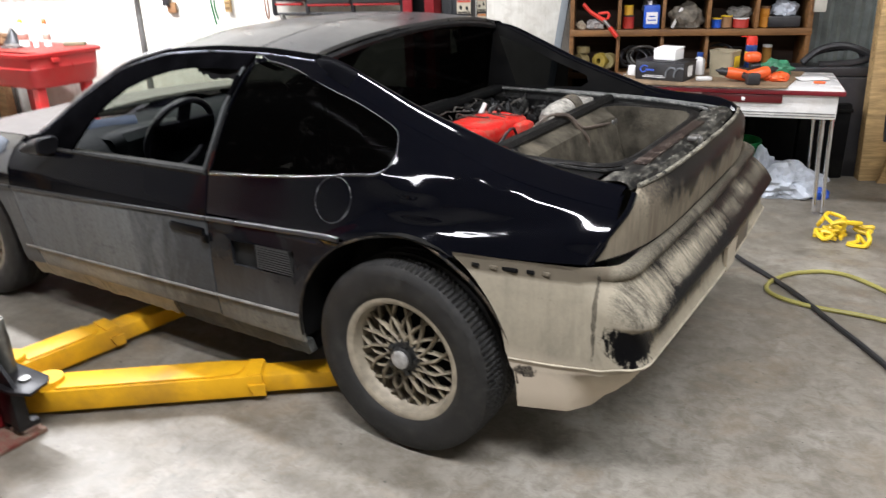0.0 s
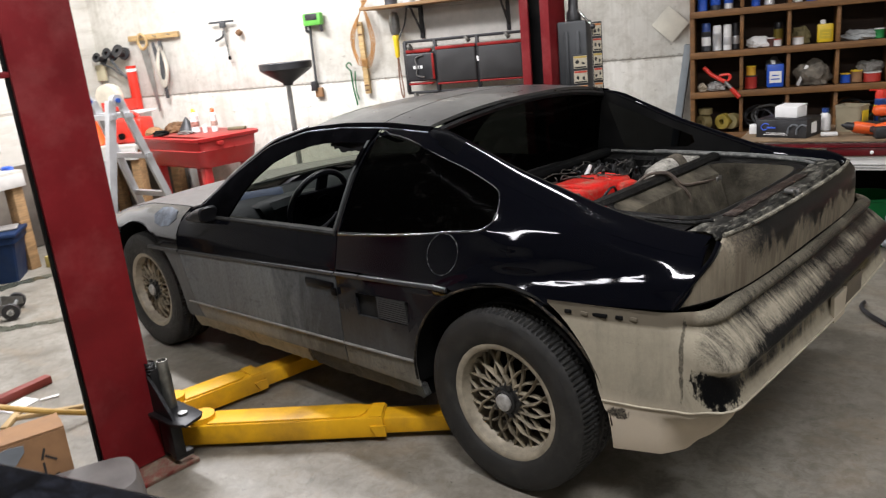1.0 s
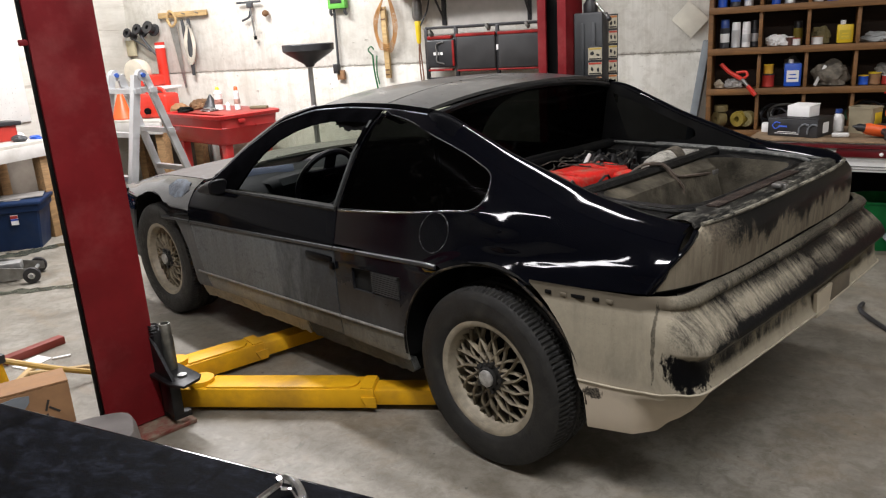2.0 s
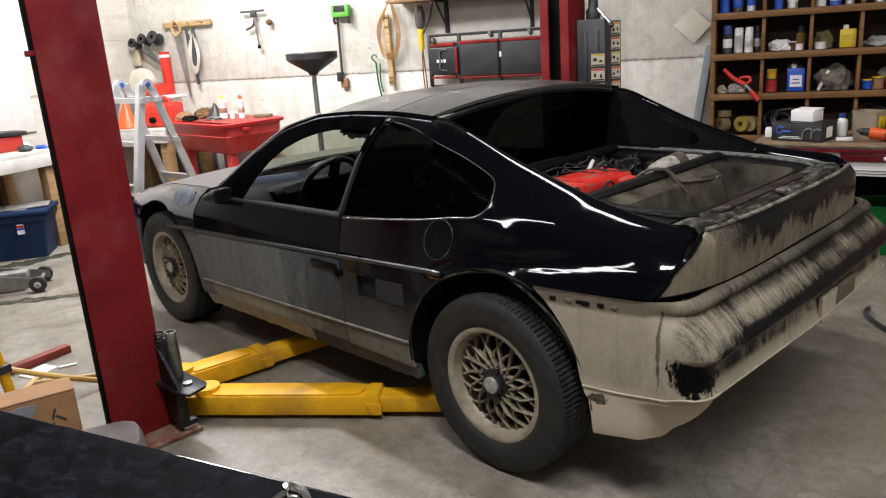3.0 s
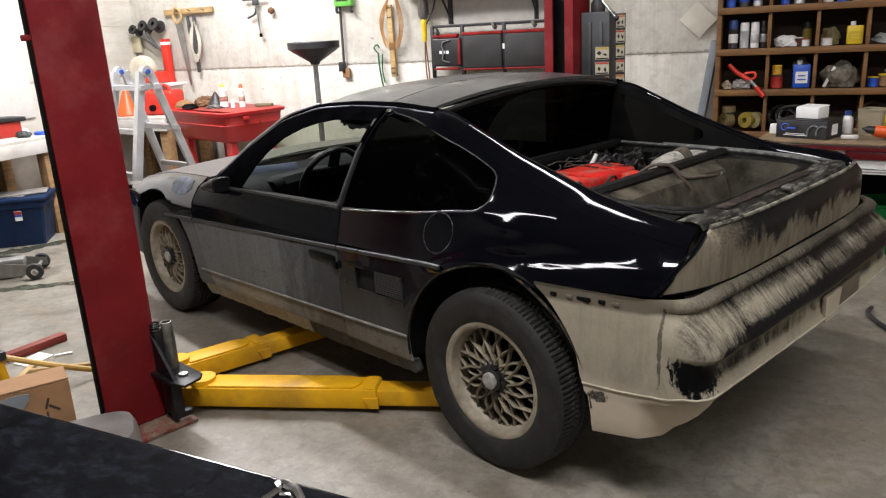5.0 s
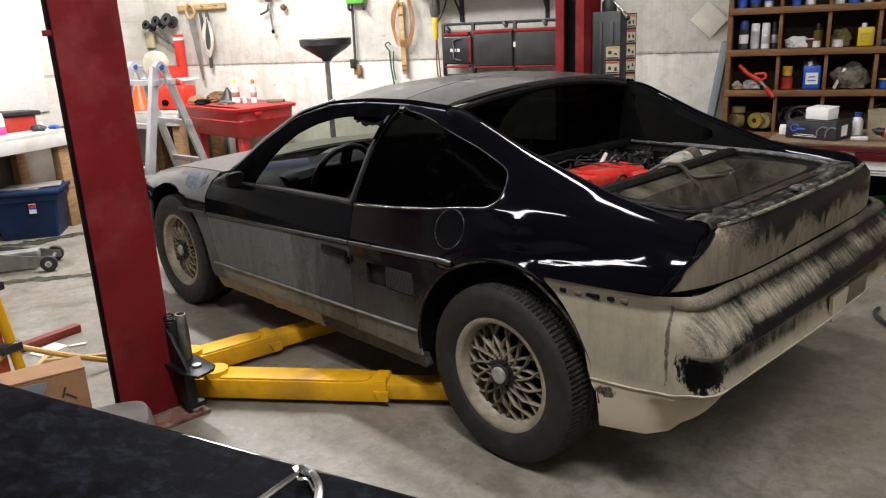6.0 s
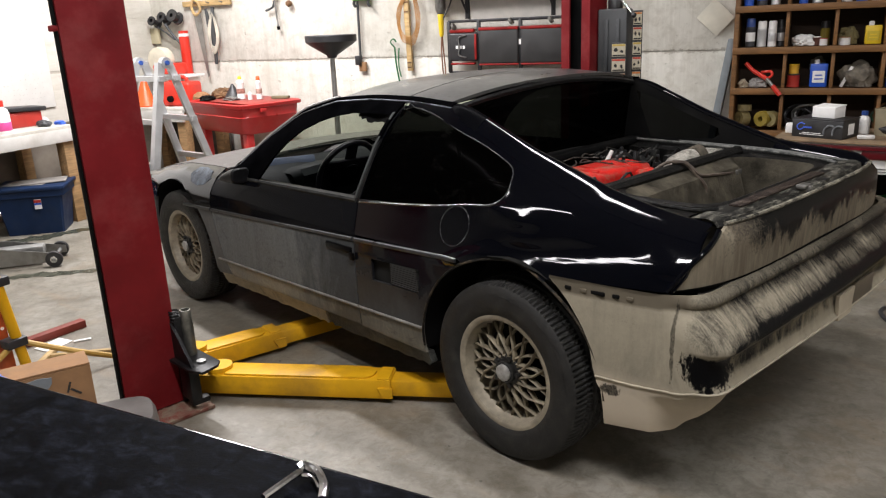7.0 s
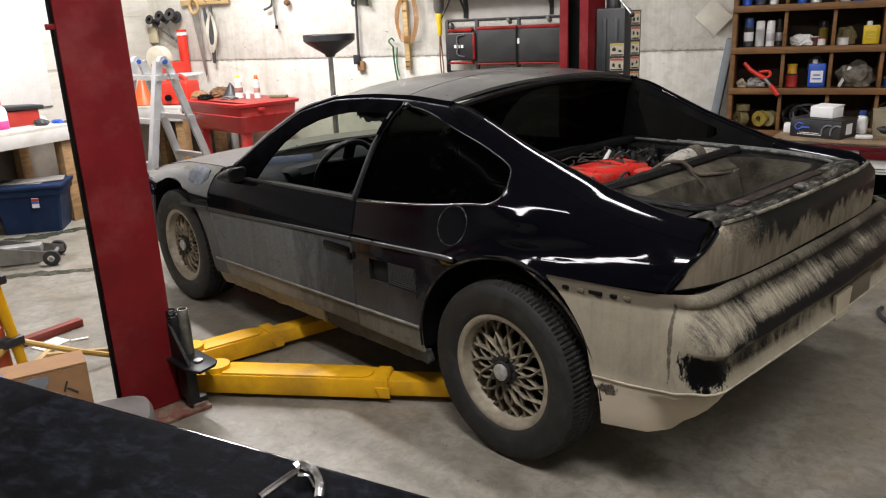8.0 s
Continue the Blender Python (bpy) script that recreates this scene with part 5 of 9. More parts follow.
def wheel_mesh(car):
    """One wheel, its axle along x and its outer face to -x; returns the empty that carries its parts."""
    axle = Matrix.Rotation(radians(-90), 4, "Y")
    w = new("wheel")
    w.parent = car
    seg = 336
    prof = [(0.196, 0.08), (0.205, 0.094), (0.225, 0.105), (0.25, 0.109), (0.275, 0.108), (0.298, 0.104), (0.309, 0.095), (0.3145, 0.084), (0.316, 0.064), (0.317, 0.05), (0.309, 0.046), (0.309, 0.04),
            (0.3185, 0.036), (0.319, 0.02), (0.31, 0.016), (0.31, 0.010), (0.3195, 0.006)]
    prof = prof + [(r, -x) for r, x in reversed(prof)]
    rows = []
    for j, (r, x) in enumerate(prof):
        row = []
        for i in range(seg):
            a = 2 * math.pi * i / seg
            rr = r
            if abs(x) > 0.055 and 0.311 < r and i % 3 == 0:
                rr -= 0.009
            if 0.01 < abs(x) < 0.05 and r > 0.315 and (i + int(abs(x) * 100)) % 3 == 0:
                rr -= 0.0095
            row.append(axle @ Vector((rr * math.cos(a), rr * math.sin(a), x)))
        rows.append(row)
    bm = B()
    loft(bm, rows, close_u=True, close_v=True)
    tyre = part("tyre", bm, TYRE, w, "worn dusty black tyre", angle=30)
    bm = B()
    for rr in (0.262, 0.236):
        lathe(bm, [(rr - 0.002, 0.1025), (rr, 0.1055), (rr + 0.002, 0.1025)], 72, axle)
    part("sidewall_rib", bm, TYRE, tyre)
    rng = random.Random(11)
    bm = B()
    for k in range(46):
        a = radians(4.2 * (k % 23) + (200 if k < 23 else 20))
        if rng.random() < 0.15:
            continue
        h = 0.011 if k % 3 else 0.007
        box(bm, (0, 0, 0), (0.0035 + 0.005 * rng.random(), h, 0.002), axle @ Matrix.Rotation(a, 4, "Z") @ Matrix.Translation((0, 0.277, 0.1078)) @ Matrix.Rotation(0.05, 4, "X"))
    tagged(part("sidewall_lettering_bars", bm, TYRE, tyre), kind="stuff")
    bm = B()
    lathe(bm, [(0.2, 0.072), (0.209, 0.086), (0.208, 0.0935), (0.202, 0.095), (0.190, 0.0935), (0.184, 0.088), (0.181, 0.07), (0.176, 0.055), (0.170, 0.04), (0.166, 0.0), (0.164, -0.08)], 64, axle)
    rim = part("rim", bm, RIM, w, "tan dust-covered alloy rim")
    bm = B()
    rng = random.Random(5)
    n = 15
    for k in range(n):
        for tw in (-1, 1):
            a0 = 2 * math.pi * (k + (0.25 if tw > 0 else -0.25)) / n
            a1 = a0 + tw * radians(37)
            p0 = Vector((0.05 * math.cos(a0), 0.05 * math.sin(a0), 0.066))
            pm_a = a0 + tw * radians(13)
            p1 = Vector((0.176 * math.cos(a1), 0.176 * math.sin(a1), 0.05))
            pm = Vector((0.115 * math.cos(a0 + tw * radians(24)), 0.115 * math.sin(a0 + tw * radians(24)), 0.069 if tw > 0 else 0.064))
            rows = []
            for p, wd in ((p0, 0.0075), (pm, 0.005), (p1, 0.0065)):
                d = (p1 - p0).normalized()
                sd = Vector((0, 0, 1)).cross(d).normalized()
                rows.append([axle @ (p + sd * wd * 0.9), axle @ (p + Vector((0, 0, 0.006))), axle @ (p - sd * wd * 0.9), axle @ (p - sd * wd * 0.7 - Vector((0, 0, 0.014))), axle @ (p + sd * wd * 0.7 - Vector((0, 0, 0.014)))])
            loft(bm, rows, close_u=True, cap=True)
    part("lace_spokes", bm, SPOKE, rim, "crossed lace spokes, dark with grime")
    bm = B()
    lathe(bm, [(0.062, 0.03), (0.062, 0.062), (0.05, 0.072), (0.036, 0.074)], 30, axle)
    lathe(bm, [(0.04, 0.03), (0.04, 0.085), (0.033, 0.09)], 24, axle)
    for k in range(5):
        a = 2 * math.pi * k / 5
        rod(bm, axle @ Vector((0.05 * math.cos(a), 0.05 * math.sin(a), 0.06)), axle @ Vector((0.05 * math.cos(a), 0.05 * math.sin(a), 0.083)), 0.009, seg=6)
    part("hub", bm, plain("grimy_hub", (0.016, 0.016, 0.015), 0.5, 0.2, vary=0.6), rim)
    bm = B()
    lathe(bm, [(0.030, 0.088), (0.0295, 0.096), (0.024, 0.099), (0.012, 0.0985), (0.0005, 0.1)], 24, axle)
    part("centre_cap", bm, plain("centre_cap_grey", (0.36, 0.35, 0.33), 0.4, 0.3, vary=0.4, scale=60), rim, "round grey centre cap")
    bm = B()
    lathe(bm, [(0.165, -0.05), (0.14, 0.01), (0.12, 0.012), (0.07, 0.02), (0.0005, 0.02)], 40, axle)
    part("brake_disc", bm, DARK, w, "rusty dark brake disc")
    return w


def car_underside(car):
    bm = B()
    box(bm, (0, 1.45, 0.24), (1.54, 1.9, 0.06), bevel=0.02)
    box(bm, (0, 2.55, 0.3), (0.95, 1.2, 0.1))
    part("floor_pan", bm, DARK, car)
    for y, r in ((0.003, 0.405), (2.373, 0.38)):
        for s in (-1, 1):
            bm = B()
            pts = arc(y, 0.312, r, -4, 184, 20)
            loft(bm, [[(s * (side_half(a, min(b, 0.6)) - 0.012), a, b) for a, b in pts], [(s * 0.60, a, b) for a, b in pts], [(s * 0.6, y, 0.3) for a, b in pts]])
            part("wheel_housing", bm, DARK, car)
    # driveshaft, arm and strut at the rear
    for s in (-1, 1):
        bm = B()
        rod(bm, (s * 0.2, 0, 0.31), (s * 0.66, 0, 0.31), 0.03)
        rod(bm, (s * 0.3, 0.25, 0.22), (s * 0.66, 0.02, 0.22), 0.022)
        rod(bm, (s * 0.62, 0.0, 0.25), (s * 0.58, 0.0, 0.75), 0.05)
        part("suspension", bm, DARK, car)
    bm = B()
    box(bm, (0, -0.35, 0.40), (0.9, 0.35, 0.18), bevel=0.05)
    part("exhaust_muffler", bm, STEEL, car)
    # rubber flap hanging by the rear arch
    bm = B()
    box(bm, (-0.74, 0.43, 0.3), (0.12, 0.012, 0.2), bevel=0.004)
    part("splash_flap", bm, DARK, car)


def car_inside(car):
    dash = plain("dusty_dash_vinyl", (0.003, 0.004, 0.004), 0.6, vary=0.3, dirt=((0.012, 0.015, 0.014), 0.5), spec=0.04)
    cloth = plain("black_seat_cloth", (0.004, 0.004, 0.005), 0.85, vary=0.4, spec=0.03)
    bm = B()
    loft(bm, [[(-0.68, y, z), (-0.4, y, z + 0.02), (0, y, z + 0.012), (0.4, y, z + 0.01), (0.68, y, z)] for y, z in ((1.66, 0.42), (1.64, 0.6), (1.67, 0.68), (1.75, 0.735), (1.87, 0.752), (2.0, 0.755))])
    part("dashboard", bm, dash, car, "dusty dashboard")
    bm = B()
    loft(bm, [[(-0.54, y + 0.04, z - 0.03), (-0.51, y, z - 0.006), (-0.34, y, z + 0.006), (-0.17, y, z - 0.006), (-0.14, y + 0.04, z - 0.03)] for y, z in ((1.64, 0.62), (1.62, 0.745), (1.65, 0.775), (1.74, 0.775), (1.82, 0.74))])
    part("gauge_hood", bm, dash, car, "dark grey instrument hood")
    # added slab in blue-grey, standing in for a reflection on the dash
    bm = B()
    box(bm, (0, 0, 0), (0.25, 0.012, 0.045), Matrix.Translation((-0.42, 1.87, 0.778)) @ Matrix.Rotation(radians(-24), 4, "Z") @ Matrix.Rotation(radians(-35), 4, "X"), 0.005)
    part("dash_reflection", bm, plain("blue_grey_reflection", (0.02, 0.03, 0.05), 0.5, vary=0.3, spec=0.2), car, "blue-grey reflection on the dashboard, added as a thin panel")
    # steering wheel
    m = Matrix.Translation((-0.335, 1.5, 0.742)) @ Matrix.Rotation(radians(-66), 4, "X")
    bm = B()
    ring = [m @ Vector((0.168 * math.cos(a), 0.168 * math.sin(a), 0)) for a in (2 * math.pi * i / 24 for i in range(25))]
    tube(bm, ring, 0.0145, 8, 2)
    part("steering_wheel_rim", bm, plain("wheel_leather", (0.006, 0.006, 0.008), 0.4, vary=0.3, spec=0.2), car, "dark steering wheel rim")
    bm = B()
    box(bm, (0, -0.01, -0.012), (0.31, 0.15, 0.02), m, 0.008)
    box(bm, (0, -0.08, 0), (0.06, 0.16, 0.02), m, 0.008)
    lathe(bm, [(0.06, -0.03), (0.06, 0.015), (0.045, 0.028), (0.001, 0.03)], 20, m)
    rod(bm, (-0.335, 1.51, 0.735), (-0.335, 1.7, 0.66), 0.03)
    part("steering_wheel_spokes", bm, cloth, car)
    for x in (-0.37, 0.37):
        bm = B()
        loft(bm, [[(x + a * w, y, z) for a in (-1, -0.8, -0.4, 0, 0.4, 0.8, 1)] for y, z, w in ((1.15, 0.36, 0.24), (1.12, 0.45, 0.25), (0.85, 0.40, 0.25), (0.72, 0.42, 0.25), (0.66, 0.62, 0.24), (0.58, 0.82, 0.23), (0.56, 0.9, 0.2), (0.54, 0.93, 0.13), (0.55, 1.04, 0.12), (0.52, 1.05, 0.1), (0.5, 0.9, 0.12), (0.55, 0.4, 0.22))])
        part("bucket_seat", bm, cloth, car, "black cloth bucket seat")
    bm = B()
    box(bm, (0, 0.52, 0.65), (1.1, 0.03, 0.5), bevel=0.01)
    box(bm, (0, 1.0, 0.35), (0.26, 0.9, 0.25), bevel=0.04)
    part("rear_bulkhead_trim", bm, cloth, car)
    bm = B()
    loft(bm, [[(x, y, lerp(RIDGE, y)[0] + 0.02 * (1 - (x / 0.56) ** 2) - 0.012) for x in np.linspace(-0.56, 0.56, 9)] for y in np.linspace(0.5, 1.16, 8)])
    part("headliner", bm, plain("sagging_headliner", (0.012, 0.012, 0.012), 0.9), car)
    # torn lining that hangs into the door opening
    bm = B()
    loft(bm, [[(-0.55 + 0.03 * k, 1.06 - 0.02 * k - 0.045 * i, 1.128 - k * (0.014 + 0.008 * math.sin(i * 1.3) + 0.006 * math.cos(i * 2.7))) for k in range(4)] for i in range(7)])
    part("torn_headliner_flap", bm, cloth, car, "torn black headliner edge")
    for s in (-1, 1):
        bm = B()
        box(bm, (s * 0.755, 1.3, 0.5), (0.05, 1.1, 0.52), bevel=0.02)
        part("door_trim", bm, cloth, car)


def engine(car):
    # red intake plenum with raised ribs
    bm = B()
    m = Matrix.Translation((-0.02, 0.2, 0.825)) @ Matrix.Rotation(radians(-4), 4, "Z")
    box(bm, (0, 0, 0), (0.36, 0.2, 0.075), m, 0.025, 3)
    box(bm, (0.12, -0.1, -0.02), (0.12, 0.06, 0.08), m, 0.02)
    box(bm, (-0.19, 0.03, -0.005), (0.07, 0.11, 0.06), m, 0.02)
    ob = part("intake_plenum", bm, RED, car, "bright red ribbed intake plenum")
    for i in range(5):
        bm = B()
        box(bm, (-0.13 + i * 0.065, 0.02 * math.sin(i * 2.1), 0.03 + 0.006 * math.cos(i * 1.7)), (0.026 + 0.012 * (i % 2), 0.15 - 0.04 * (i % 3), 0.02), m @ Matrix.Rotation(0.12 * math.sin(i * 1.3), 4, "Z"), 0.009)
        part("plenum_rib", bm, RED, ob)
    bm = B()
    box(bm, (0, 0.2, 0.62), (0.62, 0.34, 0.3), bevel=0.04)
    for i in range(6):
        rod(bm, (-0.25 + 0.1 * i, 0.06, 0.7), (-0.25 + 0.1 * i, 0.03, 0.78), 0.02)
    box(bm, (0.3, 0.3, 0.78), (0.14, 0.12, 0.14), bevel=0.02)
    box(bm, (0.22, 0.33, 0.85), (0.09, 0.06, 0.06), bevel=0.015)
    part("engine_block", bm, DARK, car, "grimy black engine block")
    rng = random.Random(2)
    for k in range(16):
        bm = B()
        x0, y0 = rng.uniform(-0.35, 0.4), rng.uniform(0.05, 0.4)
        pts = [(x0, y0, 0.78)]
        for _ in range(3):
            pts.append((pts[-1][0] + rng.uniform(-0.1, 0.14), min(0.41, max(0.0, pts[-1][1] + rng.uniform(-0.09, 0.09))), rng.uniform(0.80, 0.885)))
        pts.append((pts[-1][0] + 0.05, pts[-1][1], 0.76))
        tube(bm, pts, rng.choice((0.005, 0.008, 0.012)), 6, 4)
        part("engine_hose", bm, TRIM, car, "black hose over the engine")
    for k in range(7):
        bm = B()
        x, y = 0.1 + 0.055 * k + rng.uniform(-0.02, 0.02), rng.uniform(0.1, 0.34)
        box(bm, (0, 0, 0), (rng.uniform(0.03, 0.07), rng.uniform(0.03, 0.06), rng.uniform(0.03, 0.07)), Matrix.Translation((x, y, 0.835)) @ Matrix.Rotation(rng.uniform(-0.8, 0.8), 4, "Z") @ Matrix.Rotation(rng.uniform(-0.5, 0.5), 4, "X"), 0.008)
        rod(bm, (x, y, 0.84), (x + rng.uniform(-0.03, 0.03), y - 0.02, 0.885), 0.009, 0.007)
        part("engine_bracket", bm, flaky("grimy_bracket", (0.004, 0.004, 0.004), (0.09, 0.088, 0.08), 0.3, 24) if not k else bpy.data.materials["grimy_bracket"], car, "grimy bracket in the engine bay")
    for k in range(8):
        bm = B()
        x0, y0 = rng.uniform(-0.3, 0.35), rng.uniform(0.12, 0.36)
        tube(bm, [(x0 + 0.07 * j, y0 + rng.uniform(-0.05, 0.05), 0.868 + rng.uniform(-0.012, 0.02)) for j in range(4)], 0.0028, 6, 4)
        part("engine_wire", bm, flaky("dusty_wire", (0.01, 0.01, 0.01), (0.2, 0.18, 0.15), 0.4, 30) if not k else bpy.data.materials["dusty_wire"], car, "thin dusty wire")
    # pale canister with a dark round mouth, and the flat box beside it
    a, b = Vector((0.235, 0.03, 0.838)), Vector((0.345, -0.003, 0.862))
    m = Matrix.Translation(a) @ (b - a).to_track_quat("Z", "Y").to_matrix().to_4x4()
    L = (b - a).length
    alloy = flaky("dusty_pale_alloy", (0.06, 0.055, 0.048), (0.42, 0.4, 0.35), 0.6, 9)
    bm = B()
    lathe(bm, [(0.001, -0.05), (0.03, -0.045), (0.044, -0.02), (0.05, 0.03), (0.05, L - 0.05), (0.046, L - 0.045), (0.046, L - 0.02)], 28, m)
    part("air_canister", bm, alloy, car, "dusty pale air canister")
    bm = B()
    lathe(bm, [(0.046, L - 0.03), (0.05, L - 0.028), (0.05, L + 0.012), (0.045, L + 0.014), (0.042, L + 0.004), (0.001, L - 0.002)], 28, m)
    part("canister_mouth", bm, flaky("brown_filter", (0.03, 0.026, 0.02), (0.14, 0.12, 0.09), 0.5, 14), car, "brown round canister mouth")
    bm = B()
    box(bm, (0.45, 0.02, 0.838), (0.2, 0.11, 0.07), bevel=0.025, seg=3)
    part("air_box", bm, alloy, car, "dusty pale air box")
    bm = B()
    rod(bm, (0.06, 0.26, 0.84), (0.10, 0.25, 0.90), 0.01, 0.008)
    part("dipstick_handle", bm, plain("white_plastic", (0.7, 0.7, 0.68), 0.4), car)
    # loose harness hanging into the trunk
    bm = B()
    tube(bm, [(-0.1, -0.04, 0.86), (-0.03, -0.07, 0.9), (0.03, -0.105, 0.9), (0.045, -0.135, 0.885), (0.055, -0.165, 0.855), (0.1, -0.17, 0.845), (0.17, -0.175, 0.838), (0.25, -0.175, 0.828), (0.315, -0.175, 0.822)], 0.0055, 6, 5)
    tube(bm, [(0.0, -0.085, 0.902), (0.035, -0.12, 0.895), (0.05, -0.15, 0.86), (0.065, -0.175, 0.825), (0.08, -0.18, 0.8), (0.07, -0.18, 0.77)], 0.008, 7, 5)
    tube(bm, [(0.075, -0.18, 0.81), (0.10, -0.18, 0.78), (0.075, -0.18, 0.745), (0.10, -0.185, 0.72), (0.096, -0.185, 0.70)], 0.003, 6, 5)
    tube(bm, [(0.085, -0.18, 0.79), (0.115, -0.18, 0.765), (0.11, -0.18, 0.735), (0.16, -0.185, 0.715), (0.23, -0.19, 0.698)], 0.003, 6, 5)
    part("wiring_harness", bm, plain("taped_wiring", (0.06, 0.042, 0.03), 0.7, vary=0.6, scale=40, dirt=((0.2, 0.16, 0.12), 0.5)), car, "loose taped wiring harness over the trunk wall")
    bm = B()
    box(bm, (0.335, -0.175, 0.82), (0.045, 0.022, 0.022), bevel=0.004)
    part("harness_plug", bm, STEEL, car)
    bm = B()
    box(bm, (0.096, -0.19, 0.69), (0.06, 0.035, 0.04), bevel=0.012)
    part("harness_plug", bm, TRIM, car)


def sports_car():
    car = thing("sports_car", pose(CAR_X, 0, 0), "dusty black mid-engined sports coupe with its rear lid removed", "car")
    car_sides(car)
    car_top(car)
    car_back(car)
    rear_cover(car)
    car_underside(car)
    car_inside(car)
    engine(car)
    w = wheel_mesh(car)
    spots = [(-0.745, 0.022, 0.3125, 0), (-0.735, 2.39, 0.3125, 0), (0.745, 0.022, 0.3125, 180), (0.735, 2.39, 0.3125, 180)]
    w.matrix_local = pose(*spots[0][:3], 17, 0, 0) @ Matrix.Scale(0.978, 4)
    for i, (x, y, z, rz) in enumerate(spots[1:]):
        copy_thing(w, pose(x, y, z, 0, 0, rz) @ pose(0, 0, 0, 40 + 50 * i))
    return car


sports_car()


# ---- the two-post lift ----
def lift_post(x, y, flip, label, hx, hy):
    """A channel post with base plate and carriage; the channel opens towards +x before it is turned."""
    p = thing("lift_post", pose(x, y, 0, 0, 0, 180 if flip else 0), label, "lift post", "posts of the car lift")
    h = CEIL - 0.02
    bm = B()
    out = [(-hx, -hy), (hx, -hy), (hx, -hy * 0.42), (hx - 0.012, -hy * 0.42), (hx - 0.012, 0.012 - hy), (0.012 - hx, 0.012 - hy)]
    out = out + [(a, -b) for a, b in reversed(out)]
    prism(bm, out, h - 0.02, Matrix.Translation((0, 0, 0.02)), 0.003)
    column = part("column", bm, POST_RED, p)
    bm = B()
    box(bm, (0.012 - hx * 0 + (hx - 0.03) * 0.5 - hx * 0.5, 0, h * 0.5), (hx * 0.9, hy * 1.7, h - 0.1))
    part("channel_liner", bm, DARK, column, "black greasy slide inside the post")
    # added black strip: stands in for the post's shaded narrow side
    bm = B()
    box(bm, (-hx - 0.004, 0.0, h * 0.5 + 0.02), (0.006, hy * 1.2, h - 0.06), bevel=0.002)
    part("edge_shade_strip", bm, DARK, column, "black strip added for the shaded edge of the post")
    bm = B()
    box(bm, (-hx - 0.012, -hy + 0.02, 1.47), (0.03, 0.02, 0.02), bevel=0.004)
    part("cover_bolt", bm, POST_RED, column)
    bm = B()
    box(bm, (0.03, -0.03, 0.008), (0.3, 0.24, 0.016), bevel=0.004)
    part("base_plate", bm, flaky("dusty_red_plate", (0.13, 0.012, 0.01), (0.19, 0.15, 0.11), 0.6, 8), p, "dusty red base plate")
    for a, b in ((-0.1, 0.08), (0.18, 0.08)):
        bm = B()
        rod(bm, (a, b, 0.016), (a, b, 0.045), 0.014, seg=6)
        part("anchor_bolt", bm, STEEL, p)
    # carriage: a block beside the post, a plate over it, a web and the locking tube
    grease = plain("greasy_black_steel", (0.008, 0.008, 0.009), 0.4, 0.2, vary=0.5, dirt=((0.05, 0.045, 0.04), 0.4), spec=0.3)
    bm = B()
    box(bm, (0.117, -0.1, 0.127), (0.045, 0.09, 0.15), bevel=0.008)
    box(bm, (0.135, -0.12, 0.045), (0.075, 0.035, 0.024), bevel=0.006)
    box(bm, (0.13, 0.0, 0.2), (0.05, 0.1, 0.36), bevel=0.008)
    car = part("carriage", bm, grease, p, "greasy black lift carriage")
    bm = B()
    prism(bm, [(0.215, -0.03), (0.09, -0.03), (0.095, -0.2), (0.125, -0.262), (0.2, -0.24), (0.222, -0.21)], 0.012, Matrix.Translation((-0.016, 0.02, 0.2)), 0.003)
    part("top_plate", bm, grease, car)
    bm = B()
    prism(bm, [(-0.02, 0), (0.15, 0), (0.135, 0.02), (0.0, 0.15), (-0.02, 0.15)], 0.012, Matrix.Translation((0.109, -0.025, 0.211)) @ Matrix.Rotation(radians(-90), 4, "Z") @ Matrix.Rotation(radians(90), 4, "X"))
    part("web", bm, grease, car)
    bm = B()
    lathe(bm, [(0.017, 0.19), (0.0165, 0.0), (0.024, 0.0), (0.024, 0.13), (0.022, 0.135), (0.022, 0.185), (0.02, 0.19), (0.017, 0.19)], 24, Matrix.Translation((0.158, -0.045, 0.211)))
    part("locking_tube", bm, plain("scuffed_tube_steel", (0.22, 0.215, 0.19), 0.35, 0.8, vary=0.5, scale=20, dirt=((0.05, 0.045, 0.035), 0.7)), car, "scuffed open steel tube")
    bm = B()
    for k in range(4):
        lathe(bm, [(0.017, 0.15 + k * 0.012), (0.021, 0.154 + k * 0.012), (0.017, 0.158 + k * 0.012)], 16, Matrix.Translation((0.118, -0.03, 0.211)))
    rod(bm, (0.118, -0.03, 0.211), (0.118, -0.03, 0.395), 0.016, seg=14)
    part("threaded_stud", bm, grease, car)
    bm = B()
    rod(bm, (0.149, -0.15, 0.211), (0.149, -0.15, 0.22), 0.018, seg=16)
    part("pivot_pin_head", bm, STEEL, car)
    return p


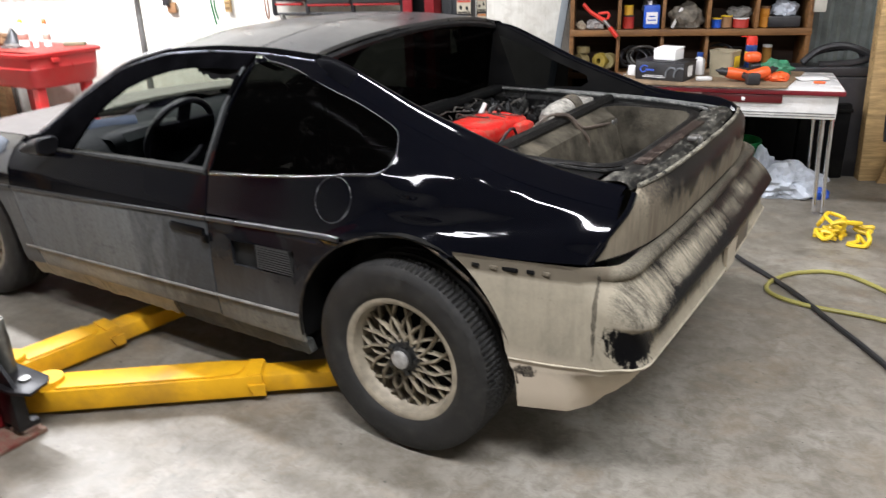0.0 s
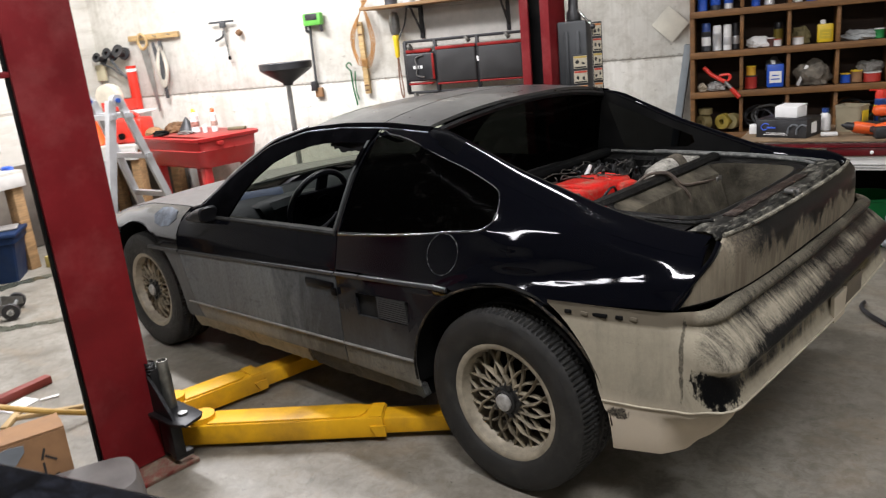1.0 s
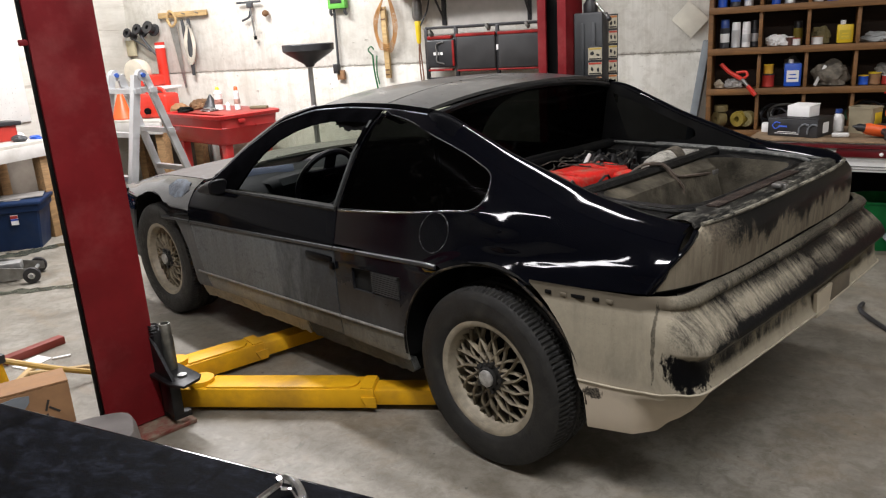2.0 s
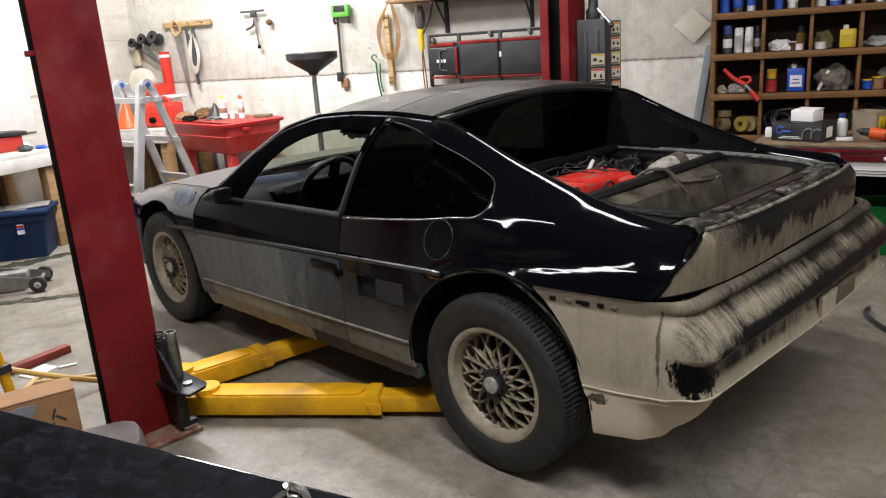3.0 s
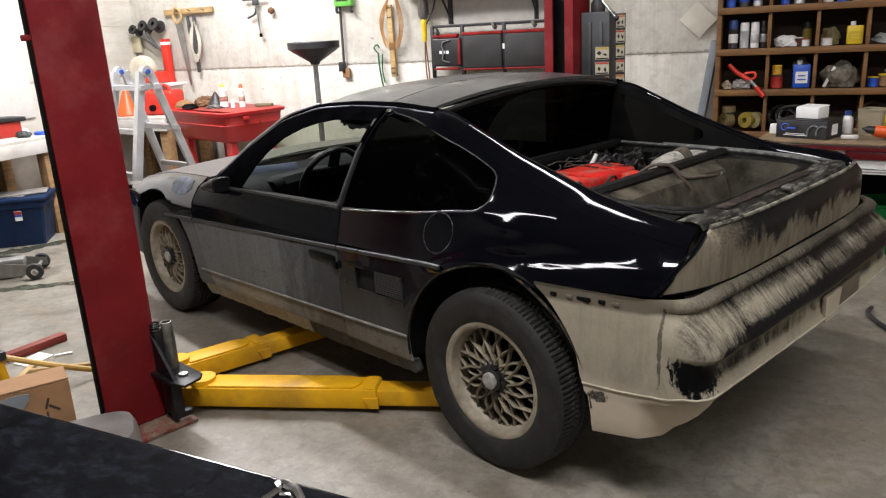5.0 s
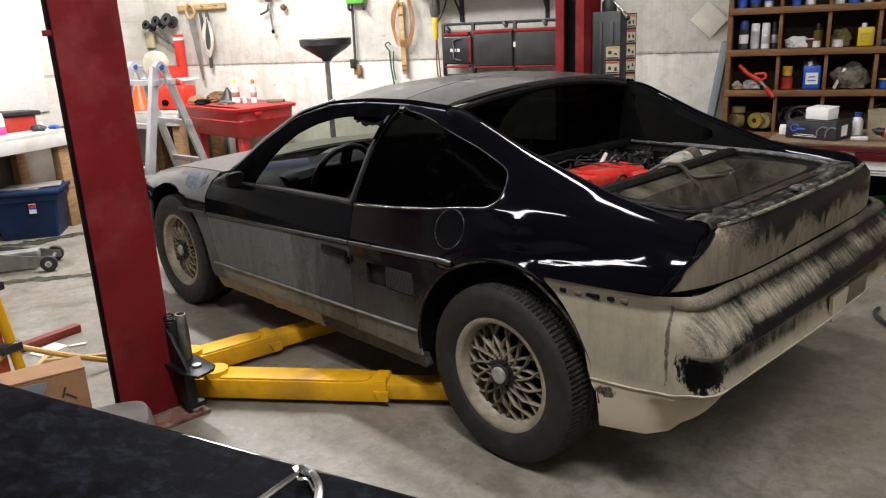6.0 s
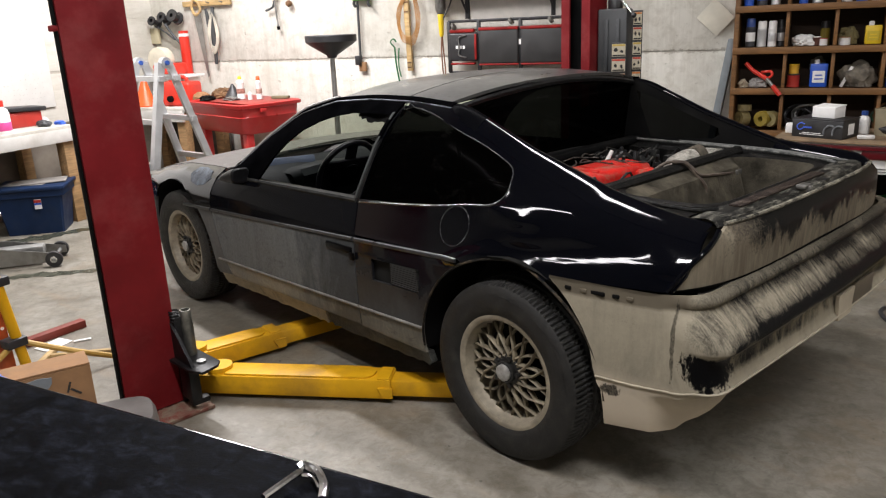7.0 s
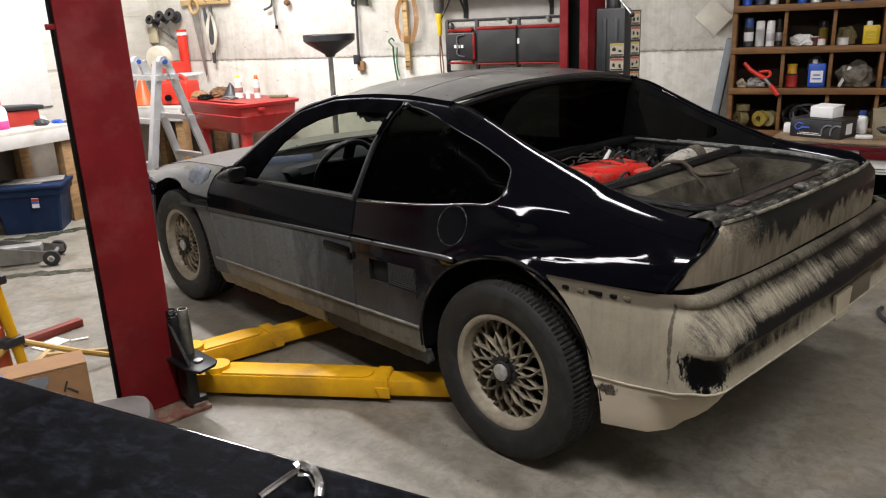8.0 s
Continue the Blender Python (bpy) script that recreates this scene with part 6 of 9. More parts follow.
def lift_arm(post, x, y, z, yaw, reach, inner):
    a = new("lift_arm")
    a.parent = post
    a.matrix_local = post.matrix_world.inverted() @ pose(x, y, z, 0, 0, yaw)
    a["label"] = "yellow two-stage lift arm just above the floor"
    bm = B()
    box(bm, (reach * 0.5 - 0.06, 0, 0.041), (reach + 0.12, 0.12, 0.082), bevel=0.006)
    out = part("outer_tube", bm, YELLOW, a)
    bm = B()
    box(bm, (reach + inner * 0.5 - 0.05, 0, 0.04), (inner + 0.1, 0.095, 0.064), bevel=0.005)
    part("inner_tube", bm, YELLOW, a)
    bm = B()
    rod(bm, (0.05, 0, 0.08), (0.05, 0, 0.104), 0.052, seg=24)
    part("pivot_boss", bm, YELLOW, out)
    # long wear plate with a rounded end
    bm = B()
    prism(bm, [(0.09, -0.052), (reach - 0.16, -0.052)] + arc(reach - 0.12, 0, 0.052, -75, 75, 10) + [(reach - 0.16, 0.052), (0.09, 0.052)], 0.008, Matrix.Translation((0, 0, 0.0815)), 0.002)
    part("top_plate", bm, YELLOW, out)
    bm = B()
    box(bm, (reach - 0.03, 0, 0.084), (0.05, 0.11, 0.007), bevel=0.002)
    part("end_collar", bm, YELLOW, out)
    bm = B()
    prism(bm, [(-0.05, 0.03), (0.008, 0.03), (0.008, -0.012), (-0.03, -0.012)], 0.01, Matrix.Translation((reach, -0.06, 0.02)) @ Matrix.Rotation(radians(90), 4, "X"))
    part("stop_tab", bm, YELLOW, out)
    bm = B()
    rod(bm, (reach + inner - 0.03, 0, 0.072), (reach + inner - 0.03, 0, 0.122), 0.05, seg=20)
    part("lift_pad", bm, DARK, a, "black rubber lift pad")
    return a


near_post = lift_post(-1.4915, 1.25, False, "maroon steel lift post by the dusty sports car", 0.1135, 0.028)
far_post = lift_post(1.60, 1.47, True, "maroon steel lift post beside the far wall", 0.088, 0.11)
lift_arm(near_post, -1.25, 1.25, 0.02, -52, 0.78, 0.5)
lift_arm(near_post, -1.25, 1.485, 0.02, -8, 0.44, 0.5)
lift_arm(far_post, 1.37, 1.36, 0.02, 232, 0.78, 0.5)
lift_arm(far_post, 1.37, 1.60, 0.02, 188, 0.44, 0.5)


# ---- more materials ----
SHELF_WOOD = wood("stained_shelf_wood", (0.2, 0.092, 0.026), 0.6)
BENCH_WOOD = wood("rough_bench_wood", (0.32, 0.19, 0.085), 0.75)
PALE_WOOD = wood("pale_lumber", (0.5, 0.34, 0.15), 0.7)
CARD = plain("brown_cardboard", (0.29, 0.155, 0.07), 0.8, vary=0.25, scale=9, dirt=((0.16, 0.09, 0.045), 0.5))
WHITE = plain("white_enamel", (0.78, 0.77, 0.75), 0.25, vary=0.08, dirt=((0.4, 0.35, 0.28), 0.3))
WHITE_PAPER = plain("white_card", (0.8, 0.79, 0.77), 0.7, vary=0.06)
BLACK_PL = plain("black_plastic", (0.018, 0.018, 0.02), 0.45, vary=0.3, dirt=((0.08, 0.075, 0.07), 0.3))
GREY_PL = plain("grey_tank_plastic", (0.05, 0.053, 0.056), 0.5, vary=0.25)
RED_PL = plain("red_plastic", (0.62, 0.03, 0.015), 0.4, vary=0.15)
WASHER_RED = plain("red_washer_paint", (0.43, 0.02, 0.02), 0.35, vary=0.15, dirt=((0.35, 0.1, 0.07), 0.4))
ORANGE = plain("orange_plastic", (0.75, 0.11, 0.02), 0.4, vary=0.15)
ORANGE_STEEL = plain("orange_steel", (0.5, 0.09, 0.02), 0.45, vary=0.3, dirt=((0.2, 0.05, 0.03), 0.5))
BLUE_PL = plain("navy_tote_plastic", (0.008, 0.022, 0.065), 0.5, vary=0.25, dirt=((0.04, 0.05, 0.06), 0.3), spec=0.2)
BLUE = plain("blue_tin", (0.02, 0.09, 0.5), 0.35, vary=0.15)
YELLOW_PL = plain("yellow_plastic", (0.75, 0.52, 0.02), 0.4, vary=0.15)
GREEN_PL = plain("green_plastic", (0.015, 0.22, 0.05), 0.5, vary=0.25)
LIME = plain("green_charger", (0.12, 0.42, 0.06), 0.5, vary=0.2)
BAG = plain("thin_bag_plastic", (0.5, 0.54, 0.6), 0.3, vary=0.3, scale=12, relief=0.5)
CLOTH = plain("grey_rag", (0.2, 0.19, 0.17), 0.9, vary=0.5, scale=14)
TAN = plain("tan_clear_tub", (0.3, 0.26, 0.175), 0.35, vary=0.2)
BROWN = plain("brown_leather", (0.15, 0.075, 0.03), 0.7, vary=0.4)
SHEET = plain("galvanised_sheet", (0.25, 0.28, 0.27), 0.5, 0.5, vary=0.3, dirt=((0.12, 0.12, 0.11), 0.5))
SEAT_RED = plain("red_vinyl", (0.45, 0.02, 0.03), 0.45, vary=0.2)
LID_BLACK = lid_mat()


def can(bm, r, h, m=None, shoulder=0.2):
    """A tin or spray can with rolled rims and a domed shoulder."""
    lathe(bm, [(0.001, 0), (r * 0.95, 0), (r, 0.003), (r, 0.006), (r * 0.97, 0.01), (r * 0.97, h * (1 - shoulder)), (r, h * (1 - shoulder) + 0.003), (r * 0.9, h * (1 - shoulder * 0.6)),
               (r * 0.55, h * 0.97), (r * 0.5, h), (0.001, h)], 20, m)
    return bm


def spray_can(x, y, z, body, cap, h=0.17, r=0.028, label="spray can", band=None):
    t = thing("spray_can", in_room(x, y, z, random.Random(int(x * 977)).uniform(0, 90)), label, "spray can", "cans on the pigeonhole shelf")
    part("can_body", can(B(), r, h * 0.82), body, t)
    bm = B()
    lathe(bm, [(r * 0.93, h * 0.68), (r * 0.93, h * 0.94), (r * 0.8, h), (0.001, h)], 18)
    part("cap", bm, cap, t)
    if band:
        bm = B()
        lathe(bm, [(r * 0.985, h * 0.2), (r * 1.0, h * 0.21), (r * 1.0, h * 0.5), (r * 0.985, h * 0.51)], 20)
        part("can_label", bm, band, t)
    return t


def tin(x, y, z, r, h, body, lid, label, category="tin can"):
    t = thing("paint_tin", in_room(x, y, z), label, category, "cans on the pigeonhole shelf")
    bm = B()
    lathe(bm, [(0.001, 0), (r, 0), (r * 1.02, 0.004), (r, 0.008), (r, h * 0.9), (r * 1.03, h * 0.93)], 22)
    part("tin_body", bm, body, t)
    bm = B()
    lathe(bm, [(r * 1.04, h * 0.9), (r * 1.05, h), (r * 0.9, h), (r * 0.86, h * 0.97), (0.001, h * 0.97)], 22)
    part("lid", bm, lid, t)
    return t


def flat_can(x, y, z, w, d, h, body, label, band=WHITE_PAPER, rz=0):
    """A square solvent can with a screw spout and a paper label."""
    t = thing("solvent_can", in_room(x, y, z, rz), label, "solvent can", "cans on the pigeonhole shelf")
    bm = B()
    box(bm, (0, 0, h / 2), (w, d, h), bevel=0.008)
    part("can_body", bm, body, t)
    bm = B()
    lathe(bm, [(0.016, h - 0.002), (0.016, h + 0.022), (0.012, h + 0.026), (0.001, h + 0.026)], 14, Matrix.Translation((-w * 0.15, 0, 0)))
    part("screw_cap", bm, WHITE, t)
    bm = B()
    box(bm, (0, -d / 2 - 0.001, h * 0.45), (w * 0.7, 0.003, h * 0.5))
    part("can_label", bm, band, t)
    for k in range(2):
        bm = B()
        box(bm, (0, -d / 2 - 0.003, h * (0.36 + 0.16 * k)), (w * (0.5 - 0.12 * k), 0.002, h * 0.05))
        part("label_bar", bm, body, t)
    return t


def heap(name, x, y, z, sx, sy, sz, material, label, category, seed=1, rough=0.35, rz=0):
    """A crumpled soft thing: bag, rag, tangle."""
    bm = B()
    bmesh.ops.create_icosphere(bm, subdivisions=4, radius=1)
    for v in bm.verts:
        n = noise.fractal(v.co * 1.6 + Vector((seed * 7.1, 0, 0)), 0.9, 2.2, 4)
        r = noise.multi_fractal(v.co * 3.1 + Vector((0, seed * 3.3, 0)), 1.0, 2.0, 3)
        v.co *= 1 + rough * n + rough * 0.25 * (r - 1)
        v.co = Vector((v.co.x * sx, v.co.y * sy, max(0.0, (v.co.z + 0.55) / 1.55) * sz))
    return whole(name, bm, material, in_room(x, y, z, rz), label, category, angle=24)


# ---- back wall, right of the far post: shelf and table ----
def shelf_unit():
    s = thing("pigeonhole_shelf", ROOM, "brown stained wooden pigeonhole shelf full of cans", "shelf")
    x0, x1, y0, y1, top = 0.05, 1.545, 2.72, 3.0, 1.98
    for x in (x0, x1):
        bm = B()
        box(bm, (x, (y0 + y1) / 2, top / 2), (0.03, y1 - y0, top), bevel=0.003)
        part("side_panel", bm, SHELF_WOOD, s)
    # back board coloured far darker than the other boards
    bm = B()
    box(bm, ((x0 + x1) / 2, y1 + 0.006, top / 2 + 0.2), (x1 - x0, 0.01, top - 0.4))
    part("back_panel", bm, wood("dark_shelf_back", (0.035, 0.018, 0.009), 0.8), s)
    zs = (0.62, 0.90, 1.165, 1.43, 1.70, 1.965)
    for z in zs:
        bm = B()
        box(bm, ((x0 + x1) / 2, (y0 + y1) / 2, z), (x1 - x0 - 0.034, y1 - y0 - 0.012, 0.02))
        box(bm, ((x0 + x1) / 2, y0 - 0.004, z), (x1 - x0 + 0.03, 0.018, 0.043), bevel=0.003)
        part("shelf_board", bm, SHELF_WOOD, s)
    for lo, hi in zip(zs[:-1], zs[1:]):
        for x in (0.36, 0.645, 0.93, 1.225):
            bm = B()
            box(bm, (x, (y0 + y1) / 2, (lo + hi) / 2), (0.022, y1 - y0 - 0.02, hi - lo - 0.043), bevel=0.002)
            part("divider", bm, SHELF_WOOD, s)


shelf_unit()
BLUE_CAP, DARKTIN = plain("dark_blue_cap", (0.02, 0.06, 0.25), 0.4), plain("dark_tin", (0.05, 0.05, 0.055), 0.4, 0.3, vary=0.4)
SILVER, RED_TIN = plain("silver_tin", (0.6, 0.6, 0.6), 0.35, 0.5, vary=0.15), plain("red_tin", (0.4, 0.03, 0.02), 0.4, vary=0.2)
# row of spray cans
R1, R2, R3 = 1.187, 0.922, 0.655
spray_can(0.135, 2.79, R1, DARKTIN, BLUE_CAP, 0.185, 0.03, "dark spray can with a blue cap on the wooden shelf", WHITE_PAPER)
spray_can(0.205, 2.8, R1, SILVER, WHITE, 0.165, 0.03, "white spray can on the wooden shelf")
spray_can(0.27, 2.8, R1, WHITE, WHITE, 0.165, 0.028, "white spray can on the wooden shelf", SILVER)
spray_can(0.32, 2.84, R1, DARKTIN, BLACK_PL, 0.17, 0.026, "black spray can on the wooden shelf", SILVER)
heap("plastic_bag", 0.46, 2.84, R1, 0.07, 0.05, 0.07, WHITE_PAPER, "crumpled white plastic bag on the shelf", "bag", 3)
tin(0.54, 2.82, R1, 0.024, 0.055, plain("brown_jar", (0.1, 0.04, 0.03), 0.3), WHITE, "small brown jar with a white lid", "jar")
tin(0.58, 2.79, R1, 0.024, 0.045, WHITE, RED_TIN, "small white tub with a red lid", "jar")
spray_can(0.585, 2.88, R1, plain("olive_can", (0.2, 0.15, 0.02), 0.4), BLACK_PL, 0.15, 0.03, "olive and black spray can on the shelf")
heap("coiled_strap", 0.72, 2.86, R1, 0.055, 0.05, 0.11, plain("olive_strap", (0.17, 0.14, 0.06), 0.8, vary=0.5), "olive coil of strap on the shelf", "strap", 5)
tin(0.70, 2.79, R1, 0.035, 0.05, WHITE, CARD, "white tub with a brown lid on the shelf", "tub")
flat_can(0.86, 2.81, R1, 0.095, 0.05, 0.115, YELLOW_PL, "yellow square solvent can on the shelf", plain("yellow_label", (0.6, 0.45, 0.03), 0.5))
heap("work_gloves", 1.06, 2.84, R1, 0.1, 0.06, 0.06, plain("grey_gloves", (0.35, 0.36, 0.35), 0.8, vary=0.5), "grey work gloves in the shelf", "gloves", 8)
tin(1.17, 2.82, R1, 0.03, 0.06, GREEN_PL, WHITE, "green tub with a white lid", "tub")
flat_can(1.33, 2.83, R1, 0.12, 0.07, 0.12, RED_TIN, "red square can on the shelf", WHITE_PAPER)
tin(1.46, 2.83, R1, 0.03, 0.12, BROWN, YELLOW_PL, "brown bottle with a yellow lid", "bottle")
# second row
tin(0.42, 2.8, R2, 0.038, 0.085, RED_TIN, DARKTIN, "red tin on the shelf")
tin(0.42, 2.8, R2 + 0.087, 0.03, 0.06, plain("mustard_tin", (0.6, 0.33, 0.03), 0.4, vary=0.2), YELLOW_PL, "mustard yellow tin stacked on a red tin")
flat_can(0.57, 2.79, R2, 0.105, 0.06, 0.15, BLUE, "blue and white solvent can on the shelf")
heap("rag", 0.56, 2.9, R2 + 0.1, 0.05, 0.03, 0.09, CLOTH, "dark rag stuffed behind a can", "rag", 11)
heap("rag", 0.2, 2.82, R2, 0.06, 0.05, 0.06, plain("pale_rag", (0.4, 0.38, 0.36), 0.9, vary=0.4), "pale crumpled rag on the shelf", "rag", 12)
heap("rag", 0.11, 2.79, R2, 0.03, 0.03, 0.05, plain("cream_rag", (0.45, 0.38, 0.28), 0.9), "cream ball of rag on the shelf", "rag", 13)


def clamp_tool():
    t = thing("strap_wrench", in_room(0.2, 2.78, R2 + 0.05), "red-handled clamp hanging over the shelf edge", "clamp")
    bm = B()
    tube(bm, [(-0.08, 0, 0.11), (-0.03, -0.01, 0.06), (0.02, -0.02, 0.03), (0.06, -0.05, 0.01)], 0.014, 8)
    part("jaw", bm, RED_PL, t)
    bm = B()
    tube(bm, [(0.02, -0.02, 0.05), (0.08, -0.03, 0.055), (0.09, -0.05, 0.03), (0.06, -0.06, 0.01)], 0.009, 8)
    part("trigger", bm, RED_PL, t)
    bm = B()
    rod(bm, (0.06, -0.06, 0.01), (0.10, -0.075, -0.035), 0.012)
    part("collar", bm, STEEL, t)
    bm = B()
    tube(bm, [(0.10, -0.075, -0.035), (0.125, -0.085, -0.065), (0.15, -0.09, -0.095)], 0.015, 8)
    part("grip", bm, RED_PL, t)


clamp_tool()
bm = B()
box(bm, (0, 0, 0.07), (0.02, 0.008, 0.14), bevel=0.003)
whole("paint_stick", bm, WHITE, in_room(0.705, 2.79, R2) @ pose(0, 0, 0, 0, 24, 0), "white paint stirring stick leaning in the shelf", "stick")
heap("tool_tangle", 0.8, 2.84, R2, 0.1, 0.07, 0.15, plain("grey_brown_tangle", (0.16, 0.14, 0.11), 0.8, vary=0.7, scale=20), "grey-brown tangle of parts and bags", "parts", 21)
tin(0.985, 2.79, R2, 0.03, 0.06, BLUE, YELLOW_PL, "blue tub with a yellow lid", "tub")
tin(1.05, 2.81, R2, 0.035, 0.075, CARD, YELLOW_PL, "tan tub with a yellow lid", "tub")
tin(1.14, 2.8, R2, 0.05, 0.06, RED_TIN, WHITE, "shallow red tub with a white lid", "tub")
heap("cap", 1.13, 2.85, R2 + 0.06, 0.07, 0.05, 0.07, CLOTH, "grey cloth cap on a tub", "cap", 24)
tin(1.28, 2.8, R2, 0.03, 0.13, plain("amber_bottle", (0.5, 0.2, 0.02), 0.3), BROWN, "amber bottle in the shelf", "bottle")
heap("plastic_bag", 1.4, 2.84, R2 + 0.07, 0.08, 0.06, 0.1, BAG, "clear bag of parts in the shelf", "bag", 26)
bm = B()
box(bm, (0, 0, 0.035), (0.2, 0.14, 0.07), bevel=0.01)
whole("parts_tray", bm, BLACK_PL, in_room(1.4, 2.84, R2), "black parts tray in the shelf", "tray")
# lowest visible row
for x, c, lab in ((0.12, plain("straw_roll", (0.2, 0.155, 0.06), 0.6, vary=0.5, dirt=((0.05, 0.04, 0.025), 0.7)), "straw-coloured roll of tape on its side"), (0.25, plain("yellow_roll", (0.3, 0.22, 0.03), 0.5, vary=0.5, dirt=((0.06, 0.05, 0.02), 0.7)), "dull yellow roll on the shelf"), (0.305, plain("cream_roll", (0.24, 0.2, 0.08), 0.6, vary=0.5, dirt=((0.06, 0.05, 0.03), 0.7)), "cream roll on the shelf")):
    bm = B()
    lathe(bm, [(0.018, -0.03), (0.05, -0.03), (0.053, -0.02), (0.053, 0.02), (0.05, 0.03), (0.018, 0.03), (0.018, -0.03)], 24, Matrix.Translation((0, 0, 0.053)) @ Matrix.Rotation(radians(40 if x < 0.2 else 62), 4, "Z") @ Matrix.Rotation(radians(90), 4, "Y"))
    whole("tape_roll", bm, c, in_room(x, 2.8, R3), lab, "tape roll", "rolls on the shelf")
    if x == 0.12:
        bm = B()
        lathe(bm, [(0.018, -0.02), (0.045, -0.02), (0.045, 0.02), (0.018, 0.02), (0.018, -0.02)], 24)
        whole("tape_roll", bm, c, in_room(x + 0.01, 2.8, R3 + 0.128), lab, "tape roll", "rolls on the shelf")


def cable_tangle(x, y, z, w, h, mats, label, seed):
    """Loose turns of cable and hose thrown into one pigeonhole."""
    rng = random.Random(seed)
    t = thing("cable_tangle", in_room(x, y, z), label, "cable")
    for k in range(9):
        r, bend = rng.choice((0.004, 0.006, 0.008)), rng.uniform(0, 6.3)
        cx, cz, rx, rz = rng.uniform(-0.3, 0.3) * w, h * rng.uniform(0.3, 0.5), w * rng.uniform(0.25, 0.5), h * rng.uniform(0.25, 0.45)
        bm = B()
        tube(bm, [(cx + rx * math.cos(bend + 0.75 * j), rng.uniform(-0.05, 0.05), max(r + 0.001, cz + rz * math.sin(bend + 0.75 * j))) for j in range(10)], r, 7, 4)
        part("cable_loop", bm, mats[k % len(mats)], t)


cable_tangle(0.51, 2.86, R3, 0.2, 0.16, (BLACK_PL, DARKTIN, BLACK_PL, plain("grey_hose", (0.2, 0.2, 0.19), 0.5, vary=0.4)), "dark tangle of cable and hose on the shelf", 31)
cable_tangle(1.08, 2.87, R3, 0.24, 0.17, (BLACK_PL, plain("dark_green_cord", (0.03, 0.1, 0.05), 0.5, vary=0.6), BROWN), "dark tangle of cord with green loops on the shelf", 33)
tin(1.33, 2.84, R3, 0.03, 0.15, plain("ochre_bottle", (0.3, 0.15, 0.03), 0.4), WHITE, "ochre bottle on the shelf", "bottle")
# upper row, its lower halves in view
rng = random.Random(9)
for k in range(17):
    x = 0.11 + k * 0.083
    if min(abs(x - d) for d in (0.36, 0.645, 0.93, 1.225)) < 0.04:
        continue
    body = rng.choice((SILVER, WHITE, DARKTIN, BLUE, WHITE, plain("pale_can", (0.5, 0.55, 0.55), 0.35, 0.2)))
    spray_can(x, 2.79 + rng.uniform(0, 0.03), 1.452, body, rng.choice((WHITE, BLACK_PL, BLUE_CAP, RED_PL)), rng.uniform(0.13, 0.2), rng.uniform(0.026, 0.033), "spray can standing in the upper shelf row", rng.choice((None, WHITE_PAPER, BLUE)))

TABLE = in_room(0.98, 2.12, 0, -9)


def enamel_table():
    t = thing("enamel_table", TABLE, "old white enamel kitchen table with red trim and chrome legs", "table")
    w, d, h = 1.2, 0.62, 0.70
    bm = B()
    box(bm, (0, 0, h - 0.012), (w, d, 0.022), bevel=0.008)
    part("tabletop", bm, WHITE, t)
    bm = B()
    for c, s in (((0, -d / 2, h - 0.022), (w, 0.012, 0.024)), ((w / 2, 0, h - 0.022), (0.012, d, 0.024)), ((-w / 2, 0, h - 0.022), (0.012, d, 0.024))):
        box(bm, c, s, bevel=0.003)
    part("red_edge_trim", bm, plain("red_trim_enamel", (0.16, 0.006, 0.012), 0.4, vary=0.3), t)
    for c, s in (((0, -d / 2 + 0.03, h - 0.10), (w - 0.06, 0.015, 0.13)), ((w / 2 - 0.03, 0, h - 0.10), (0.015, d - 0.06, 0.13)), ((-w / 2 + 0.03, 0, h - 0.10), (0.015, d - 0.06, 0.13)), ((0, d / 2 - 0.03, h - 0.10), (w - 0.06, 0.015, 0.13))):
        bm = B()
        box(bm, c, s, bevel=0.003)
        part("apron", bm, WHITE, t)
    for z in (h - 0.135, h - 0.15):
        bm = B()
        box(bm, (0, -d / 2 + 0.021, z), (w - 0.06, 0.006, 0.005), bevel=0.002)
        part("apron_rib", bm, STEEL, t)
    bm = B()
    box(bm, (0.09, -d / 2 + 0.014, h - 0.06), (0.42, 0.02, 0.046), bevel=0.004)
    dr = part("drawer", bm, plain("dark_red_enamel", (0.1, 0.004, 0.007), 0.35, vary=0.3), t, "dark red drawer front")
    bm = B()
    lathe(bm, [(0.006, 0), (0.006, 0.012), (0.010, 0.014), (0.010, 0.02), (0.001, 0.023)], 14, Matrix.Translation((0.10, -d / 2 + 0.004, h - 0.06)) @ Matrix.Rotation(radians(90), 4, "X"))
    part("drawer_knob", bm, WHITE, dr)
    for sx in (-1, 1):
        for sy in (-1, 1):
            bm = B()
            for off in (-0.022, 0.022):
                tube(bm, [(sx * (w / 2 - 0.06) + off, sy * (d / 2 - 0.055), h - 0.05), (sx * (w / 2 - 0.05) + off, sy * (d / 2 - 0.05), 0.3), (sx * (w / 2 - 0.035) + off, sy * (d / 2 - 0.03), 0.008)], 0.012, 10, 3)
            part("leg", bm, CHROME, t, "chrome double-tube leg")


enamel_table()


def on_table(x, y, z=0.0, rz=0):
    return TABLE @ pose(x, y, 0.70 + z, 0, 0, rz)


bm = B()
prism(bm, [(-0.59, -0.322), (-0.3, -0.328), (0.1, -0.334), (0.22, -0.33), (0.31, -0.318), (0.40, 0.1), (0.44, 0.28), (-0.58, 0.28)], 0.006, Matrix.Translation((0, 0, 0.001)))
whole("cardboard_sheet", bm, plain("grubby_cardboard", (0.235, 0.16, 0.09), 0.85, vary=0.4, scale=12, dirt=((0.08, 0.055, 0.035), 0.6)), on_table(0, 0), "flat brown cardboard sheet on the enamel table", "cardboard")


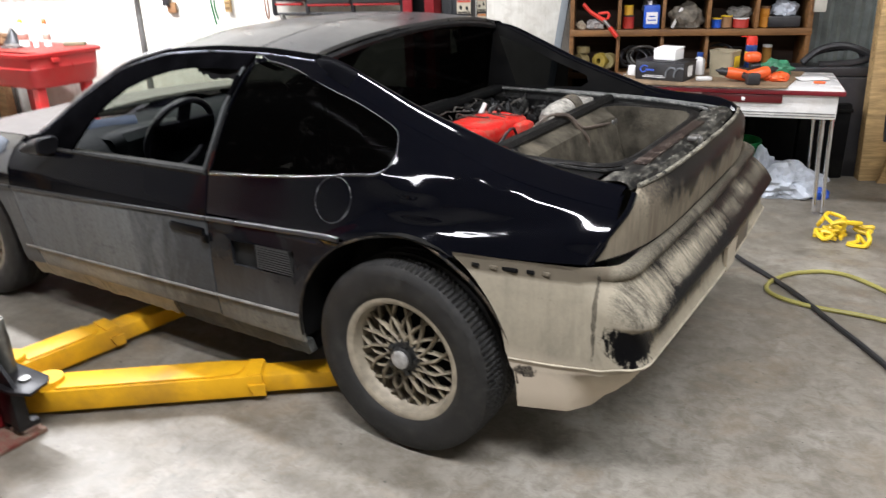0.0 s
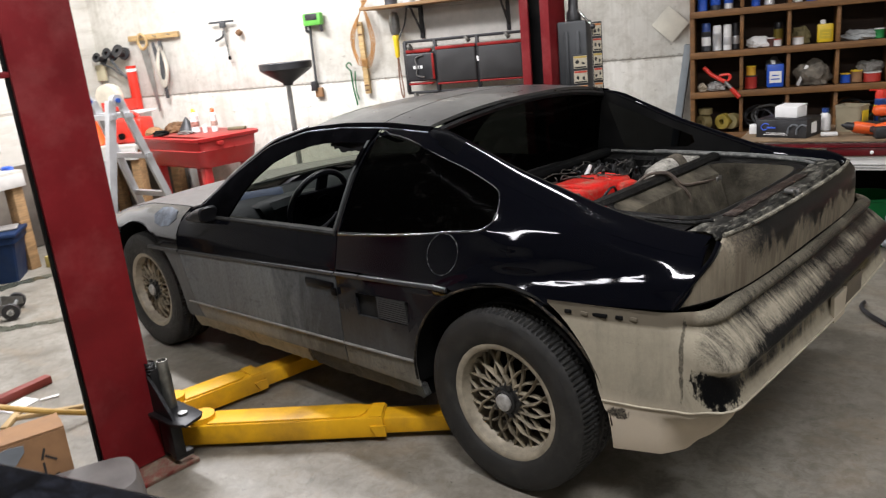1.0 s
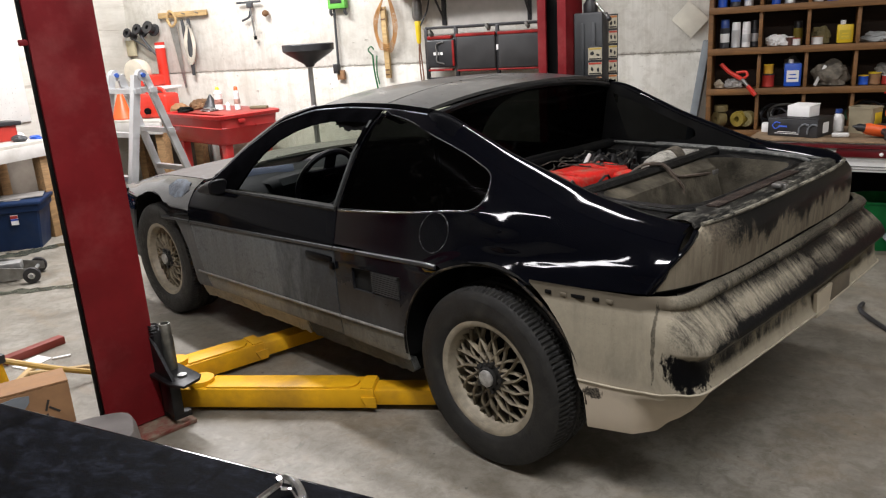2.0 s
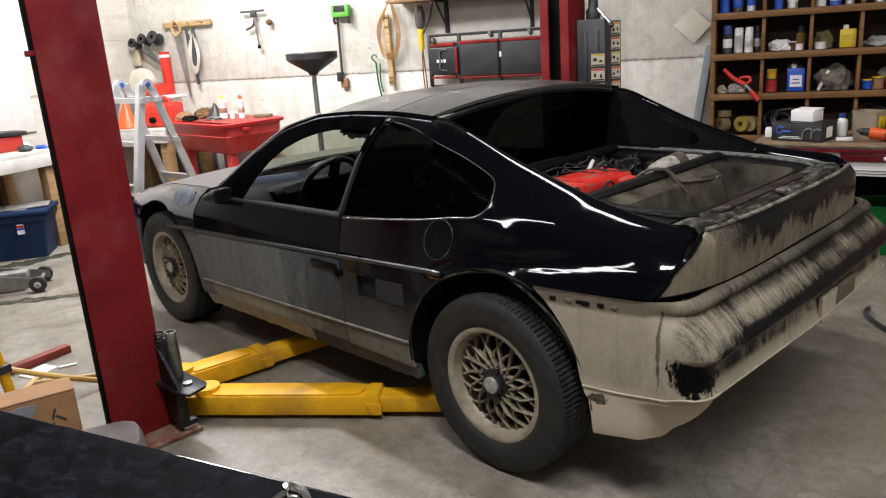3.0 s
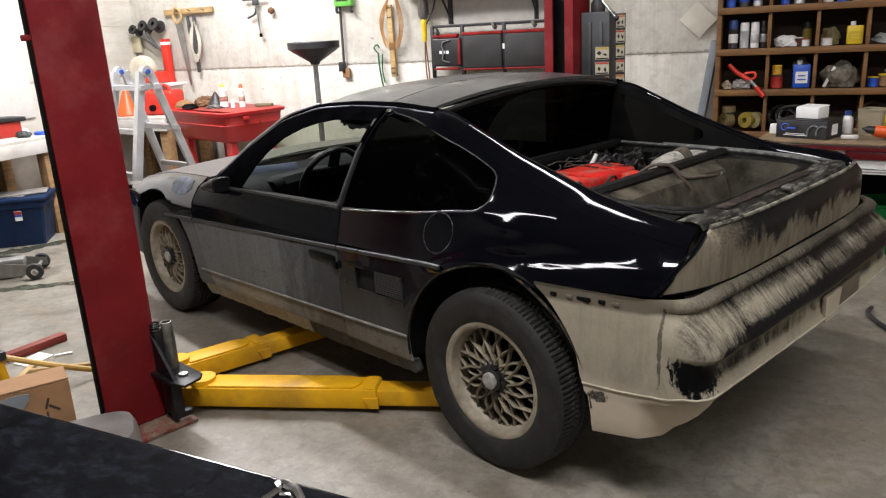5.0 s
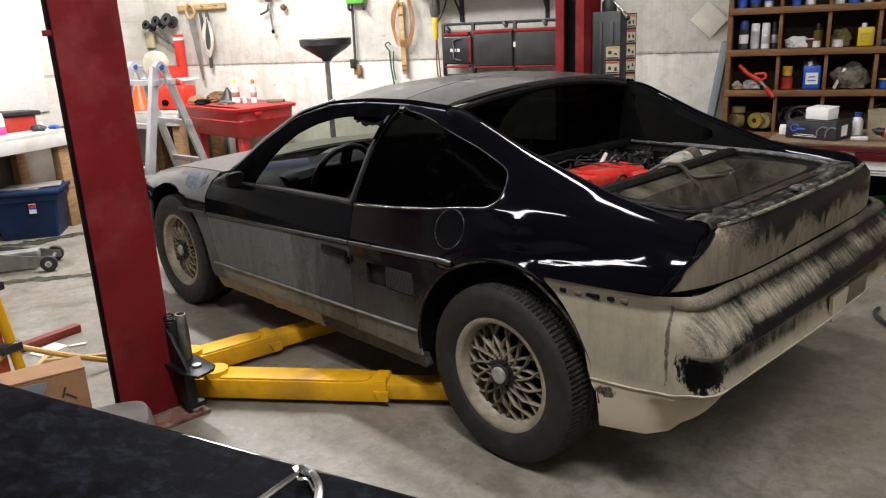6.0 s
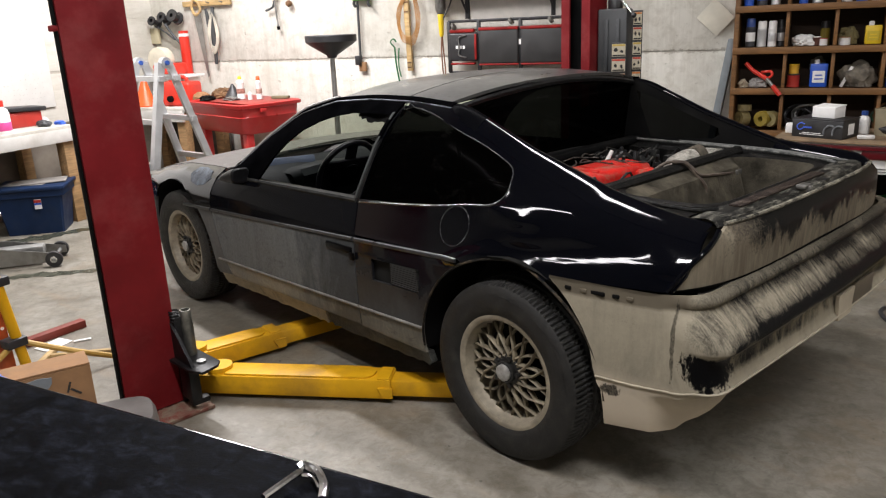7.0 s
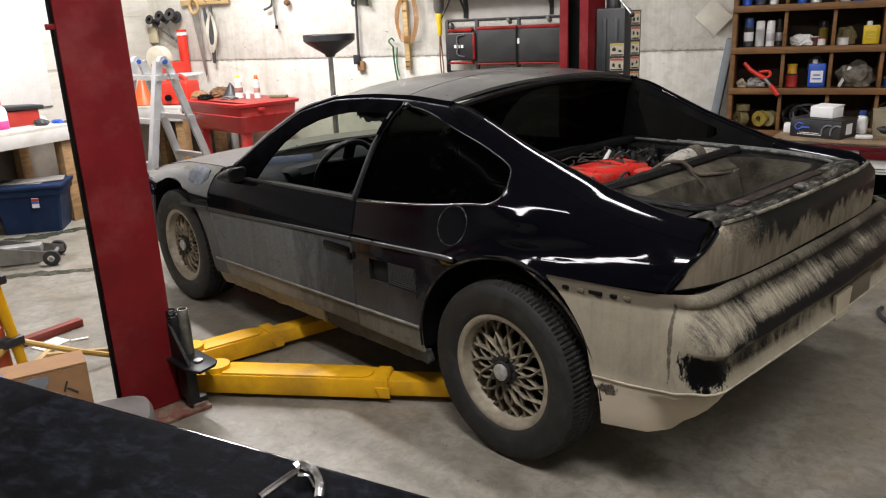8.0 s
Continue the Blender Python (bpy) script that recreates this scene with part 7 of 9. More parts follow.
def carton(name, m, s, mat, label, flaps=False):
    t = thing(name, m, label, "box")
    bm = B()
    box(bm, (0, 0, s[2] / 2), s, bevel=0.003)
    part("carton_body", bm, mat, t)
    bm = B()
    box(bm, (0, 0.01, s[2] + 0.003), (s[0] + 0.004, s[1], 0.006), Matrix.Rotation(radians(4), 4, "X") if flaps else None, 0.002)
    part("carton_lid", bm, mat, t)
    return t


black_box = carton("parts_carton", on_table(-0.34, -0.11, 0.008, -17), (0.29, 0.2, 0.1), BLACK_PL, "black parts carton with blue and white print")
BLUE_PRINT = plain("blue_print", (0.05, 0.12, 0.6), 0.5)
GREY_PRINT = plain("grey_print", (0.13, 0.14, 0.15), 0.5, vary=0.5, scale=40)
bm = B()
tube(bm, [(-0.07, -0.102, 0.075), (-0.095, -0.102, 0.08), (-0.115, -0.102, 0.06), (-0.1, -0.102, 0.042), (-0.08, -0.102, 0.05)], 0.0033, 6)
box(bm, (-0.055, -0.101, 0.057), (0.05, 0.002, 0.009))
part("printed_mark", bm, BLUE_PRINT, black_box)
for k in range(2):
    bm = B()
    tube(bm, [(0.04 + 0.05 * k, -0.102, 0.02), (0.045 + 0.05 * k, -0.102, 0.055), (0.07 + 0.05 * k, -0.102, 0.075), (0.095 + 0.05 * k, -0.102, 0.07)], 0.006, 6)
    part("printed_curve", bm, GREY_PRINT, black_box)
for k in range(2):
    bm = B()
    box(bm, (-0.03, -0.101, 0.026 - 0.009 * k), (0.11 + 0.03 * k, 0.002, 0.003))
    part("print_bar", bm, WHITE_PAPER, black_box)
bm = B()
box(bm, (0.1465, 0.0, 0.05), (0.002, 0.07, 0.06))
part("side_label", bm, WHITE_PAPER, black_box)
carton("small_carton", on_table(-0.33, -0.1, 0.116, -22), (0.135, 0.11, 0.06), WHITE_PAPER, "small open white carton on a black carton", True)


carton("small_carton", on_table(-0.54, -0.03, 0.008, -12), (0.045, 0.04, 0.05), WHITE_PAPER, "little white carton on the cardboard sheet")


def bottle(name, m, body, cap, label, r=0.03, h=0.12):
    t = thing(name, m, label, "bottle")
    bm = B()
    lathe(bm, [(0.001, 0), (r, 0.002), (r, h * 0.6), (r * 0.85, h * 0.72), (r * 0.45, h * 0.8), (r * 0.45, h * 0.85)], 20)
    part("bottle_body", bm, body, t)
    bm = B()
    lathe(bm, [(r * 0.55, h * 0.82), (r * 0.55, h), (0.001, h)], 16)
    part("bottle_cap", bm, cap, t)
    return t


bottle("glue_bottle", on_table(-0.16, 0.05, 0.008), WHITE, BLUE_CAP, "white bottle with a blue cap on the table", 0.033, 0.13)
bm = B()
rows = []
for z, w in ((0.006, 0.066), (0.0, 0.068), (0.14, 0.074), (0.141, 0.077), (0.15, 0.077), (0.15, 0.072), (0.01, 0.064)):
    rows.append([(w * math.copysign(abs(math.cos(a)) ** 0.28, math.cos(a)), 0.8 * w * math.copysign(abs(math.sin(a)) ** 0.28, math.sin(a)), z) for a in (2 * math.pi * i / 40 for i in range(40))])
loft(bm, rows, close_u=True, cap=True)
tub = whole("plastic_tub", bm, TAN, on_table(-0.02, 0.02, 0.008, -24), "cloudy square plastic tub on the table", "tub")
bm = B()
box(bm, (0.0755, 0.0, 0.08), (0.003, 0.07, 0.08), bevel=0.001)
part("tub_label", bm, YELLOW_PL, tub)
bm = B()
box(bm, (0, 0, 0.012), (0.09, 0.035, 0.024), bevel=0.008)
whole("small_tube", bm, WHITE, on_table(-0.12, -0.17, 0.008, 8), "small white tube lying on cardboard", "tube")


def drill(m, label):
    t = thing("cordless_drill", m, label, "drill")
    bm = B()
    lathe(bm, [(0.001, -0.06), (0.026, -0.058), (0.032, -0.04), (0.032, 0.05), (0.026, 0.07)], 18, Matrix.Translation((0, 0, 0.04)) @ Matrix.Rotation(radians(78), 4, "Y"))
    part("motor_housing", bm, ORANGE, t)
    bm = B()
    lathe(bm, [(0.026, 0.068), (0.021, 0.075), (0.021, 0.1), (0.01, 0.115), (0.004, 0.13), (0.001, 0.13)], 16, Matrix.Translation((0, 0, 0.04)) @ Matrix.Rotation(radians(78), 4, "Y"))
    part("chuck", bm, BLACK_PL, t)
    bm = B()
    tube(bm, [(-0.02, 0, 0.04), (-0.03, 0.05, 0.035), (-0.04, 0.1, 0.03)], 0.018, 8)
    box(bm, (-0.04, 0.12, 0.032), (0.07, 0.05, 0.06), bevel=0.008)
    part("grip_and_battery", bm, BLACK_PL, t)
    return t


drill(on_table(0.06, -0.17, 0.008, -160), "orange and black cordless drill lying on cardboard")
drill(on_table(0.16, -0.15, 0.008, 30), "orange and black cordless drill on its side")
bm = B()
box(bm, (0, 0, 0.03), (0.10, 0.09, 0.06), bevel=0.02, seg=3)
box(bm, (0.02, 0.01, 0.07), (0.06, 0.06, 0.04), bevel=0.015, seg=3)
whole("battery_charger", bm, BLACK_PL, on_table(0.13, -0.06, 0.008, 15), "black charger with an orange tool on it", "charger")
bm = B()
box(bm, (0, 0, 0.03), (0.09, 0.07, 0.06), bevel=0.025, seg=3)
whole("orange_tool", bm, ORANGE, on_table(0.13, -0.06, 0.10, 25), "orange tool body resting on a black charger", "tool")
spray = thing("oil_spray_can", on_table(0.12, 0.09, 0.008), "blue and yellow spray can with a red cap", "spray can")
part("can_body", can(B(), 0.033, 0.2), BLUE_CAP, spray)
bm = B()
lathe(bm, [(0.0335, 0.08), (0.034, 0.082), (0.034, 0.135), (0.0335, 0.137)], 20)
part("can_label", bm, YELLOW_PL, spray)
bm = B()
lathe(bm, [(0.03, 0.165), (0.031, 0.2), (0.026, 0.222), (0.001, 0.224)], 18)
part("cap", bm, RED_PL, spray)
bm = B()
tube(bm, [(0.0, 0, 0.215), (-0.04, 0, 0.22), (-0.06, 0, 0.218)], 0.004, 6)
part("straw", bm, RED_PL, spray)
heap("orange_gloves", 0.0, 0, 0, 0.07, 0.05, 0.05, ORANGE, "orange rubber glove on the cardboard", "glove", 41).matrix_world = on_table(0.27, -0.1, 0.008)
heap("green_gloves", 0.0, 0, 0, 0.09, 0.06, 0.09, plain("green_glove", (0.04, 0.2, 0.1), 0.5, vary=0.5), "crumpled green gloves on the table", "glove", 42).matrix_world = on_table(0.26, 0.1, 0.008)
bm = B()
box(bm, (0, 0, 0.004), (0.16, 0.1, 0.008), bevel=0.003)
whole("paper_stack", bm, WHITE_PAPER, on_table(0.46, 0.02, 0.002, 20), "sheet of white paper on the enamel table", "paper")
bm = B()
box(bm, (0, 0, 0.006), (0.06, 0.025, 0.012), bevel=0.004)
whole("orange_knife", bm, ORANGE, on_table(0.49, -0.12, 0.002, -10), "small orange knife on the enamel table", "knife")

# under and beside the table
bm = B()
lathe(bm, [(0.001, 0), (0.14, 0), (0.16, 0.28), (0.168, 0.285), (0.168, 0.3), (0.155, 0.3), (0.135, 0.012), (0.001, 0.012)], 30)
whole("green_bucket", bm, plain("dark_green_bucket", (0.006, 0.14, 0.035), 0.5, vary=0.3, spec=0.2), in_room(1.085, 2.28, 0), "green plastic bucket under the enamel table", "bucket")
heap("plastic_bag", 1.36, 2.12, 0, 0.20, 0.15, 0.2, BAG, "crumpled pale blue plastic bag on the floor", "bag", 51, 0.4)
heap("plastic_bag", 1.24, 2.16, 0, 0.09, 0.08, 0.24, BAG, "small white plastic bag beside a bucket", "bag", 52, 0.4)
heap("blue_rag", 1.56, 2.05, 0, 0.06, 0.05, 0.07, BLUE, "bright blue rag on the floor by a table leg", "rag", 53)
for k in range(5):
    bm = B()
    box(bm, (0, 0, 0.24), (0.3, 0.26, 0.48 + 0.04 * (k % 2)), bevel=0.012)
    box(bm, (0, -0.012, 0.44), (0.31, 0.26, 0.02), bevel=0.004)
    whole("storage_crate", bm, DARK, in_room(0.42 + 0.31 * k, 2.62, 0), "dark crate in the shadow under the table", "crate", "crates under the table")


def yellow_tangle():
    t = thing("yellow_strap_tangle", in_room(1.5, 1.35, 0, -20), "tangled bright yellow strap on the concrete", "strap")
    r = random.Random(4)
    for k in range(7):
        p, pts = Vector((r.uniform(-0.1, 0.1), r.uniform(-0.06, 0.06), 0.012)), []
        for i in range(9):
            p = p + Vector((r.uniform(-0.09, 0.1), r.uniform(-0.06, 0.06), 0))
            p.z = max(0.012, min(0.12, p.z + r.uniform(-0.03, 0.038)))
            p.x, p.y = max(-0.11, min(0.14, p.x)), max(-0.10, min(0.10, p.y))
            pts.append(p.copy())
        bm = B()
        tube(bm, pts, 0.011, 6, 5)
        part("strap_loop", bm, YELLOW_PL, t)


yellow_tangle()
bm = B()
tube(bm, [(1.42, -0.47, 0.012), (1.29, -0.51, 0.012), (1.0, -0.8, 0.012), (0.75, -1.0, 0.012), (0.46, -1.22, 0.012), (0.2, -1.36, 0.012), (-0.2, -1.7, 0.012)], 0.011, 8, 6)
whole("black_cable", bm, BLACK_PL, Matrix(), "black cable across the concrete floor", "cable")
bm = B()
tube(bm, [(1.0, -1.75, 0.01), (1.05, -1.35, 0.01), (1.28, -1.01, 0.01), (1.22, -0.82, 0.01), (1.05, -0.72, 0.01), (0.92, -0.74, 0.01), (0.86, -0.9, 0.01), (0.86, -1.19, 0.01), (0.75, -1.6, 0.01)], 0.010, 8, 8)
whole("air_hose", bm, plain("olive_yellow_hose", (0.3, 0.27, 0.07), 0.5, vary=0.25), Matrix(), "olive yellow air hose looped on the floor", "hose")


def shop_chair():
    t = thing("shop_chair", in_room(2.12, 1.75, 0, 20), "red vinyl chair with black arms", "chair")
    bm = B()
    box(bm, (0, 0, 0.42), (0.44, 0.44, 0.08), bevel=0.035, seg=3)
    part("seat", bm, SEAT_RED, t)
    bm = B()
    box(bm, (0, 0.22, 0.72), (0.42, 0.06, 0.34), bevel=0.03, seg=3)
    part("backrest", bm, SEAT_RED, t)
    for s in (-1, 1):
        bm = B()
        tube(bm, [(s * 0.25, 0.2, 0.40), (s * 0.27, 0.18, 0.6), (s * 0.27, 0.0, 0.64), (s * 0.27, -0.18, 0.62), (s * 0.25, -0.2, 0.42)], 0.02, 8)
        part("armrest", bm, BLACK_PL, t)
    for a in range(4):
        bm = B()
        tube(bm, [(0.2 * math.cos(a * 1.571 + 0.78), 0.2 * math.sin(a * 1.571 + 0.78), 0.39), (0.26 * math.cos(a * 1.571 + 0.78), 0.26 * math.sin(a * 1.571 + 0.78), 0.01)], 0.013, 8)
        part("leg", bm, CHROME, t)


shop_chair()
bm = B()
box(bm, (0, 0, 1.2), (0.16, 0.1, 2.4), bevel=0.006)
whole("timber_post", bm, PALE_WOOD, in_room(1.98, 2.5, 0) @ pose(0, 0, 0, 0, -2, 0), "pale yellow timber post standing by the table", "timber")
bm = B()
box(bm, (0, 0, 0.9), (0.1, 0.04, 1.85), bevel=0.004)
whole("timber_board", bm, PALE_WOOD, in_room(2.05, 2.42, 0.0) @ pose(0, 0, 0, 0, 14, 0), "pale board leaning beside the timber post", "timber")
bm = B()
n = 36
loft(bm, [[(1.60 + 0.55 * i / n, 2.94 + 0.012 * math.sin(i * math.pi / 2) + dy, z) for i in range(n + 1)] for z, dy in ((0.0, 0), (1.0, 0), (2.0, 0), (2.0, 0.004), (0.0, 0.004))], close_v=True)
whole("corrugated_sheet", bm, SHEET, ROOM, "grey corrugated metal sheet leaning on the wall", "metal sheet", angle=60)
bm = B()
box(bm, (1.585, 2.70, 1.075), (0.07, 0.03, 0.11), bevel=0.004)
whole("switch_box", bm, plain("beige_switch", (0.45, 0.43, 0.37), 0.5), ROOM, "beige switch box on the side of the shelf", "switch")
bm = B()
tube(bm, [(1.5, 2.6, 0.72), (1.6, 2.62, 0.80), (1.75, 2.64, 0.82), (1.9, 2.62, 0.76), (1.8, 2.6, 0.72), (1.6, 2.6, 0.71)], 0.022, 8)
tube(bm, [(1.52, 2.66, 0.71), (1.62, 2.68, 0.78), (1.82, 2.67, 0.80), (1.88, 2.66, 0.72)], 0.018, 8)
box(bm, (1.68, 2.65, 0.67), (0.5, 0.2, 0.06), bevel=0.01)
whole("coiled_hose", bm, BLACK_PL, ROOM @ pose(0, 0, 0), "black hose coiled on a dark crate by the table", "hose")
bm = B()
box(bm, (1.68, 2.66, 0.32), (0.46, 0.24, 0.638), bevel=0.008)
whole("dark_cabinet", bm, BLACK_PL, ROOM, "low dark cabinet beside the table", "cabinet")


# ---- back wall, from the far post to the left corner ----
def hydraulic_unit():
    t = thing("hydraulic_power_unit", in_room(-0.60, 2.03, 0), "dark grey hydraulic tank of the lift with a chrome lever", "hydraulic unit")
    bm = B()
    prism(bm, [(-0.085, -0.07), (0.085, -0.07), (0.095, -0.05), (0.095, 0.06), (-0.095, 0.06), (-0.095, -0.05)], 0.42, Matrix.Translation((0, 0, 1.05)), 0.012)
    for k in (-1, 1):
        box(bm, (k * 0.035, -0.073, 1.24), (0.022, 0.012, 0.34), bevel=0.005)
    part("tank", bm, GREY_PL, t)
    bm = B()
    lathe(bm, [(0.045, 0), (0.045, 0.05), (0.03, 0.07), (0.03, 0.2), (0.001, 0.2)], 18, Matrix.Translation((0, 0, 1.47)))
    part("motor", bm, BLACK_PL, t)
    bm = B()
    rod(bm, (0.04, -0.06, 1.53), (0.13, -0.09, 1.43), 0.008)
    part("lever", bm, CHROME, t)
    bm = B()
    bmesh.ops.create_uvsphere(bm, u_segments=14, v_segments=10, radius=0.016, matrix=Matrix.Translation((0.133, -0.091, 1.427)))
    part("lever_knob", bm, BLACK_PL, t)
    bm = B()
    box(bm, (0, 0.12, 1.2), (0.1, 0.14, 0.5), bevel=0.004)
    part("mounting_bracket", bm, BLACK_PL, t)
    return t


hydraulic_unit()


def warning_placard(x, y, turn, w, lo, rows, label):
    """A narrow strip of stacked picture cards: coloured heading, black drawing, dark caption."""
    t = thing("warning_placard", in_room(x, y, 0, turn), label, "sign", "warning placards by the lift")
    h = 0.0885
    rng = random.Random(rows)
    bm = B()
    box(bm, (0, 0.003, lo + rows * h / 2), (w + 0.006, 0.006, rows * h + 0.006), bevel=0.002)
    part("placard_plate", bm, BLACK_PL, t)
    for k in range(rows):
        z = lo + k * h
        card = B()
        box(card, (0, -0.0015, z + h / 2), (w - 0.004, 0.003, h - 0.014))
        card = part("card", card, bpy.data.materials.get("cream_placard") or plain("cream_placard", (0.5, 0.45, 0.34), 0.5, vary=0.25, scale=40), t)
        bm = B()
        box(bm, (0, -0.0035, z + h - 0.014), (w - 0.008, 0.001, 0.011))
        part("heading_bar", bm, (SIGN_RED, SIGN_ORANGE, SIGN_RED, SIGN_YELLOW)[k % 4], card)
        for j in range(2):
            bm = B()
            cx, cz = (j - 0.5) * w * 0.42, z + 0.042 + rng.uniform(-0.006, 0.006)
            prism(bm, [(cx + w * 0.16 * rng.uniform(0.5, 1.1) * math.cos(i * 1.047), cz + 0.015 * rng.uniform(0.4, 1.2) * math.sin(i * 1.047)) for i in range(6)], 0.001, Matrix.Translation((0, -0.003, 0)) @ Matrix.Rotation(radians(90), 4, "X"))
            part("drawing", bm, SIGN_INK, card)
        bm = B()
        box(bm, (0, -0.0035, z + 0.014), (w - 0.012, 0.001, 0.008))
        part("caption_bar", bm, SIGN_INK, card)


SIGN_RED, SIGN_ORANGE, SIGN_YELLOW, SIGN_INK = plain("sign_red", (0.45, 0.05, 0.03), 0.5), plain("sign_orange", (0.5, 0.17, 0.04), 0.5), plain("sign_yellow", (0.5, 0.36, 0.08), 0.5), plain("sign_ink", (0.015, 0.015, 0.015), 0.5)
warning_placard(-0.55, 1.925, 12, 0.085, 0.915, 4, "strip of red-headed warning cards with black drawings")
warning_placard(-0.458, 2.01, 12, 0.055, 0.92, 6, "narrow strip of warning cards with blue and black drawings")


PIPING = plain("faded_red_piping", (0.27, 0.014, 0.012), 0.5, vary=0.6, scale=8, dirt=((0.05, 0.01, 0.01), 0.7), spec=0.2)


def creeper():
    """A mechanic's creeper hung on its side against the wall."""
    t = thing("mechanic_creeper", in_room(-1.66, 2.93, 1.235, 0), "black and red padded mechanic's creeper hung on the wall", "creeper")
    L, H = 1.0, 0.40
    for z in (-H / 2, H / 2):
        bm = B()
        box(bm, (0, 0, z), (L, 0.035, 0.022), bevel=0.005)
        part("frame_rail", bm, BLACK_PL, t)
    for x in (-0.49, -0.23, 0.12, 0.49):
        bm = B()
        box(bm, (x, -0.012, 0), (0.028, 0.03, H), bevel=0.005)
        part("cross_bar", bm, BLACK_PL, t)
    for x0, x1 in ((-0.22, 0.11), (0.13, 0.48)):
        bm = B()
        box(bm, ((x0 + x1) / 2, -0.022, 0.0), (x1 - x0, 0.05, 0.27), bevel=0.015, seg=3)
        part("pad", bm, plain("black_vinyl_pad", (0.025, 0.024, 0.024), 0.5, vary=0.3), t, "black vinyl pad")
        for z in (0.135, -0.138):
            bm = B()
            box(bm, ((x0 + x1) / 2, -0.03, z), (x1 - x0, 0.045, 0.024 if z > 0 else 0.014), bevel=0.006)
            part("red_piping", bm, PIPING, t)
    bm = B()
    box(bm, (-0.36, -0.02, 0.0), (0.25, 0.05, 0.22), bevel=0.015, seg=3)
    hp = part("head_pad", bm, BLACK_PL, t)
    for z in (0.125, -0.13):
        bm = B()
        box(bm, (-0.37, -0.02, z), (0.21, 0.05, 0.028 if z > 0 else 0.016), bevel=0.008)
        part("red_piping", bm, PIPING, t)
    bm = B()
    box(bm, (-0.25, -0.03, 0), (0.02, 0.04, 0.2), bevel=0.006)
    part("red_piping", bm, PIPING, t)
    bm = B()
    tube(bm, [(-0.33, -0.05, 0.09), (-0.39, -0.055, 0.07), (-0.385, -0.055, 0.0), (-0.39, -0.055, -0.06), (-0.33, -0.05, -0.08)], 0.006, 6)
    part("wire_handle", bm, STEEL, t)
    for k in range(3):
        bm = B()
        box(bm, (-0.41 + 0.03 * k, -0.048, 0.0), (0.02, 0.003, 0.024))
        part("paint_scratch", bm, WHITE_PAPER, t, "white scratches in the red paint")
    bm = B()
    box(bm, (0.12, -0.03, 0.03), (0.018, 0.006, 0.04))
    part("white_tag", bm, WHITE_PAPER, t)
    for x, z in ((-0.44, 0.16), (0.05, 0.185), (0.37, 0.185), (-0.42, -0.225), (-0.1, -0.225), (0.38, -0.225)):
        bm = B()
        lathe(bm, [(0.006, -0.011), (0.026, -0.011), (0.029, 0), (0.026, 0.011), (0.006, 0.011)], 18, Matrix.Translation((x, -0.035, z)) @ Matrix.Rotation(radians(60), 4, "Y"))
        part("caster", bm, plain("grey_caster", (0.12, 0.115, 0.1), 0.6), t)


creeper()


def wall_shelf():
    t = thing("wall_shelf", ROOM, "wooden wall shelf on dark brackets", "shelf")
    bm = B()
    box(bm, (-1.75, 2.87, 1.715), (1.35, 0.28, 0.022), bevel=0.003)
    part("shelf_board", bm, BENCH_WOOD, t)
    for x in (-2.02, -1.3):
        bm = B()
        box(bm, (x, 3.0, 1.58), (0.035, 0.02, 0.26), bevel=0.003)
        box(bm, (x, 2.87, 1.695), (0.03, 0.25, 0.016), bevel=0.003)
        rod(bm, (x, 2.99, 1.5), (x, 2.8, 1.69), 0.009)
        part("bracket", bm, BLACK_PL, t)
    for k, x in enumerate((-2.2, -2.05, -1.9, -1.7, -1.5, -1.3)):
        tin(x, 2.85, 1.727, 0.05, 0.1, (DARKTIN, SILVER, BROWN)[k % 3], DARKTIN, "dark tin on the wall shelf")
    bm = B()
    box(bm, (-1.6, 3.004, 1.56), (0.78, 0.02, 0.24), bevel=0.003)
    whole("wall_panel", bm, plain("pale_wall_panel", (0.48, 0.46, 0.42), 0.7, vary=0.15), ROOM, "pale panel on the wall under a shelf", "panel")


wall_shelf()


def trouble_light():
    t = thing("trouble_light", in_room(-2.235, 2.95, 0), "yellow trouble light hanging by its cord on the wall", "work light")
    bm = B()
    lathe(bm, [(0.022, 1.5), (0.028, 1.49), (0.024, 1.45), (0.021, 1.38), (0.02, 1.34), (0.012, 1.32), (0.001, 1.32)], 18)
    part("handle", bm, YELLOW_PL, t)
    bm = B()
    lathe(bm, [(0.03, 1.50), (0.042, 1.53), (0.042, 1.62), (0.03, 1.67), (0.001, 1.68)], 18)
    part("shade", bm, STEEL, t)
    bm = B()
    tube(bm, [(0.0, 0, 1.32), (-0.005, 0, 1.2), (0.0, 0, 1.05), (0.01, 0.01, 1.0), (0.018, 0.01, 1.05), (0.008, 0.01, 1.2), (0.006, 0.0, 1.32)], 0.006, 6)
    part("cord", bm, plain("brown_cord", (0.2, 0.09, 0.05), 0.6), t)
    bm = B()
    tube(bm, [(0.015, 0.0, 1.45), (0.05, -0.01, 1.5), (0.09, 0, 1.58), (0.11, 0.02, 1.7)], 0.007, 6)
    part("upper_cord", bm, GREY_PL, t)


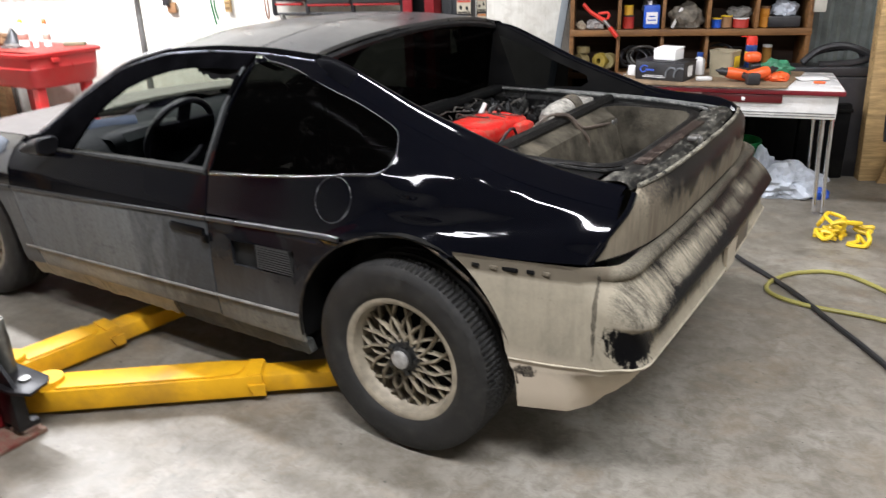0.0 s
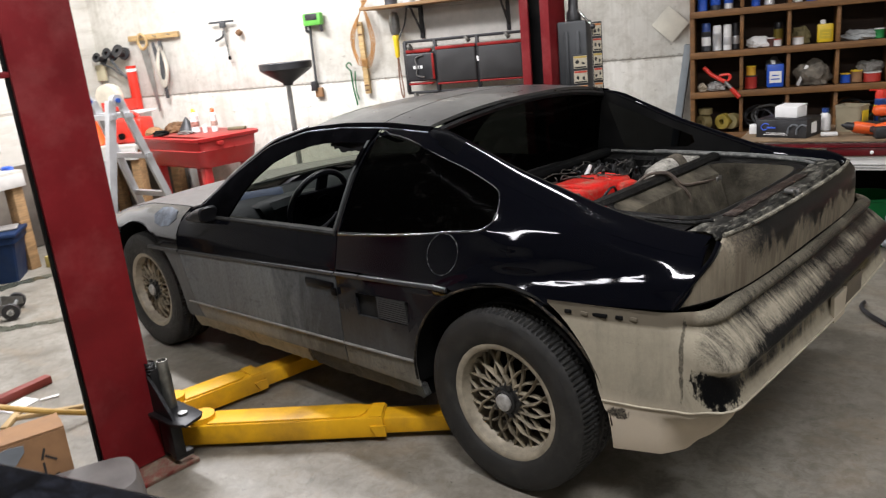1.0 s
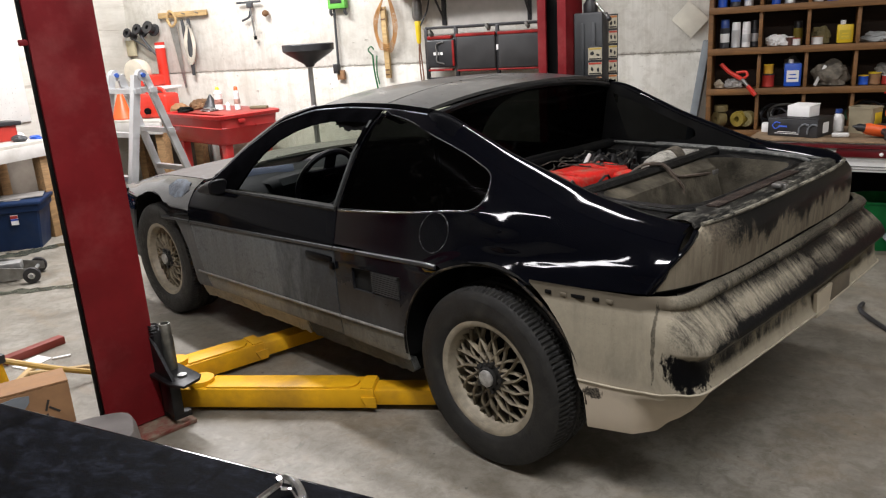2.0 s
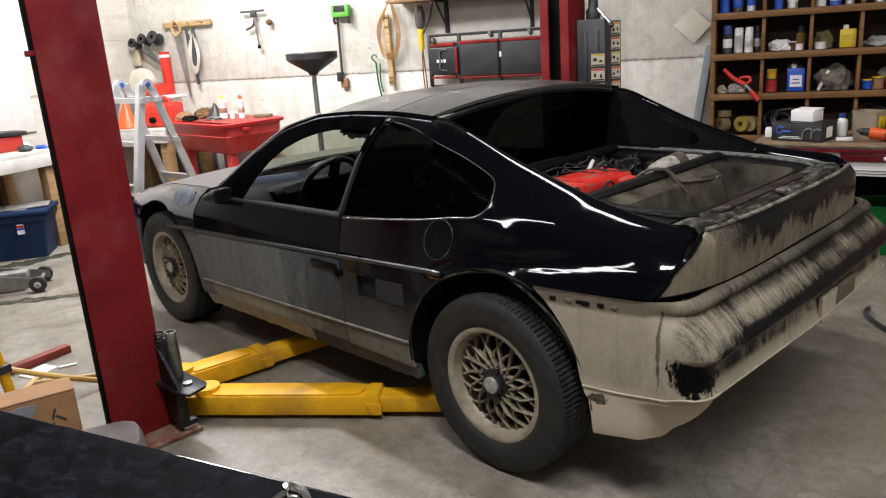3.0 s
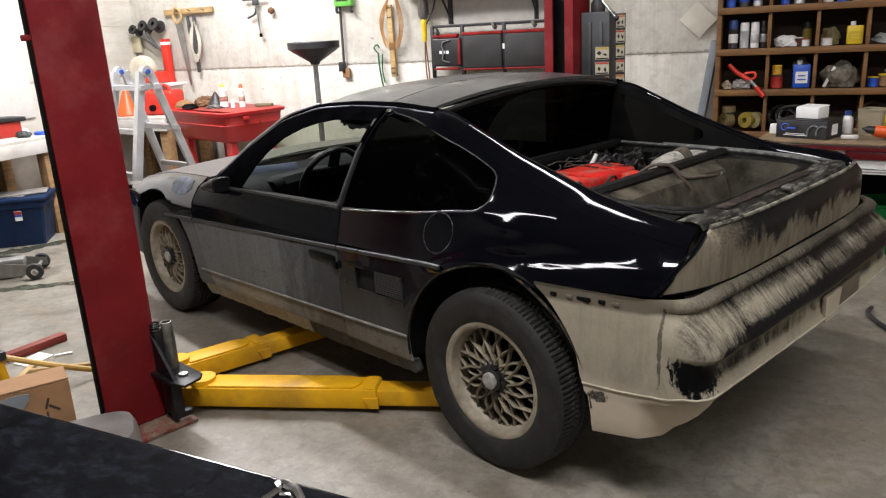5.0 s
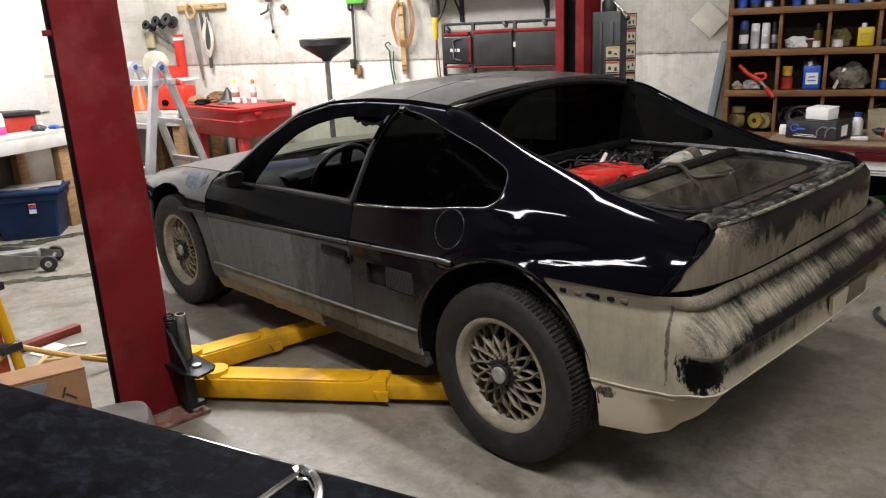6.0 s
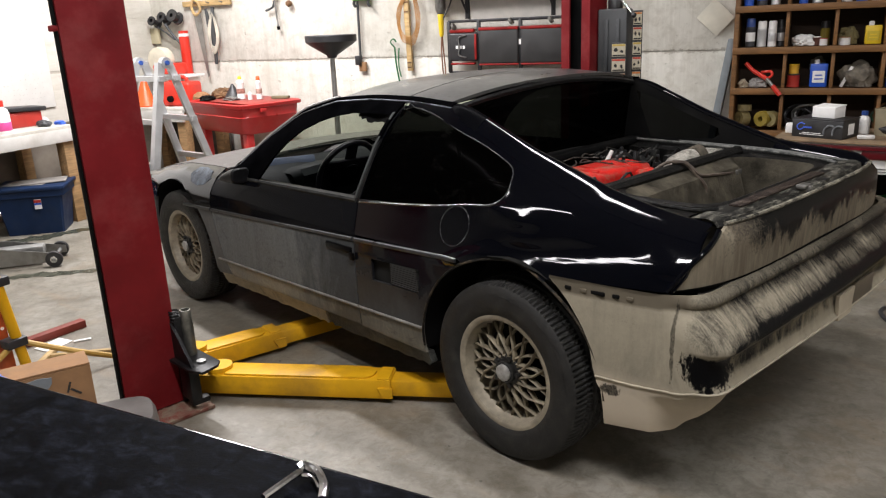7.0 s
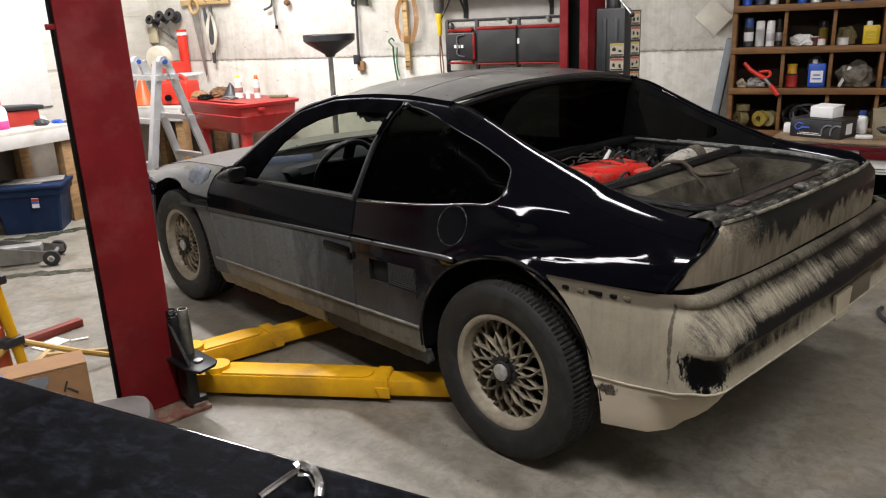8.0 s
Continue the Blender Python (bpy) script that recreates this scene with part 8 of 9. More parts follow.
trouble_light()
lev = thing("spirit_level", in_room(-2.56, 2.985, 1.34) @ pose(0, 0, 0, 0, -1, 0), "worn wooden level hung upright on the wall", "level")
bm = B()
box(bm, (0, 0, 0), (0.046, 0.03, 0.58), bevel=0.004)
part("level_body", bm, PALE_WOOD, lev)
for z in (-0.26, -0.22, 0.19, 0.265):
    bm = B()
    box(bm, (0, -0.016, z), (0.04, 0.004, 0.012))
    part("brass_plate", bm, BROWN, lev)
bm = B()
for k in range(5):
    tube(bm, [(-2.5 + 0.01 * k, 2.97, 1.8), (-2.6 - 0.01 * k, 2.96, 1.55), (-2.62, 2.965, 1.4 - 0.02 * k), (-2.56, 2.96, 1.33 - 0.012 * k), (-2.49, 2.965, 1.36 - 0.02 * k), (-2.47 + 0.01 * k, 2.96, 1.5), (-2.52, 2.97, 1.8)], 0.0035, 6, 5)
whole("extension_cord", bm, plain("tan_cord", (0.4, 0.2, 0.06), 0.6, vary=0.3), ROOM, "coil of tan extension cord hung on the wall", "cord")
bm = B()
rod(bm, (-3.035, 2.985, 1.7), (-3.045, 2.985, 1.10), 0.011)
conduit = whole("conduit", bm, GREY_PL, ROOM, "dark conduit running down to a socket", "conduit")
bm = B()
box(bm, (-3.06, 2.98, 1.145), (0.05, 0.05, 0.08), bevel=0.006)
part("plug_box", bm, BLACK_PL, conduit)
bm = B()
box(bm, (-3.03, 2.995, 1.09), (0.07, 0.03, 0.08), bevel=0.006)
part("socket_plate", bm, CARD, conduit)
ch = thing("battery_maintainer", in_room(-2.985, 2.97, 1.69), "green battery maintainer with black clamps on the wall", "charger")
bm = B()
box(bm, (0, 0, 0.0), (0.17, 0.06, 0.1), bevel=0.012)
part("case", bm, LIME, ch)
bm = B()
box(bm, (0, -0.032, 0.02), (0.11, 0.006, 0.05), bevel=0.003)
part("dark_window", bm, BLACK_PL, ch)
for x in (-0.07, 0.07):
    bm = B()
    tube(bm, [(x, 0, -0.04), (x, -0.01, -0.08), (x + 0.015, -0.01, -0.1)], 0.014, 6)
    part("clamp", bm, BLACK_PL, ch)
bm = B()
tube(bm, [(-2.70, 2.99, 1.25), (-2.69, 2.98, 1.12), (-2.67, 2.985, 0.96)], 0.0075, 6)
tube(bm, [(-2.66, 2.99, 1.24), (-2.665, 2.98, 1.1), (-2.65, 2.985, 1.0)], 0.006, 6)
tube(bm, [(-2.70, 2.98, 1.25), (-2.73, 2.975, 1.29), (-2.70, 2.975, 1.315), (-2.68, 2.98, 1.29)], 0.006, 6)
whole("bungee_cords", bm, plain("dark_green_cord_cover", (0.01, 0.12, 0.035), 0.6, vary=0.6, scale=40), ROOM, "green bungee cords hanging from a hook", "bungee cord")


def oil_drain():
    t = thing("oil_drain", in_room(-2.93, 2.37, 0), "black oil drain funnel on a tall steel pipe", "oil drain")
    bm = B()
    m = Matrix.Diagonal((0.9, 0.75, 1, 1))
    lathe(bm, [(0.232, 1.375), (0.238, 1.37), (0.236, 1.325), (0.20, 1.30), (0.05, 1.22), (0.04, 1.2), (0.034, 1.2), (0.045, 1.225), (0.195, 1.31), (0.228, 1.335), (0.228, 1.37), (0.232, 1.375)], 40, m)
    part("funnel", bm, BLACK_PL, t)
    bm = B()
    rod(bm, (0, 0, 0.5), (0, 0, 1.22), 0.023, 0.02)
    part("pipe", bm, STEEL, t, "bare steel pipe")
    bm = B()
    lathe(bm, [(0.001, 0.06), (0.2, 0.06), (0.22, 0.1), (0.22, 0.46), (0.2, 0.5), (0.001, 0.52)], 30)
    part("drum", bm, BLACK_PL, t)
    for a in range(4):
        bm = B()
        lathe(bm, [(0.001, -0.02), (0.03, -0.02), (0.03, 0.02), (0.001, 0.02)], 14, Matrix.Translation((0.17 * math.cos(a * 1.57 + 0.78), 0.17 * math.sin(a * 1.57 + 0.78), 0.031)) @ Matrix.Rotation(radians(90), 4, "X"))
        part("caster", bm, DARK, t)


oil_drain()
tl = thing("caulking_gun", in_room(-3.9, 2.97, 0), "dark caulking gun hung on the wall", "caulking gun")
bm = B()
rod(bm, (0.0, 0, 1.77), (0.02, 0, 1.46), 0.008)
part("rod", bm, STEEL, tl)
bm = B()
box(bm, (-0.01, 0, 1.755), (0.26, 0.02, 0.018), bevel=0.005)
box(bm, (0.0, 0, 1.73), (0.06, 0.03, 0.05), bevel=0.008)
part("frame", bm, GREY_PL, tl)
bm = B()
tube(bm, [(0.0, 0, 1.68), (-0.02, 0, 1.63), (-0.1, 0, 1.60)], 0.011, 6)
part("trigger", bm, GREY_PL, tl)
bm = B()
rod(bm, (0.02, 0, 1.46), (0.022, 0, 1.43), 0.014)
part("tip", bm, DARK, tl)
bm = B()
lathe(bm, [(0.001, -0.03), (0.02, -0.028), (0.03, 0), (0.02, 0.025), (0.001, 0.03)], 14, in_room(0, 0, 0).inverted() @ in_room(-3.74, 2.97, 1.65) @ Matrix.Rotation(radians(90), 4, "X"))
whole("wooden_mallet_head", bm, BROWN, ROOM, "brown wooden mallet head hung on the wall", "mallet")


def tool_rack():
    t = thing("tool_rack", ROOM, "wooden rack strip on the wall with hanging saws", "tool rack")
    bm = B()
    box(bm, (-4.7, 2.99, 1.7), (0.58, 0.03, 0.05), bevel=0.003)
    part("rack_strip", bm, PALE_WOOD, t)
    for x in (-4.8, -4.66, -4.5):
        bm = B()
        rod(bm, (x, 2.98, 1.7), (x, 2.93, 1.71), 0.005)
        part("peg", bm, STEEL, t)
    s = thing("hand_saw", in_room(-4.79, 2.955, 0), "hand saw hanging by its wooden handle", "saw")
    bm = B()
    prism(bm, [(-0.055, 1.6), (0.035, 1.63), (0.05, 1.03), (0.03, 1.02)], 0.003, Matrix.Rotation(radians(90), 4, "X"))
    part("blade", bm, STEEL, s)
    bm = B()
    tube(bm, [(-0.04, 0, 1.60), (-0.07, 0, 1.66), (-0.04, 0, 1.73), (0.01, 0, 1.71), (0.03, 0, 1.64), (-0.01, 0, 1.60), (-0.04, 0, 1.60)], 0.013, 8)
    part("handle", bm, PALE_WOOD, s)
    for x, z0, z1, w, nm, lab in ((-4.70, 1.66, 1.14, 0.028, "rasp", "dark steel rasp hanging on the wall"), (-4.52, 1.66, 1.32, 0.022, "pry_bar", "dark pry bar hanging on the wall"), (-4.46, 1.62, 1.4, 0.018, "file", "dark file hanging on the wall")):
        bm = B()
        prism(bm, [(-w * 0.6, z0), (w * 0.6, z0), (w, (z0 + z1) / 2), (w * 0.5, z1), (-w * 0.5, z1), (-w, (z0 + z1) / 2)], 0.012, Matrix.Translation((0, 0, 0)) @ Matrix.Rotation(radians(90), 4, "X"), 0.002)
        ob = whole(nm, bm, GREY_PL, in_room(x, 2.965, 0) @ pose(0, 0, 0, 0, 3 if x < -4.6 else -6, 0), lab, "tool", "tools on the wall rack")
    bm = B()
    for k in range(6):
        tube(bm, [(-4.62, 2.96, 1.62), (-4.66 - 0.006 * k, 2.95, 1.45), (-4.66, 2.945, 1.32 - 0.012 * k), (-4.61, 2.945, 1.31 - 0.01 * k), (-4.59 + 0.005 * k, 2.95, 1.42), (-4.62, 2.96, 1.62)], 0.007, 6, 4)
    whole("rope_coil", bm, plain("white_rope", (0.5, 0.46, 0.38), 0.8, vary=0.4), ROOM, "coil of dirty white rope on the wall", "rope")


tool_rack()
rt = thing("red_tube", in_room(-5.0, 2.95, 0), "long red tube strapped upright to the wall with white bands", "tube")
bm = B()
rod(bm, (0.0, 0, 0.94), (0.0, 0, 1.46), 0.047, seg=20)
part("tube_body", bm, RED_PL, rt)
for z in (1.0, 1.42):
    bm = B()
    lathe(bm, [(0.049, z - 0.014), (0.051, z - 0.012), (0.051, z + 0.012), (0.049, z + 0.014)], 20)
    part("white_band", bm, WHITE, rt)
for x, z, r in ((-5.06, 1.59, 0.06), (-5.2, 1.58, 0.05), (-5.33, 1.55, 0.045)):
    bm = B()
    lathe(bm, [(0.02, -0.05), (r, -0.05), (r, -0.035), (r * 0.6, -0.03), (r * 0.6, 0.03), (r, 0.035), (r, 0.05), (0.02, 0.05)], 20, Matrix.Translation((x, 2.93, z)) @ Matrix.Rotation(radians(70), 4, "X"))
    whole("wire_reel", bm, BLACK_PL, ROOM, "dark reel hung on the wall", "reel", "reels on the wall")
bm = B()
tube(bm, [(-5.2, 2.93, 1.53), (-5.12, 2.94, 1.42), (-5.05, 2.95, 1.34)], 0.013, 6)
tube(bm, [(-5.3, 2.93, 1.5), (-5.2, 2.93, 1.45), (-5.1, 2.93, 1.38)], 0.008, 6)
whole("hanging_hose", bm, GREY_PL, ROOM, "grey hose hanging between reels", "hose")
bm = B()
box(bm, (-5.4, 2.985, 1.42), (0.11, 0.03, 0.15), bevel=0.006)
whole("junction_box", bm, plain("beige_junction", (0.5, 0.45, 0.3), 0.5, vary=0.2), ROOM, "beige junction box on the wall", "junction box")
# paper and plank right of the post
bm = B()
box(bm, (0, 0, 0), (0.19, 0.008, 0.17), bevel=0.002)
paper = whole("hanging_notebook", bm, plain("yellowed_paper", (0.6, 0.57, 0.48), 0.7, vary=0.15), in_room(-0.115, 2.985, 1.385) @ pose(0, 0, 0, 0, 43, 0), "yellowed notebook hanging askew on the wall", "notebook")
bm = B()
box(bm, (0, 0, 0.62), (0.05, 0.14, 1.26), bevel=0.003)
whole("grey_plank", bm, plain("grey_blue_plank", (0.22, 0.25, 0.27), 0.6, vary=0.2), in_room(-0.165, 2.93, 0) @ pose(0, 0, 0, 0, 8.2, 0), "grey-blue plank leaning in the corner by the shelf", "plank")
for i in range(26):
    r = random.Random(i)
    x = -4.4 + i * 0.2
    bm = B()
    lathe(bm, [(0.001, -0.004), (0.007, -0.003), (0.009, 0)], 8, Matrix.Translation((x, WALL_Y - 0.0005, 1.155 + r.uniform(-0.02, 0.03))) @ Matrix.Rotation(radians(90), 4, "X"))
    whole("form_tie", bm, BROWN, ROOM, "rusty form-tie stub along the wall joint", "form tie", "form ties in the wall")


# ---- parts washer, bench and ladder ----
def parts_washer():
    t = thing("parts_washer", in_room(-3.97, 2.475, 0, -20), "red steel parts washer on legs beside the wall", "parts washer")
    rows = []
    for sx, sy, z in ((0.37, 0.19, 0.6), (0.42, 0.24, 0.605), (0.44, 0.262, 0.63), (0.455, 0.28, 0.74), (0.458, 0.283, 0.745), (0.455, 0.277, 0.752), (0.46, 0.285, 0.82), (0.485, 0.305, 0.825), (0.49, 0.31, 0.85), (0.475, 0.295, 0.858), (0.45, 0.275, 0.85), (0.43, 0.26, 0.70)):
        rows.append([(sx, -sy + 0.06), (sx - 0.018, -sy + 0.018), (sx - 0.06, -sy), (-sx + 0.06, -sy), (-sx + 0.018, -sy + 0.018), (-sx, -sy + 0.06), (-sx, sy - 0.06), (-sx + 0.018, sy - 0.018), (-sx + 0.06, sy), (sx - 0.06, sy), (sx - 0.018, sy - 0.018), (sx, sy - 0.06)])
        rows[-1] = [(x, y, z) for x, y in rows[-1]]
    bm = B()
    loft(bm, rows, close_u=True)
    bm.verts.ensure_lookup_table()
    bm.faces.new(bm.verts[:12])
    bm.faces.new(bm.verts[-12:])
    part("tub", bm, WASHER_RED, t)
    for sx in (-1, 1):
        for sy in (-1, 1):
            bm = B()
            box(bm, (sx * 0.36, sy * 0.19, 0.31), (0.07, 0.07, 0.62), bevel=0.006)
            part("leg", bm, WASHER_RED, t)
    bm = B()
    box(bm, (0, 0, 0.2), (0.74, 0.42, 0.02), bevel=0.004)
    part("lower_shelf", bm, WASHER_RED, t)
    bm = B()
    box(bm, (-0.36, -0.282, 0.70), (0.06, 0.012, 0.006))
    box(bm, (-0.34, -0.281, 0.685), (0.012, 0.012, 0.04))
    part("label_bar", bm, WHITE_PAPER, t)
    bm = B()
    box(bm, (0.488, -0.1, 0.80), (0.02, 0.06, 0.03), bevel=0.005)
    part("side_tab", bm, WASHER_RED, t)
    bm = B()
    box(bm, (0.02, 0.04, 0.852), (0.86, 0.48, 0.01), bevel=0.003)
    part("work_tray", bm, plain("greasy_red_tray", (0.3, 0.04, 0.03), 0.5, vary=0.5), t)


parts_washer()
WT = 0.859
for x, y, h, body, cap, lab in ((-4.0, 2.5, 0.2, WHITE, RED_PL, "white spray can with a red and yellow top"), (-3.8, 2.5, 0.2, WHITE, ORANGE, "slim white can with an orange band")):
    t = thing("cleaner_can", in_room(x, y, WT), lab , "spray can")
    part("can_body", can(B(), 0.036 if x < -3.9 else 0.026, h * 0.85), body, t)
    bm = B()
    lathe(bm, [(0.018, h * 0.82), (0.016, h * 0.95), (0.008, h), (0.001, h)], 14)
    part("nozzle", bm, cap if x > -3.9 else YELLOW_PL, t)
    bm = B()
    lathe(bm, [(0.0268 if x > -3.9 else 0.0365, 0.05), (0.0275 if x > -3.9 else 0.037, 0.052), (0.0275 if x > -3.9 else 0.037, 0.09), (0.0268 if x > -3.9 else 0.0365, 0.092)], 20)
    part("can_label", bm, plain("printed_can_label", (0.36, 0.17, 0.13) if x < -3.9 else (0.45, 0.3, 0.24), 0.5, vary=0.7, scale=60), t)
bm = B()
lathe(bm, [(0.001, 0), (0.02, 0), (0.02, 0.05), (0.01, 0.06), (0.001, 0.07)], 14)
whole("small_bottle", bm, WHITE, in_room(-3.87, 2.46, WT), "small white bottle on the parts washer", "bottle")
bm = B()
rod(bm, (0, 0, 0.0), (0, 0, 0.13), 0.085, 0.006, 20)
whole("black_funnel", bm, BLACK_PL, in_room(-4.14, 2.56, WT + 0.0), "black cone funnel upside down on the parts washer", "funnel")
heap("greasy_rag", -4.28, 2.6, WT, 0.12, 0.07, 0.09, BROWN, "brown greasy rag on the parts washer", "rag", 61)
heap("engine_part", -4.05, 2.42, WT, 0.08, 0.05, 0.03, STEEL, "grey metal part on the parts washer", "part", 62)
heap("engine_part", -4.3, 2.4, WT, 0.06, 0.07, 0.04, DARK, "dark metal part on the parts washer", "part", 63)
bm = B()
box(bm, (0, 0, 0.012), (0.16, 0.05, 0.024), bevel=0.006)
whole("wire_brush", bm, plain("olive_block", (0.16, 0.14, 0.08), 0.7), in_room(-3.62, 2.56, WT, 10), "olive brush lying on the parts washer", "brush")


def bench(name, m, w, d, h, label, over=0.0):
    t = thing(name, m, label, "workbench")
    bm = B()
    box(bm, (0, 0, h - 0.02), (w, d, 0.04), bevel=0.004)
    part("bench_top", bm, plain(name + "_top", (0.5, 0.48, 0.43), 0.6, vary=0.25, dirt=((0.2, 0.16, 0.1), 0.5)), t)
    bm = B()
    box(bm, (0, -d / 2 + 0.012, h - 0.075), (w, 0.03, 0.1), bevel=0.003)
    part("front_board", bm, plain(name + "_front", (0.55, 0.53, 0.5), 0.6, vary=0.15, dirt=((0.3, 0.26, 0.2), 0.4)), t)
    for sx in (-1, 1):
        for sy in (-1, 1):
            bm = B()
            box(bm, (sx * (w / 2 - 0.06), sy * (d / 2 - 0.07), (h - 0.04) / 2), (0.09, 0.09, h - 0.04), bevel=0.004)
            part("leg", bm, BENCH_WOOD, t)
    # added dark panel: gives the wall under the bench its shade
    bm = B()
    box(bm, (over / 2, d / 2 - 0.012, h / 2 - 0.02), (w + over, 0.016, h - 0.06), bevel=0.002)
    part("back_panel", bm, plain(name + "_back", (0.11, 0.09, 0.072), 0.85, vary=0.5, scale=3, dirt=((0.3, 0.27, 0.22), 0.35)), t, "dark brown panel added for the shade under the bench")
    return t


# along the left wall (turned to face the room), and across the corner
bench("side_bench", in_room(-5.08, 0.35, 0, 90), 2.0, 0.66, 0.78, "long white-topped wooden workbench along the wall", 0.62)
bench("corner_bench", in_room(-5.0, 2.66, 0), 0.86, 0.62, 0.79, "wooden workbench in the corner behind a ladder")
bm = B()
box(bm, (-5.435, 0.6, 1.42), (0.012, 2.3, 1.1), bevel=0.002)
peg = whole("pegboard", bm, plain("white_pegboard", (0.72, 0.71, 0.68), 0.6, vary=0.08), ROOM, "white pegboard above the side bench", "pegboard")
bm = B()
for i in range(30):
    for j in range(12):
        lathe(bm, [(0.0045, 0.0), (0.0035, -0.004), (0.0001, -0.004)], 6, Matrix.Translation((-5.4285, 0.5 + i * 0.04, 0.92 + j * 0.04)) @ Matrix.Rotation(radians(90), 4, "Y"))
holes = part("peg_holes", bm, DARK, peg)
tagged(holes, kind="stuff")
# on the benches
bt = 0.78
tb = thing("tool_box", in_room(-5.1, 1.16, bt, 80), "red tool box with a black lid on the bench", "tool box")
bm = B()
box(bm, (0, 0, 0.06), (0.26, 0.16, 0.12), bevel=0.01)
part("box_body", bm, plain("dark_red_box", (0.4, 0.03, 0.02), 0.4, vary=0.2), tb)
bm = B()
box(bm, (0.0, 0, 0.14), (0.32, 0.2, 0.035), Matrix.Rotation(radians(3), 4, "Y"), 0.01)
part("box_lid", bm, BLACK_PL, tb)
bottle("washer_fluid_jug", in_room(-4.86, 0.83, bt), WHITE, RED_PL, "white jug with a pink label on the bench", 0.06, 0.24)
bm = B()
lathe(bm, [(0.0605, 0.02), (0.0615, 0.022), (0.0615, 0.08), (0.0605, 0.082)], 20)
whole("jug_band", bm, plain("pink_label", (0.7, 0.08, 0.3), 0.5), in_room(-4.86, 0.83, bt), "pink label band round a white jug", "label")
for k, (x, y, s, mat, lab) in enumerate(((-4.9, 1.2, (0.12, 0.07, 0.05), GREY_PL, "grey metal part on the bench"), (-5.2, 1.28, (0.1, 0.1, 0.09), TAN, "tan box of parts on the bench"), (-5.05, 1.31, (0.08, 0.06, 0.06), WHITE_PAPER, "white carton on the bench"), (-4.88, 1.33, (0.1, 0.05, 0.03), BLUE, "blue rag on the bench"))):
    heap("bench_item", x, y, bt, s[0] * 0.6, s[1] * 0.6, s[2], mat, lab, "part", 70 + k, 0.2)
cb = 0.79
gas = thing("fuel_can", in_room(-4.78, 2.58, cb, 5), "red plastic fuel can on the corner bench", "fuel can")
bm = B()
box(bm, (0, 0, 0.11), (0.36, 0.2, 0.22), bevel=0.03, seg=3)
part("can_body", bm, RED_PL, gas)
bm = B()
tube(bm, [(-0.1, 0, 0.21), (-0.08, 0, 0.26), (0.06, 0, 0.26), (0.1, 0, 0.21)], 0.016, 8)
part("handle", bm, RED_PL, gas)
bm = B()
lathe(bm, [(0.028, 0), (0.028, 0.03), (0.001, 0.032)], 16, Matrix.Translation((-0.03, -0.1, 0.07)) @ Matrix.Rotation(radians(90), 4, "X"))
part("fuel_cap", bm, DARK, gas)
bm = B()
lathe(bm, [(0.11, 0), (0.115, 0.01), (0.02, 0.25), (0.001, 0.26)], 20)
whole("orange_cone", bm, ORANGE, in_room(-5.14, 2.5, cb), "orange plastic cone on the corner bench", "cone")
rb = thing("red_crate", in_room(-5.0, 2.74, cb), "stacked red boxes with a white ledge on the corner bench", "crate")
bm = B()
box(bm, (0, 0, 0.125), (0.5, 0.2, 0.25), bevel=0.01)
part("lower_box", bm, WHITE, rb)
bm = B()
box(bm, (0, -0.02, 0.262), (0.6, 0.26, 0.024), bevel=0.004)
part("ledge", bm, WHITE, rb)
bm = B()
box(bm, (-0.02, 0, 0.33), (0.3, 0.16, 0.1), bevel=0.02)
part("upper_box", bm, RED_PL, rb)
bm = B()
lathe(bm, [(0.05, -0.06), (0.12, -0.05), (0.13, 0.0), (0.12, 0.05), (0.05, 0.06), (0.001, 0.06)], 24, Matrix.Translation((0, 0, 0.125)) @ Matrix.Rotation(radians(90), 4, "X") @ Matrix.Diagonal((1, 0.95, 1, 1)))
whole("bench_grinder", bm, plain("pale_grinder", (0.62, 0.57, 0.46), 0.5, vary=0.2), in_room(-5.10, 2.72, 1.077), "pale round grinder guard on the red boxes", "grinder")
heap("brown_box", -4.56, 2.6, cb, 0.12, 0.08, 0.12, CARD, "torn brown box on the corner bench", "box", 81, 0.2)
bm = B()
box(bm, (0, 0, 0.02), (0.2, 0.05, 0.04), bevel=0.008)
whole("torque_wrench", bm, GREY_PL, in_room(-4.52, 2.45, cb, 8), "grey tool case on the bench edge", "tool case")


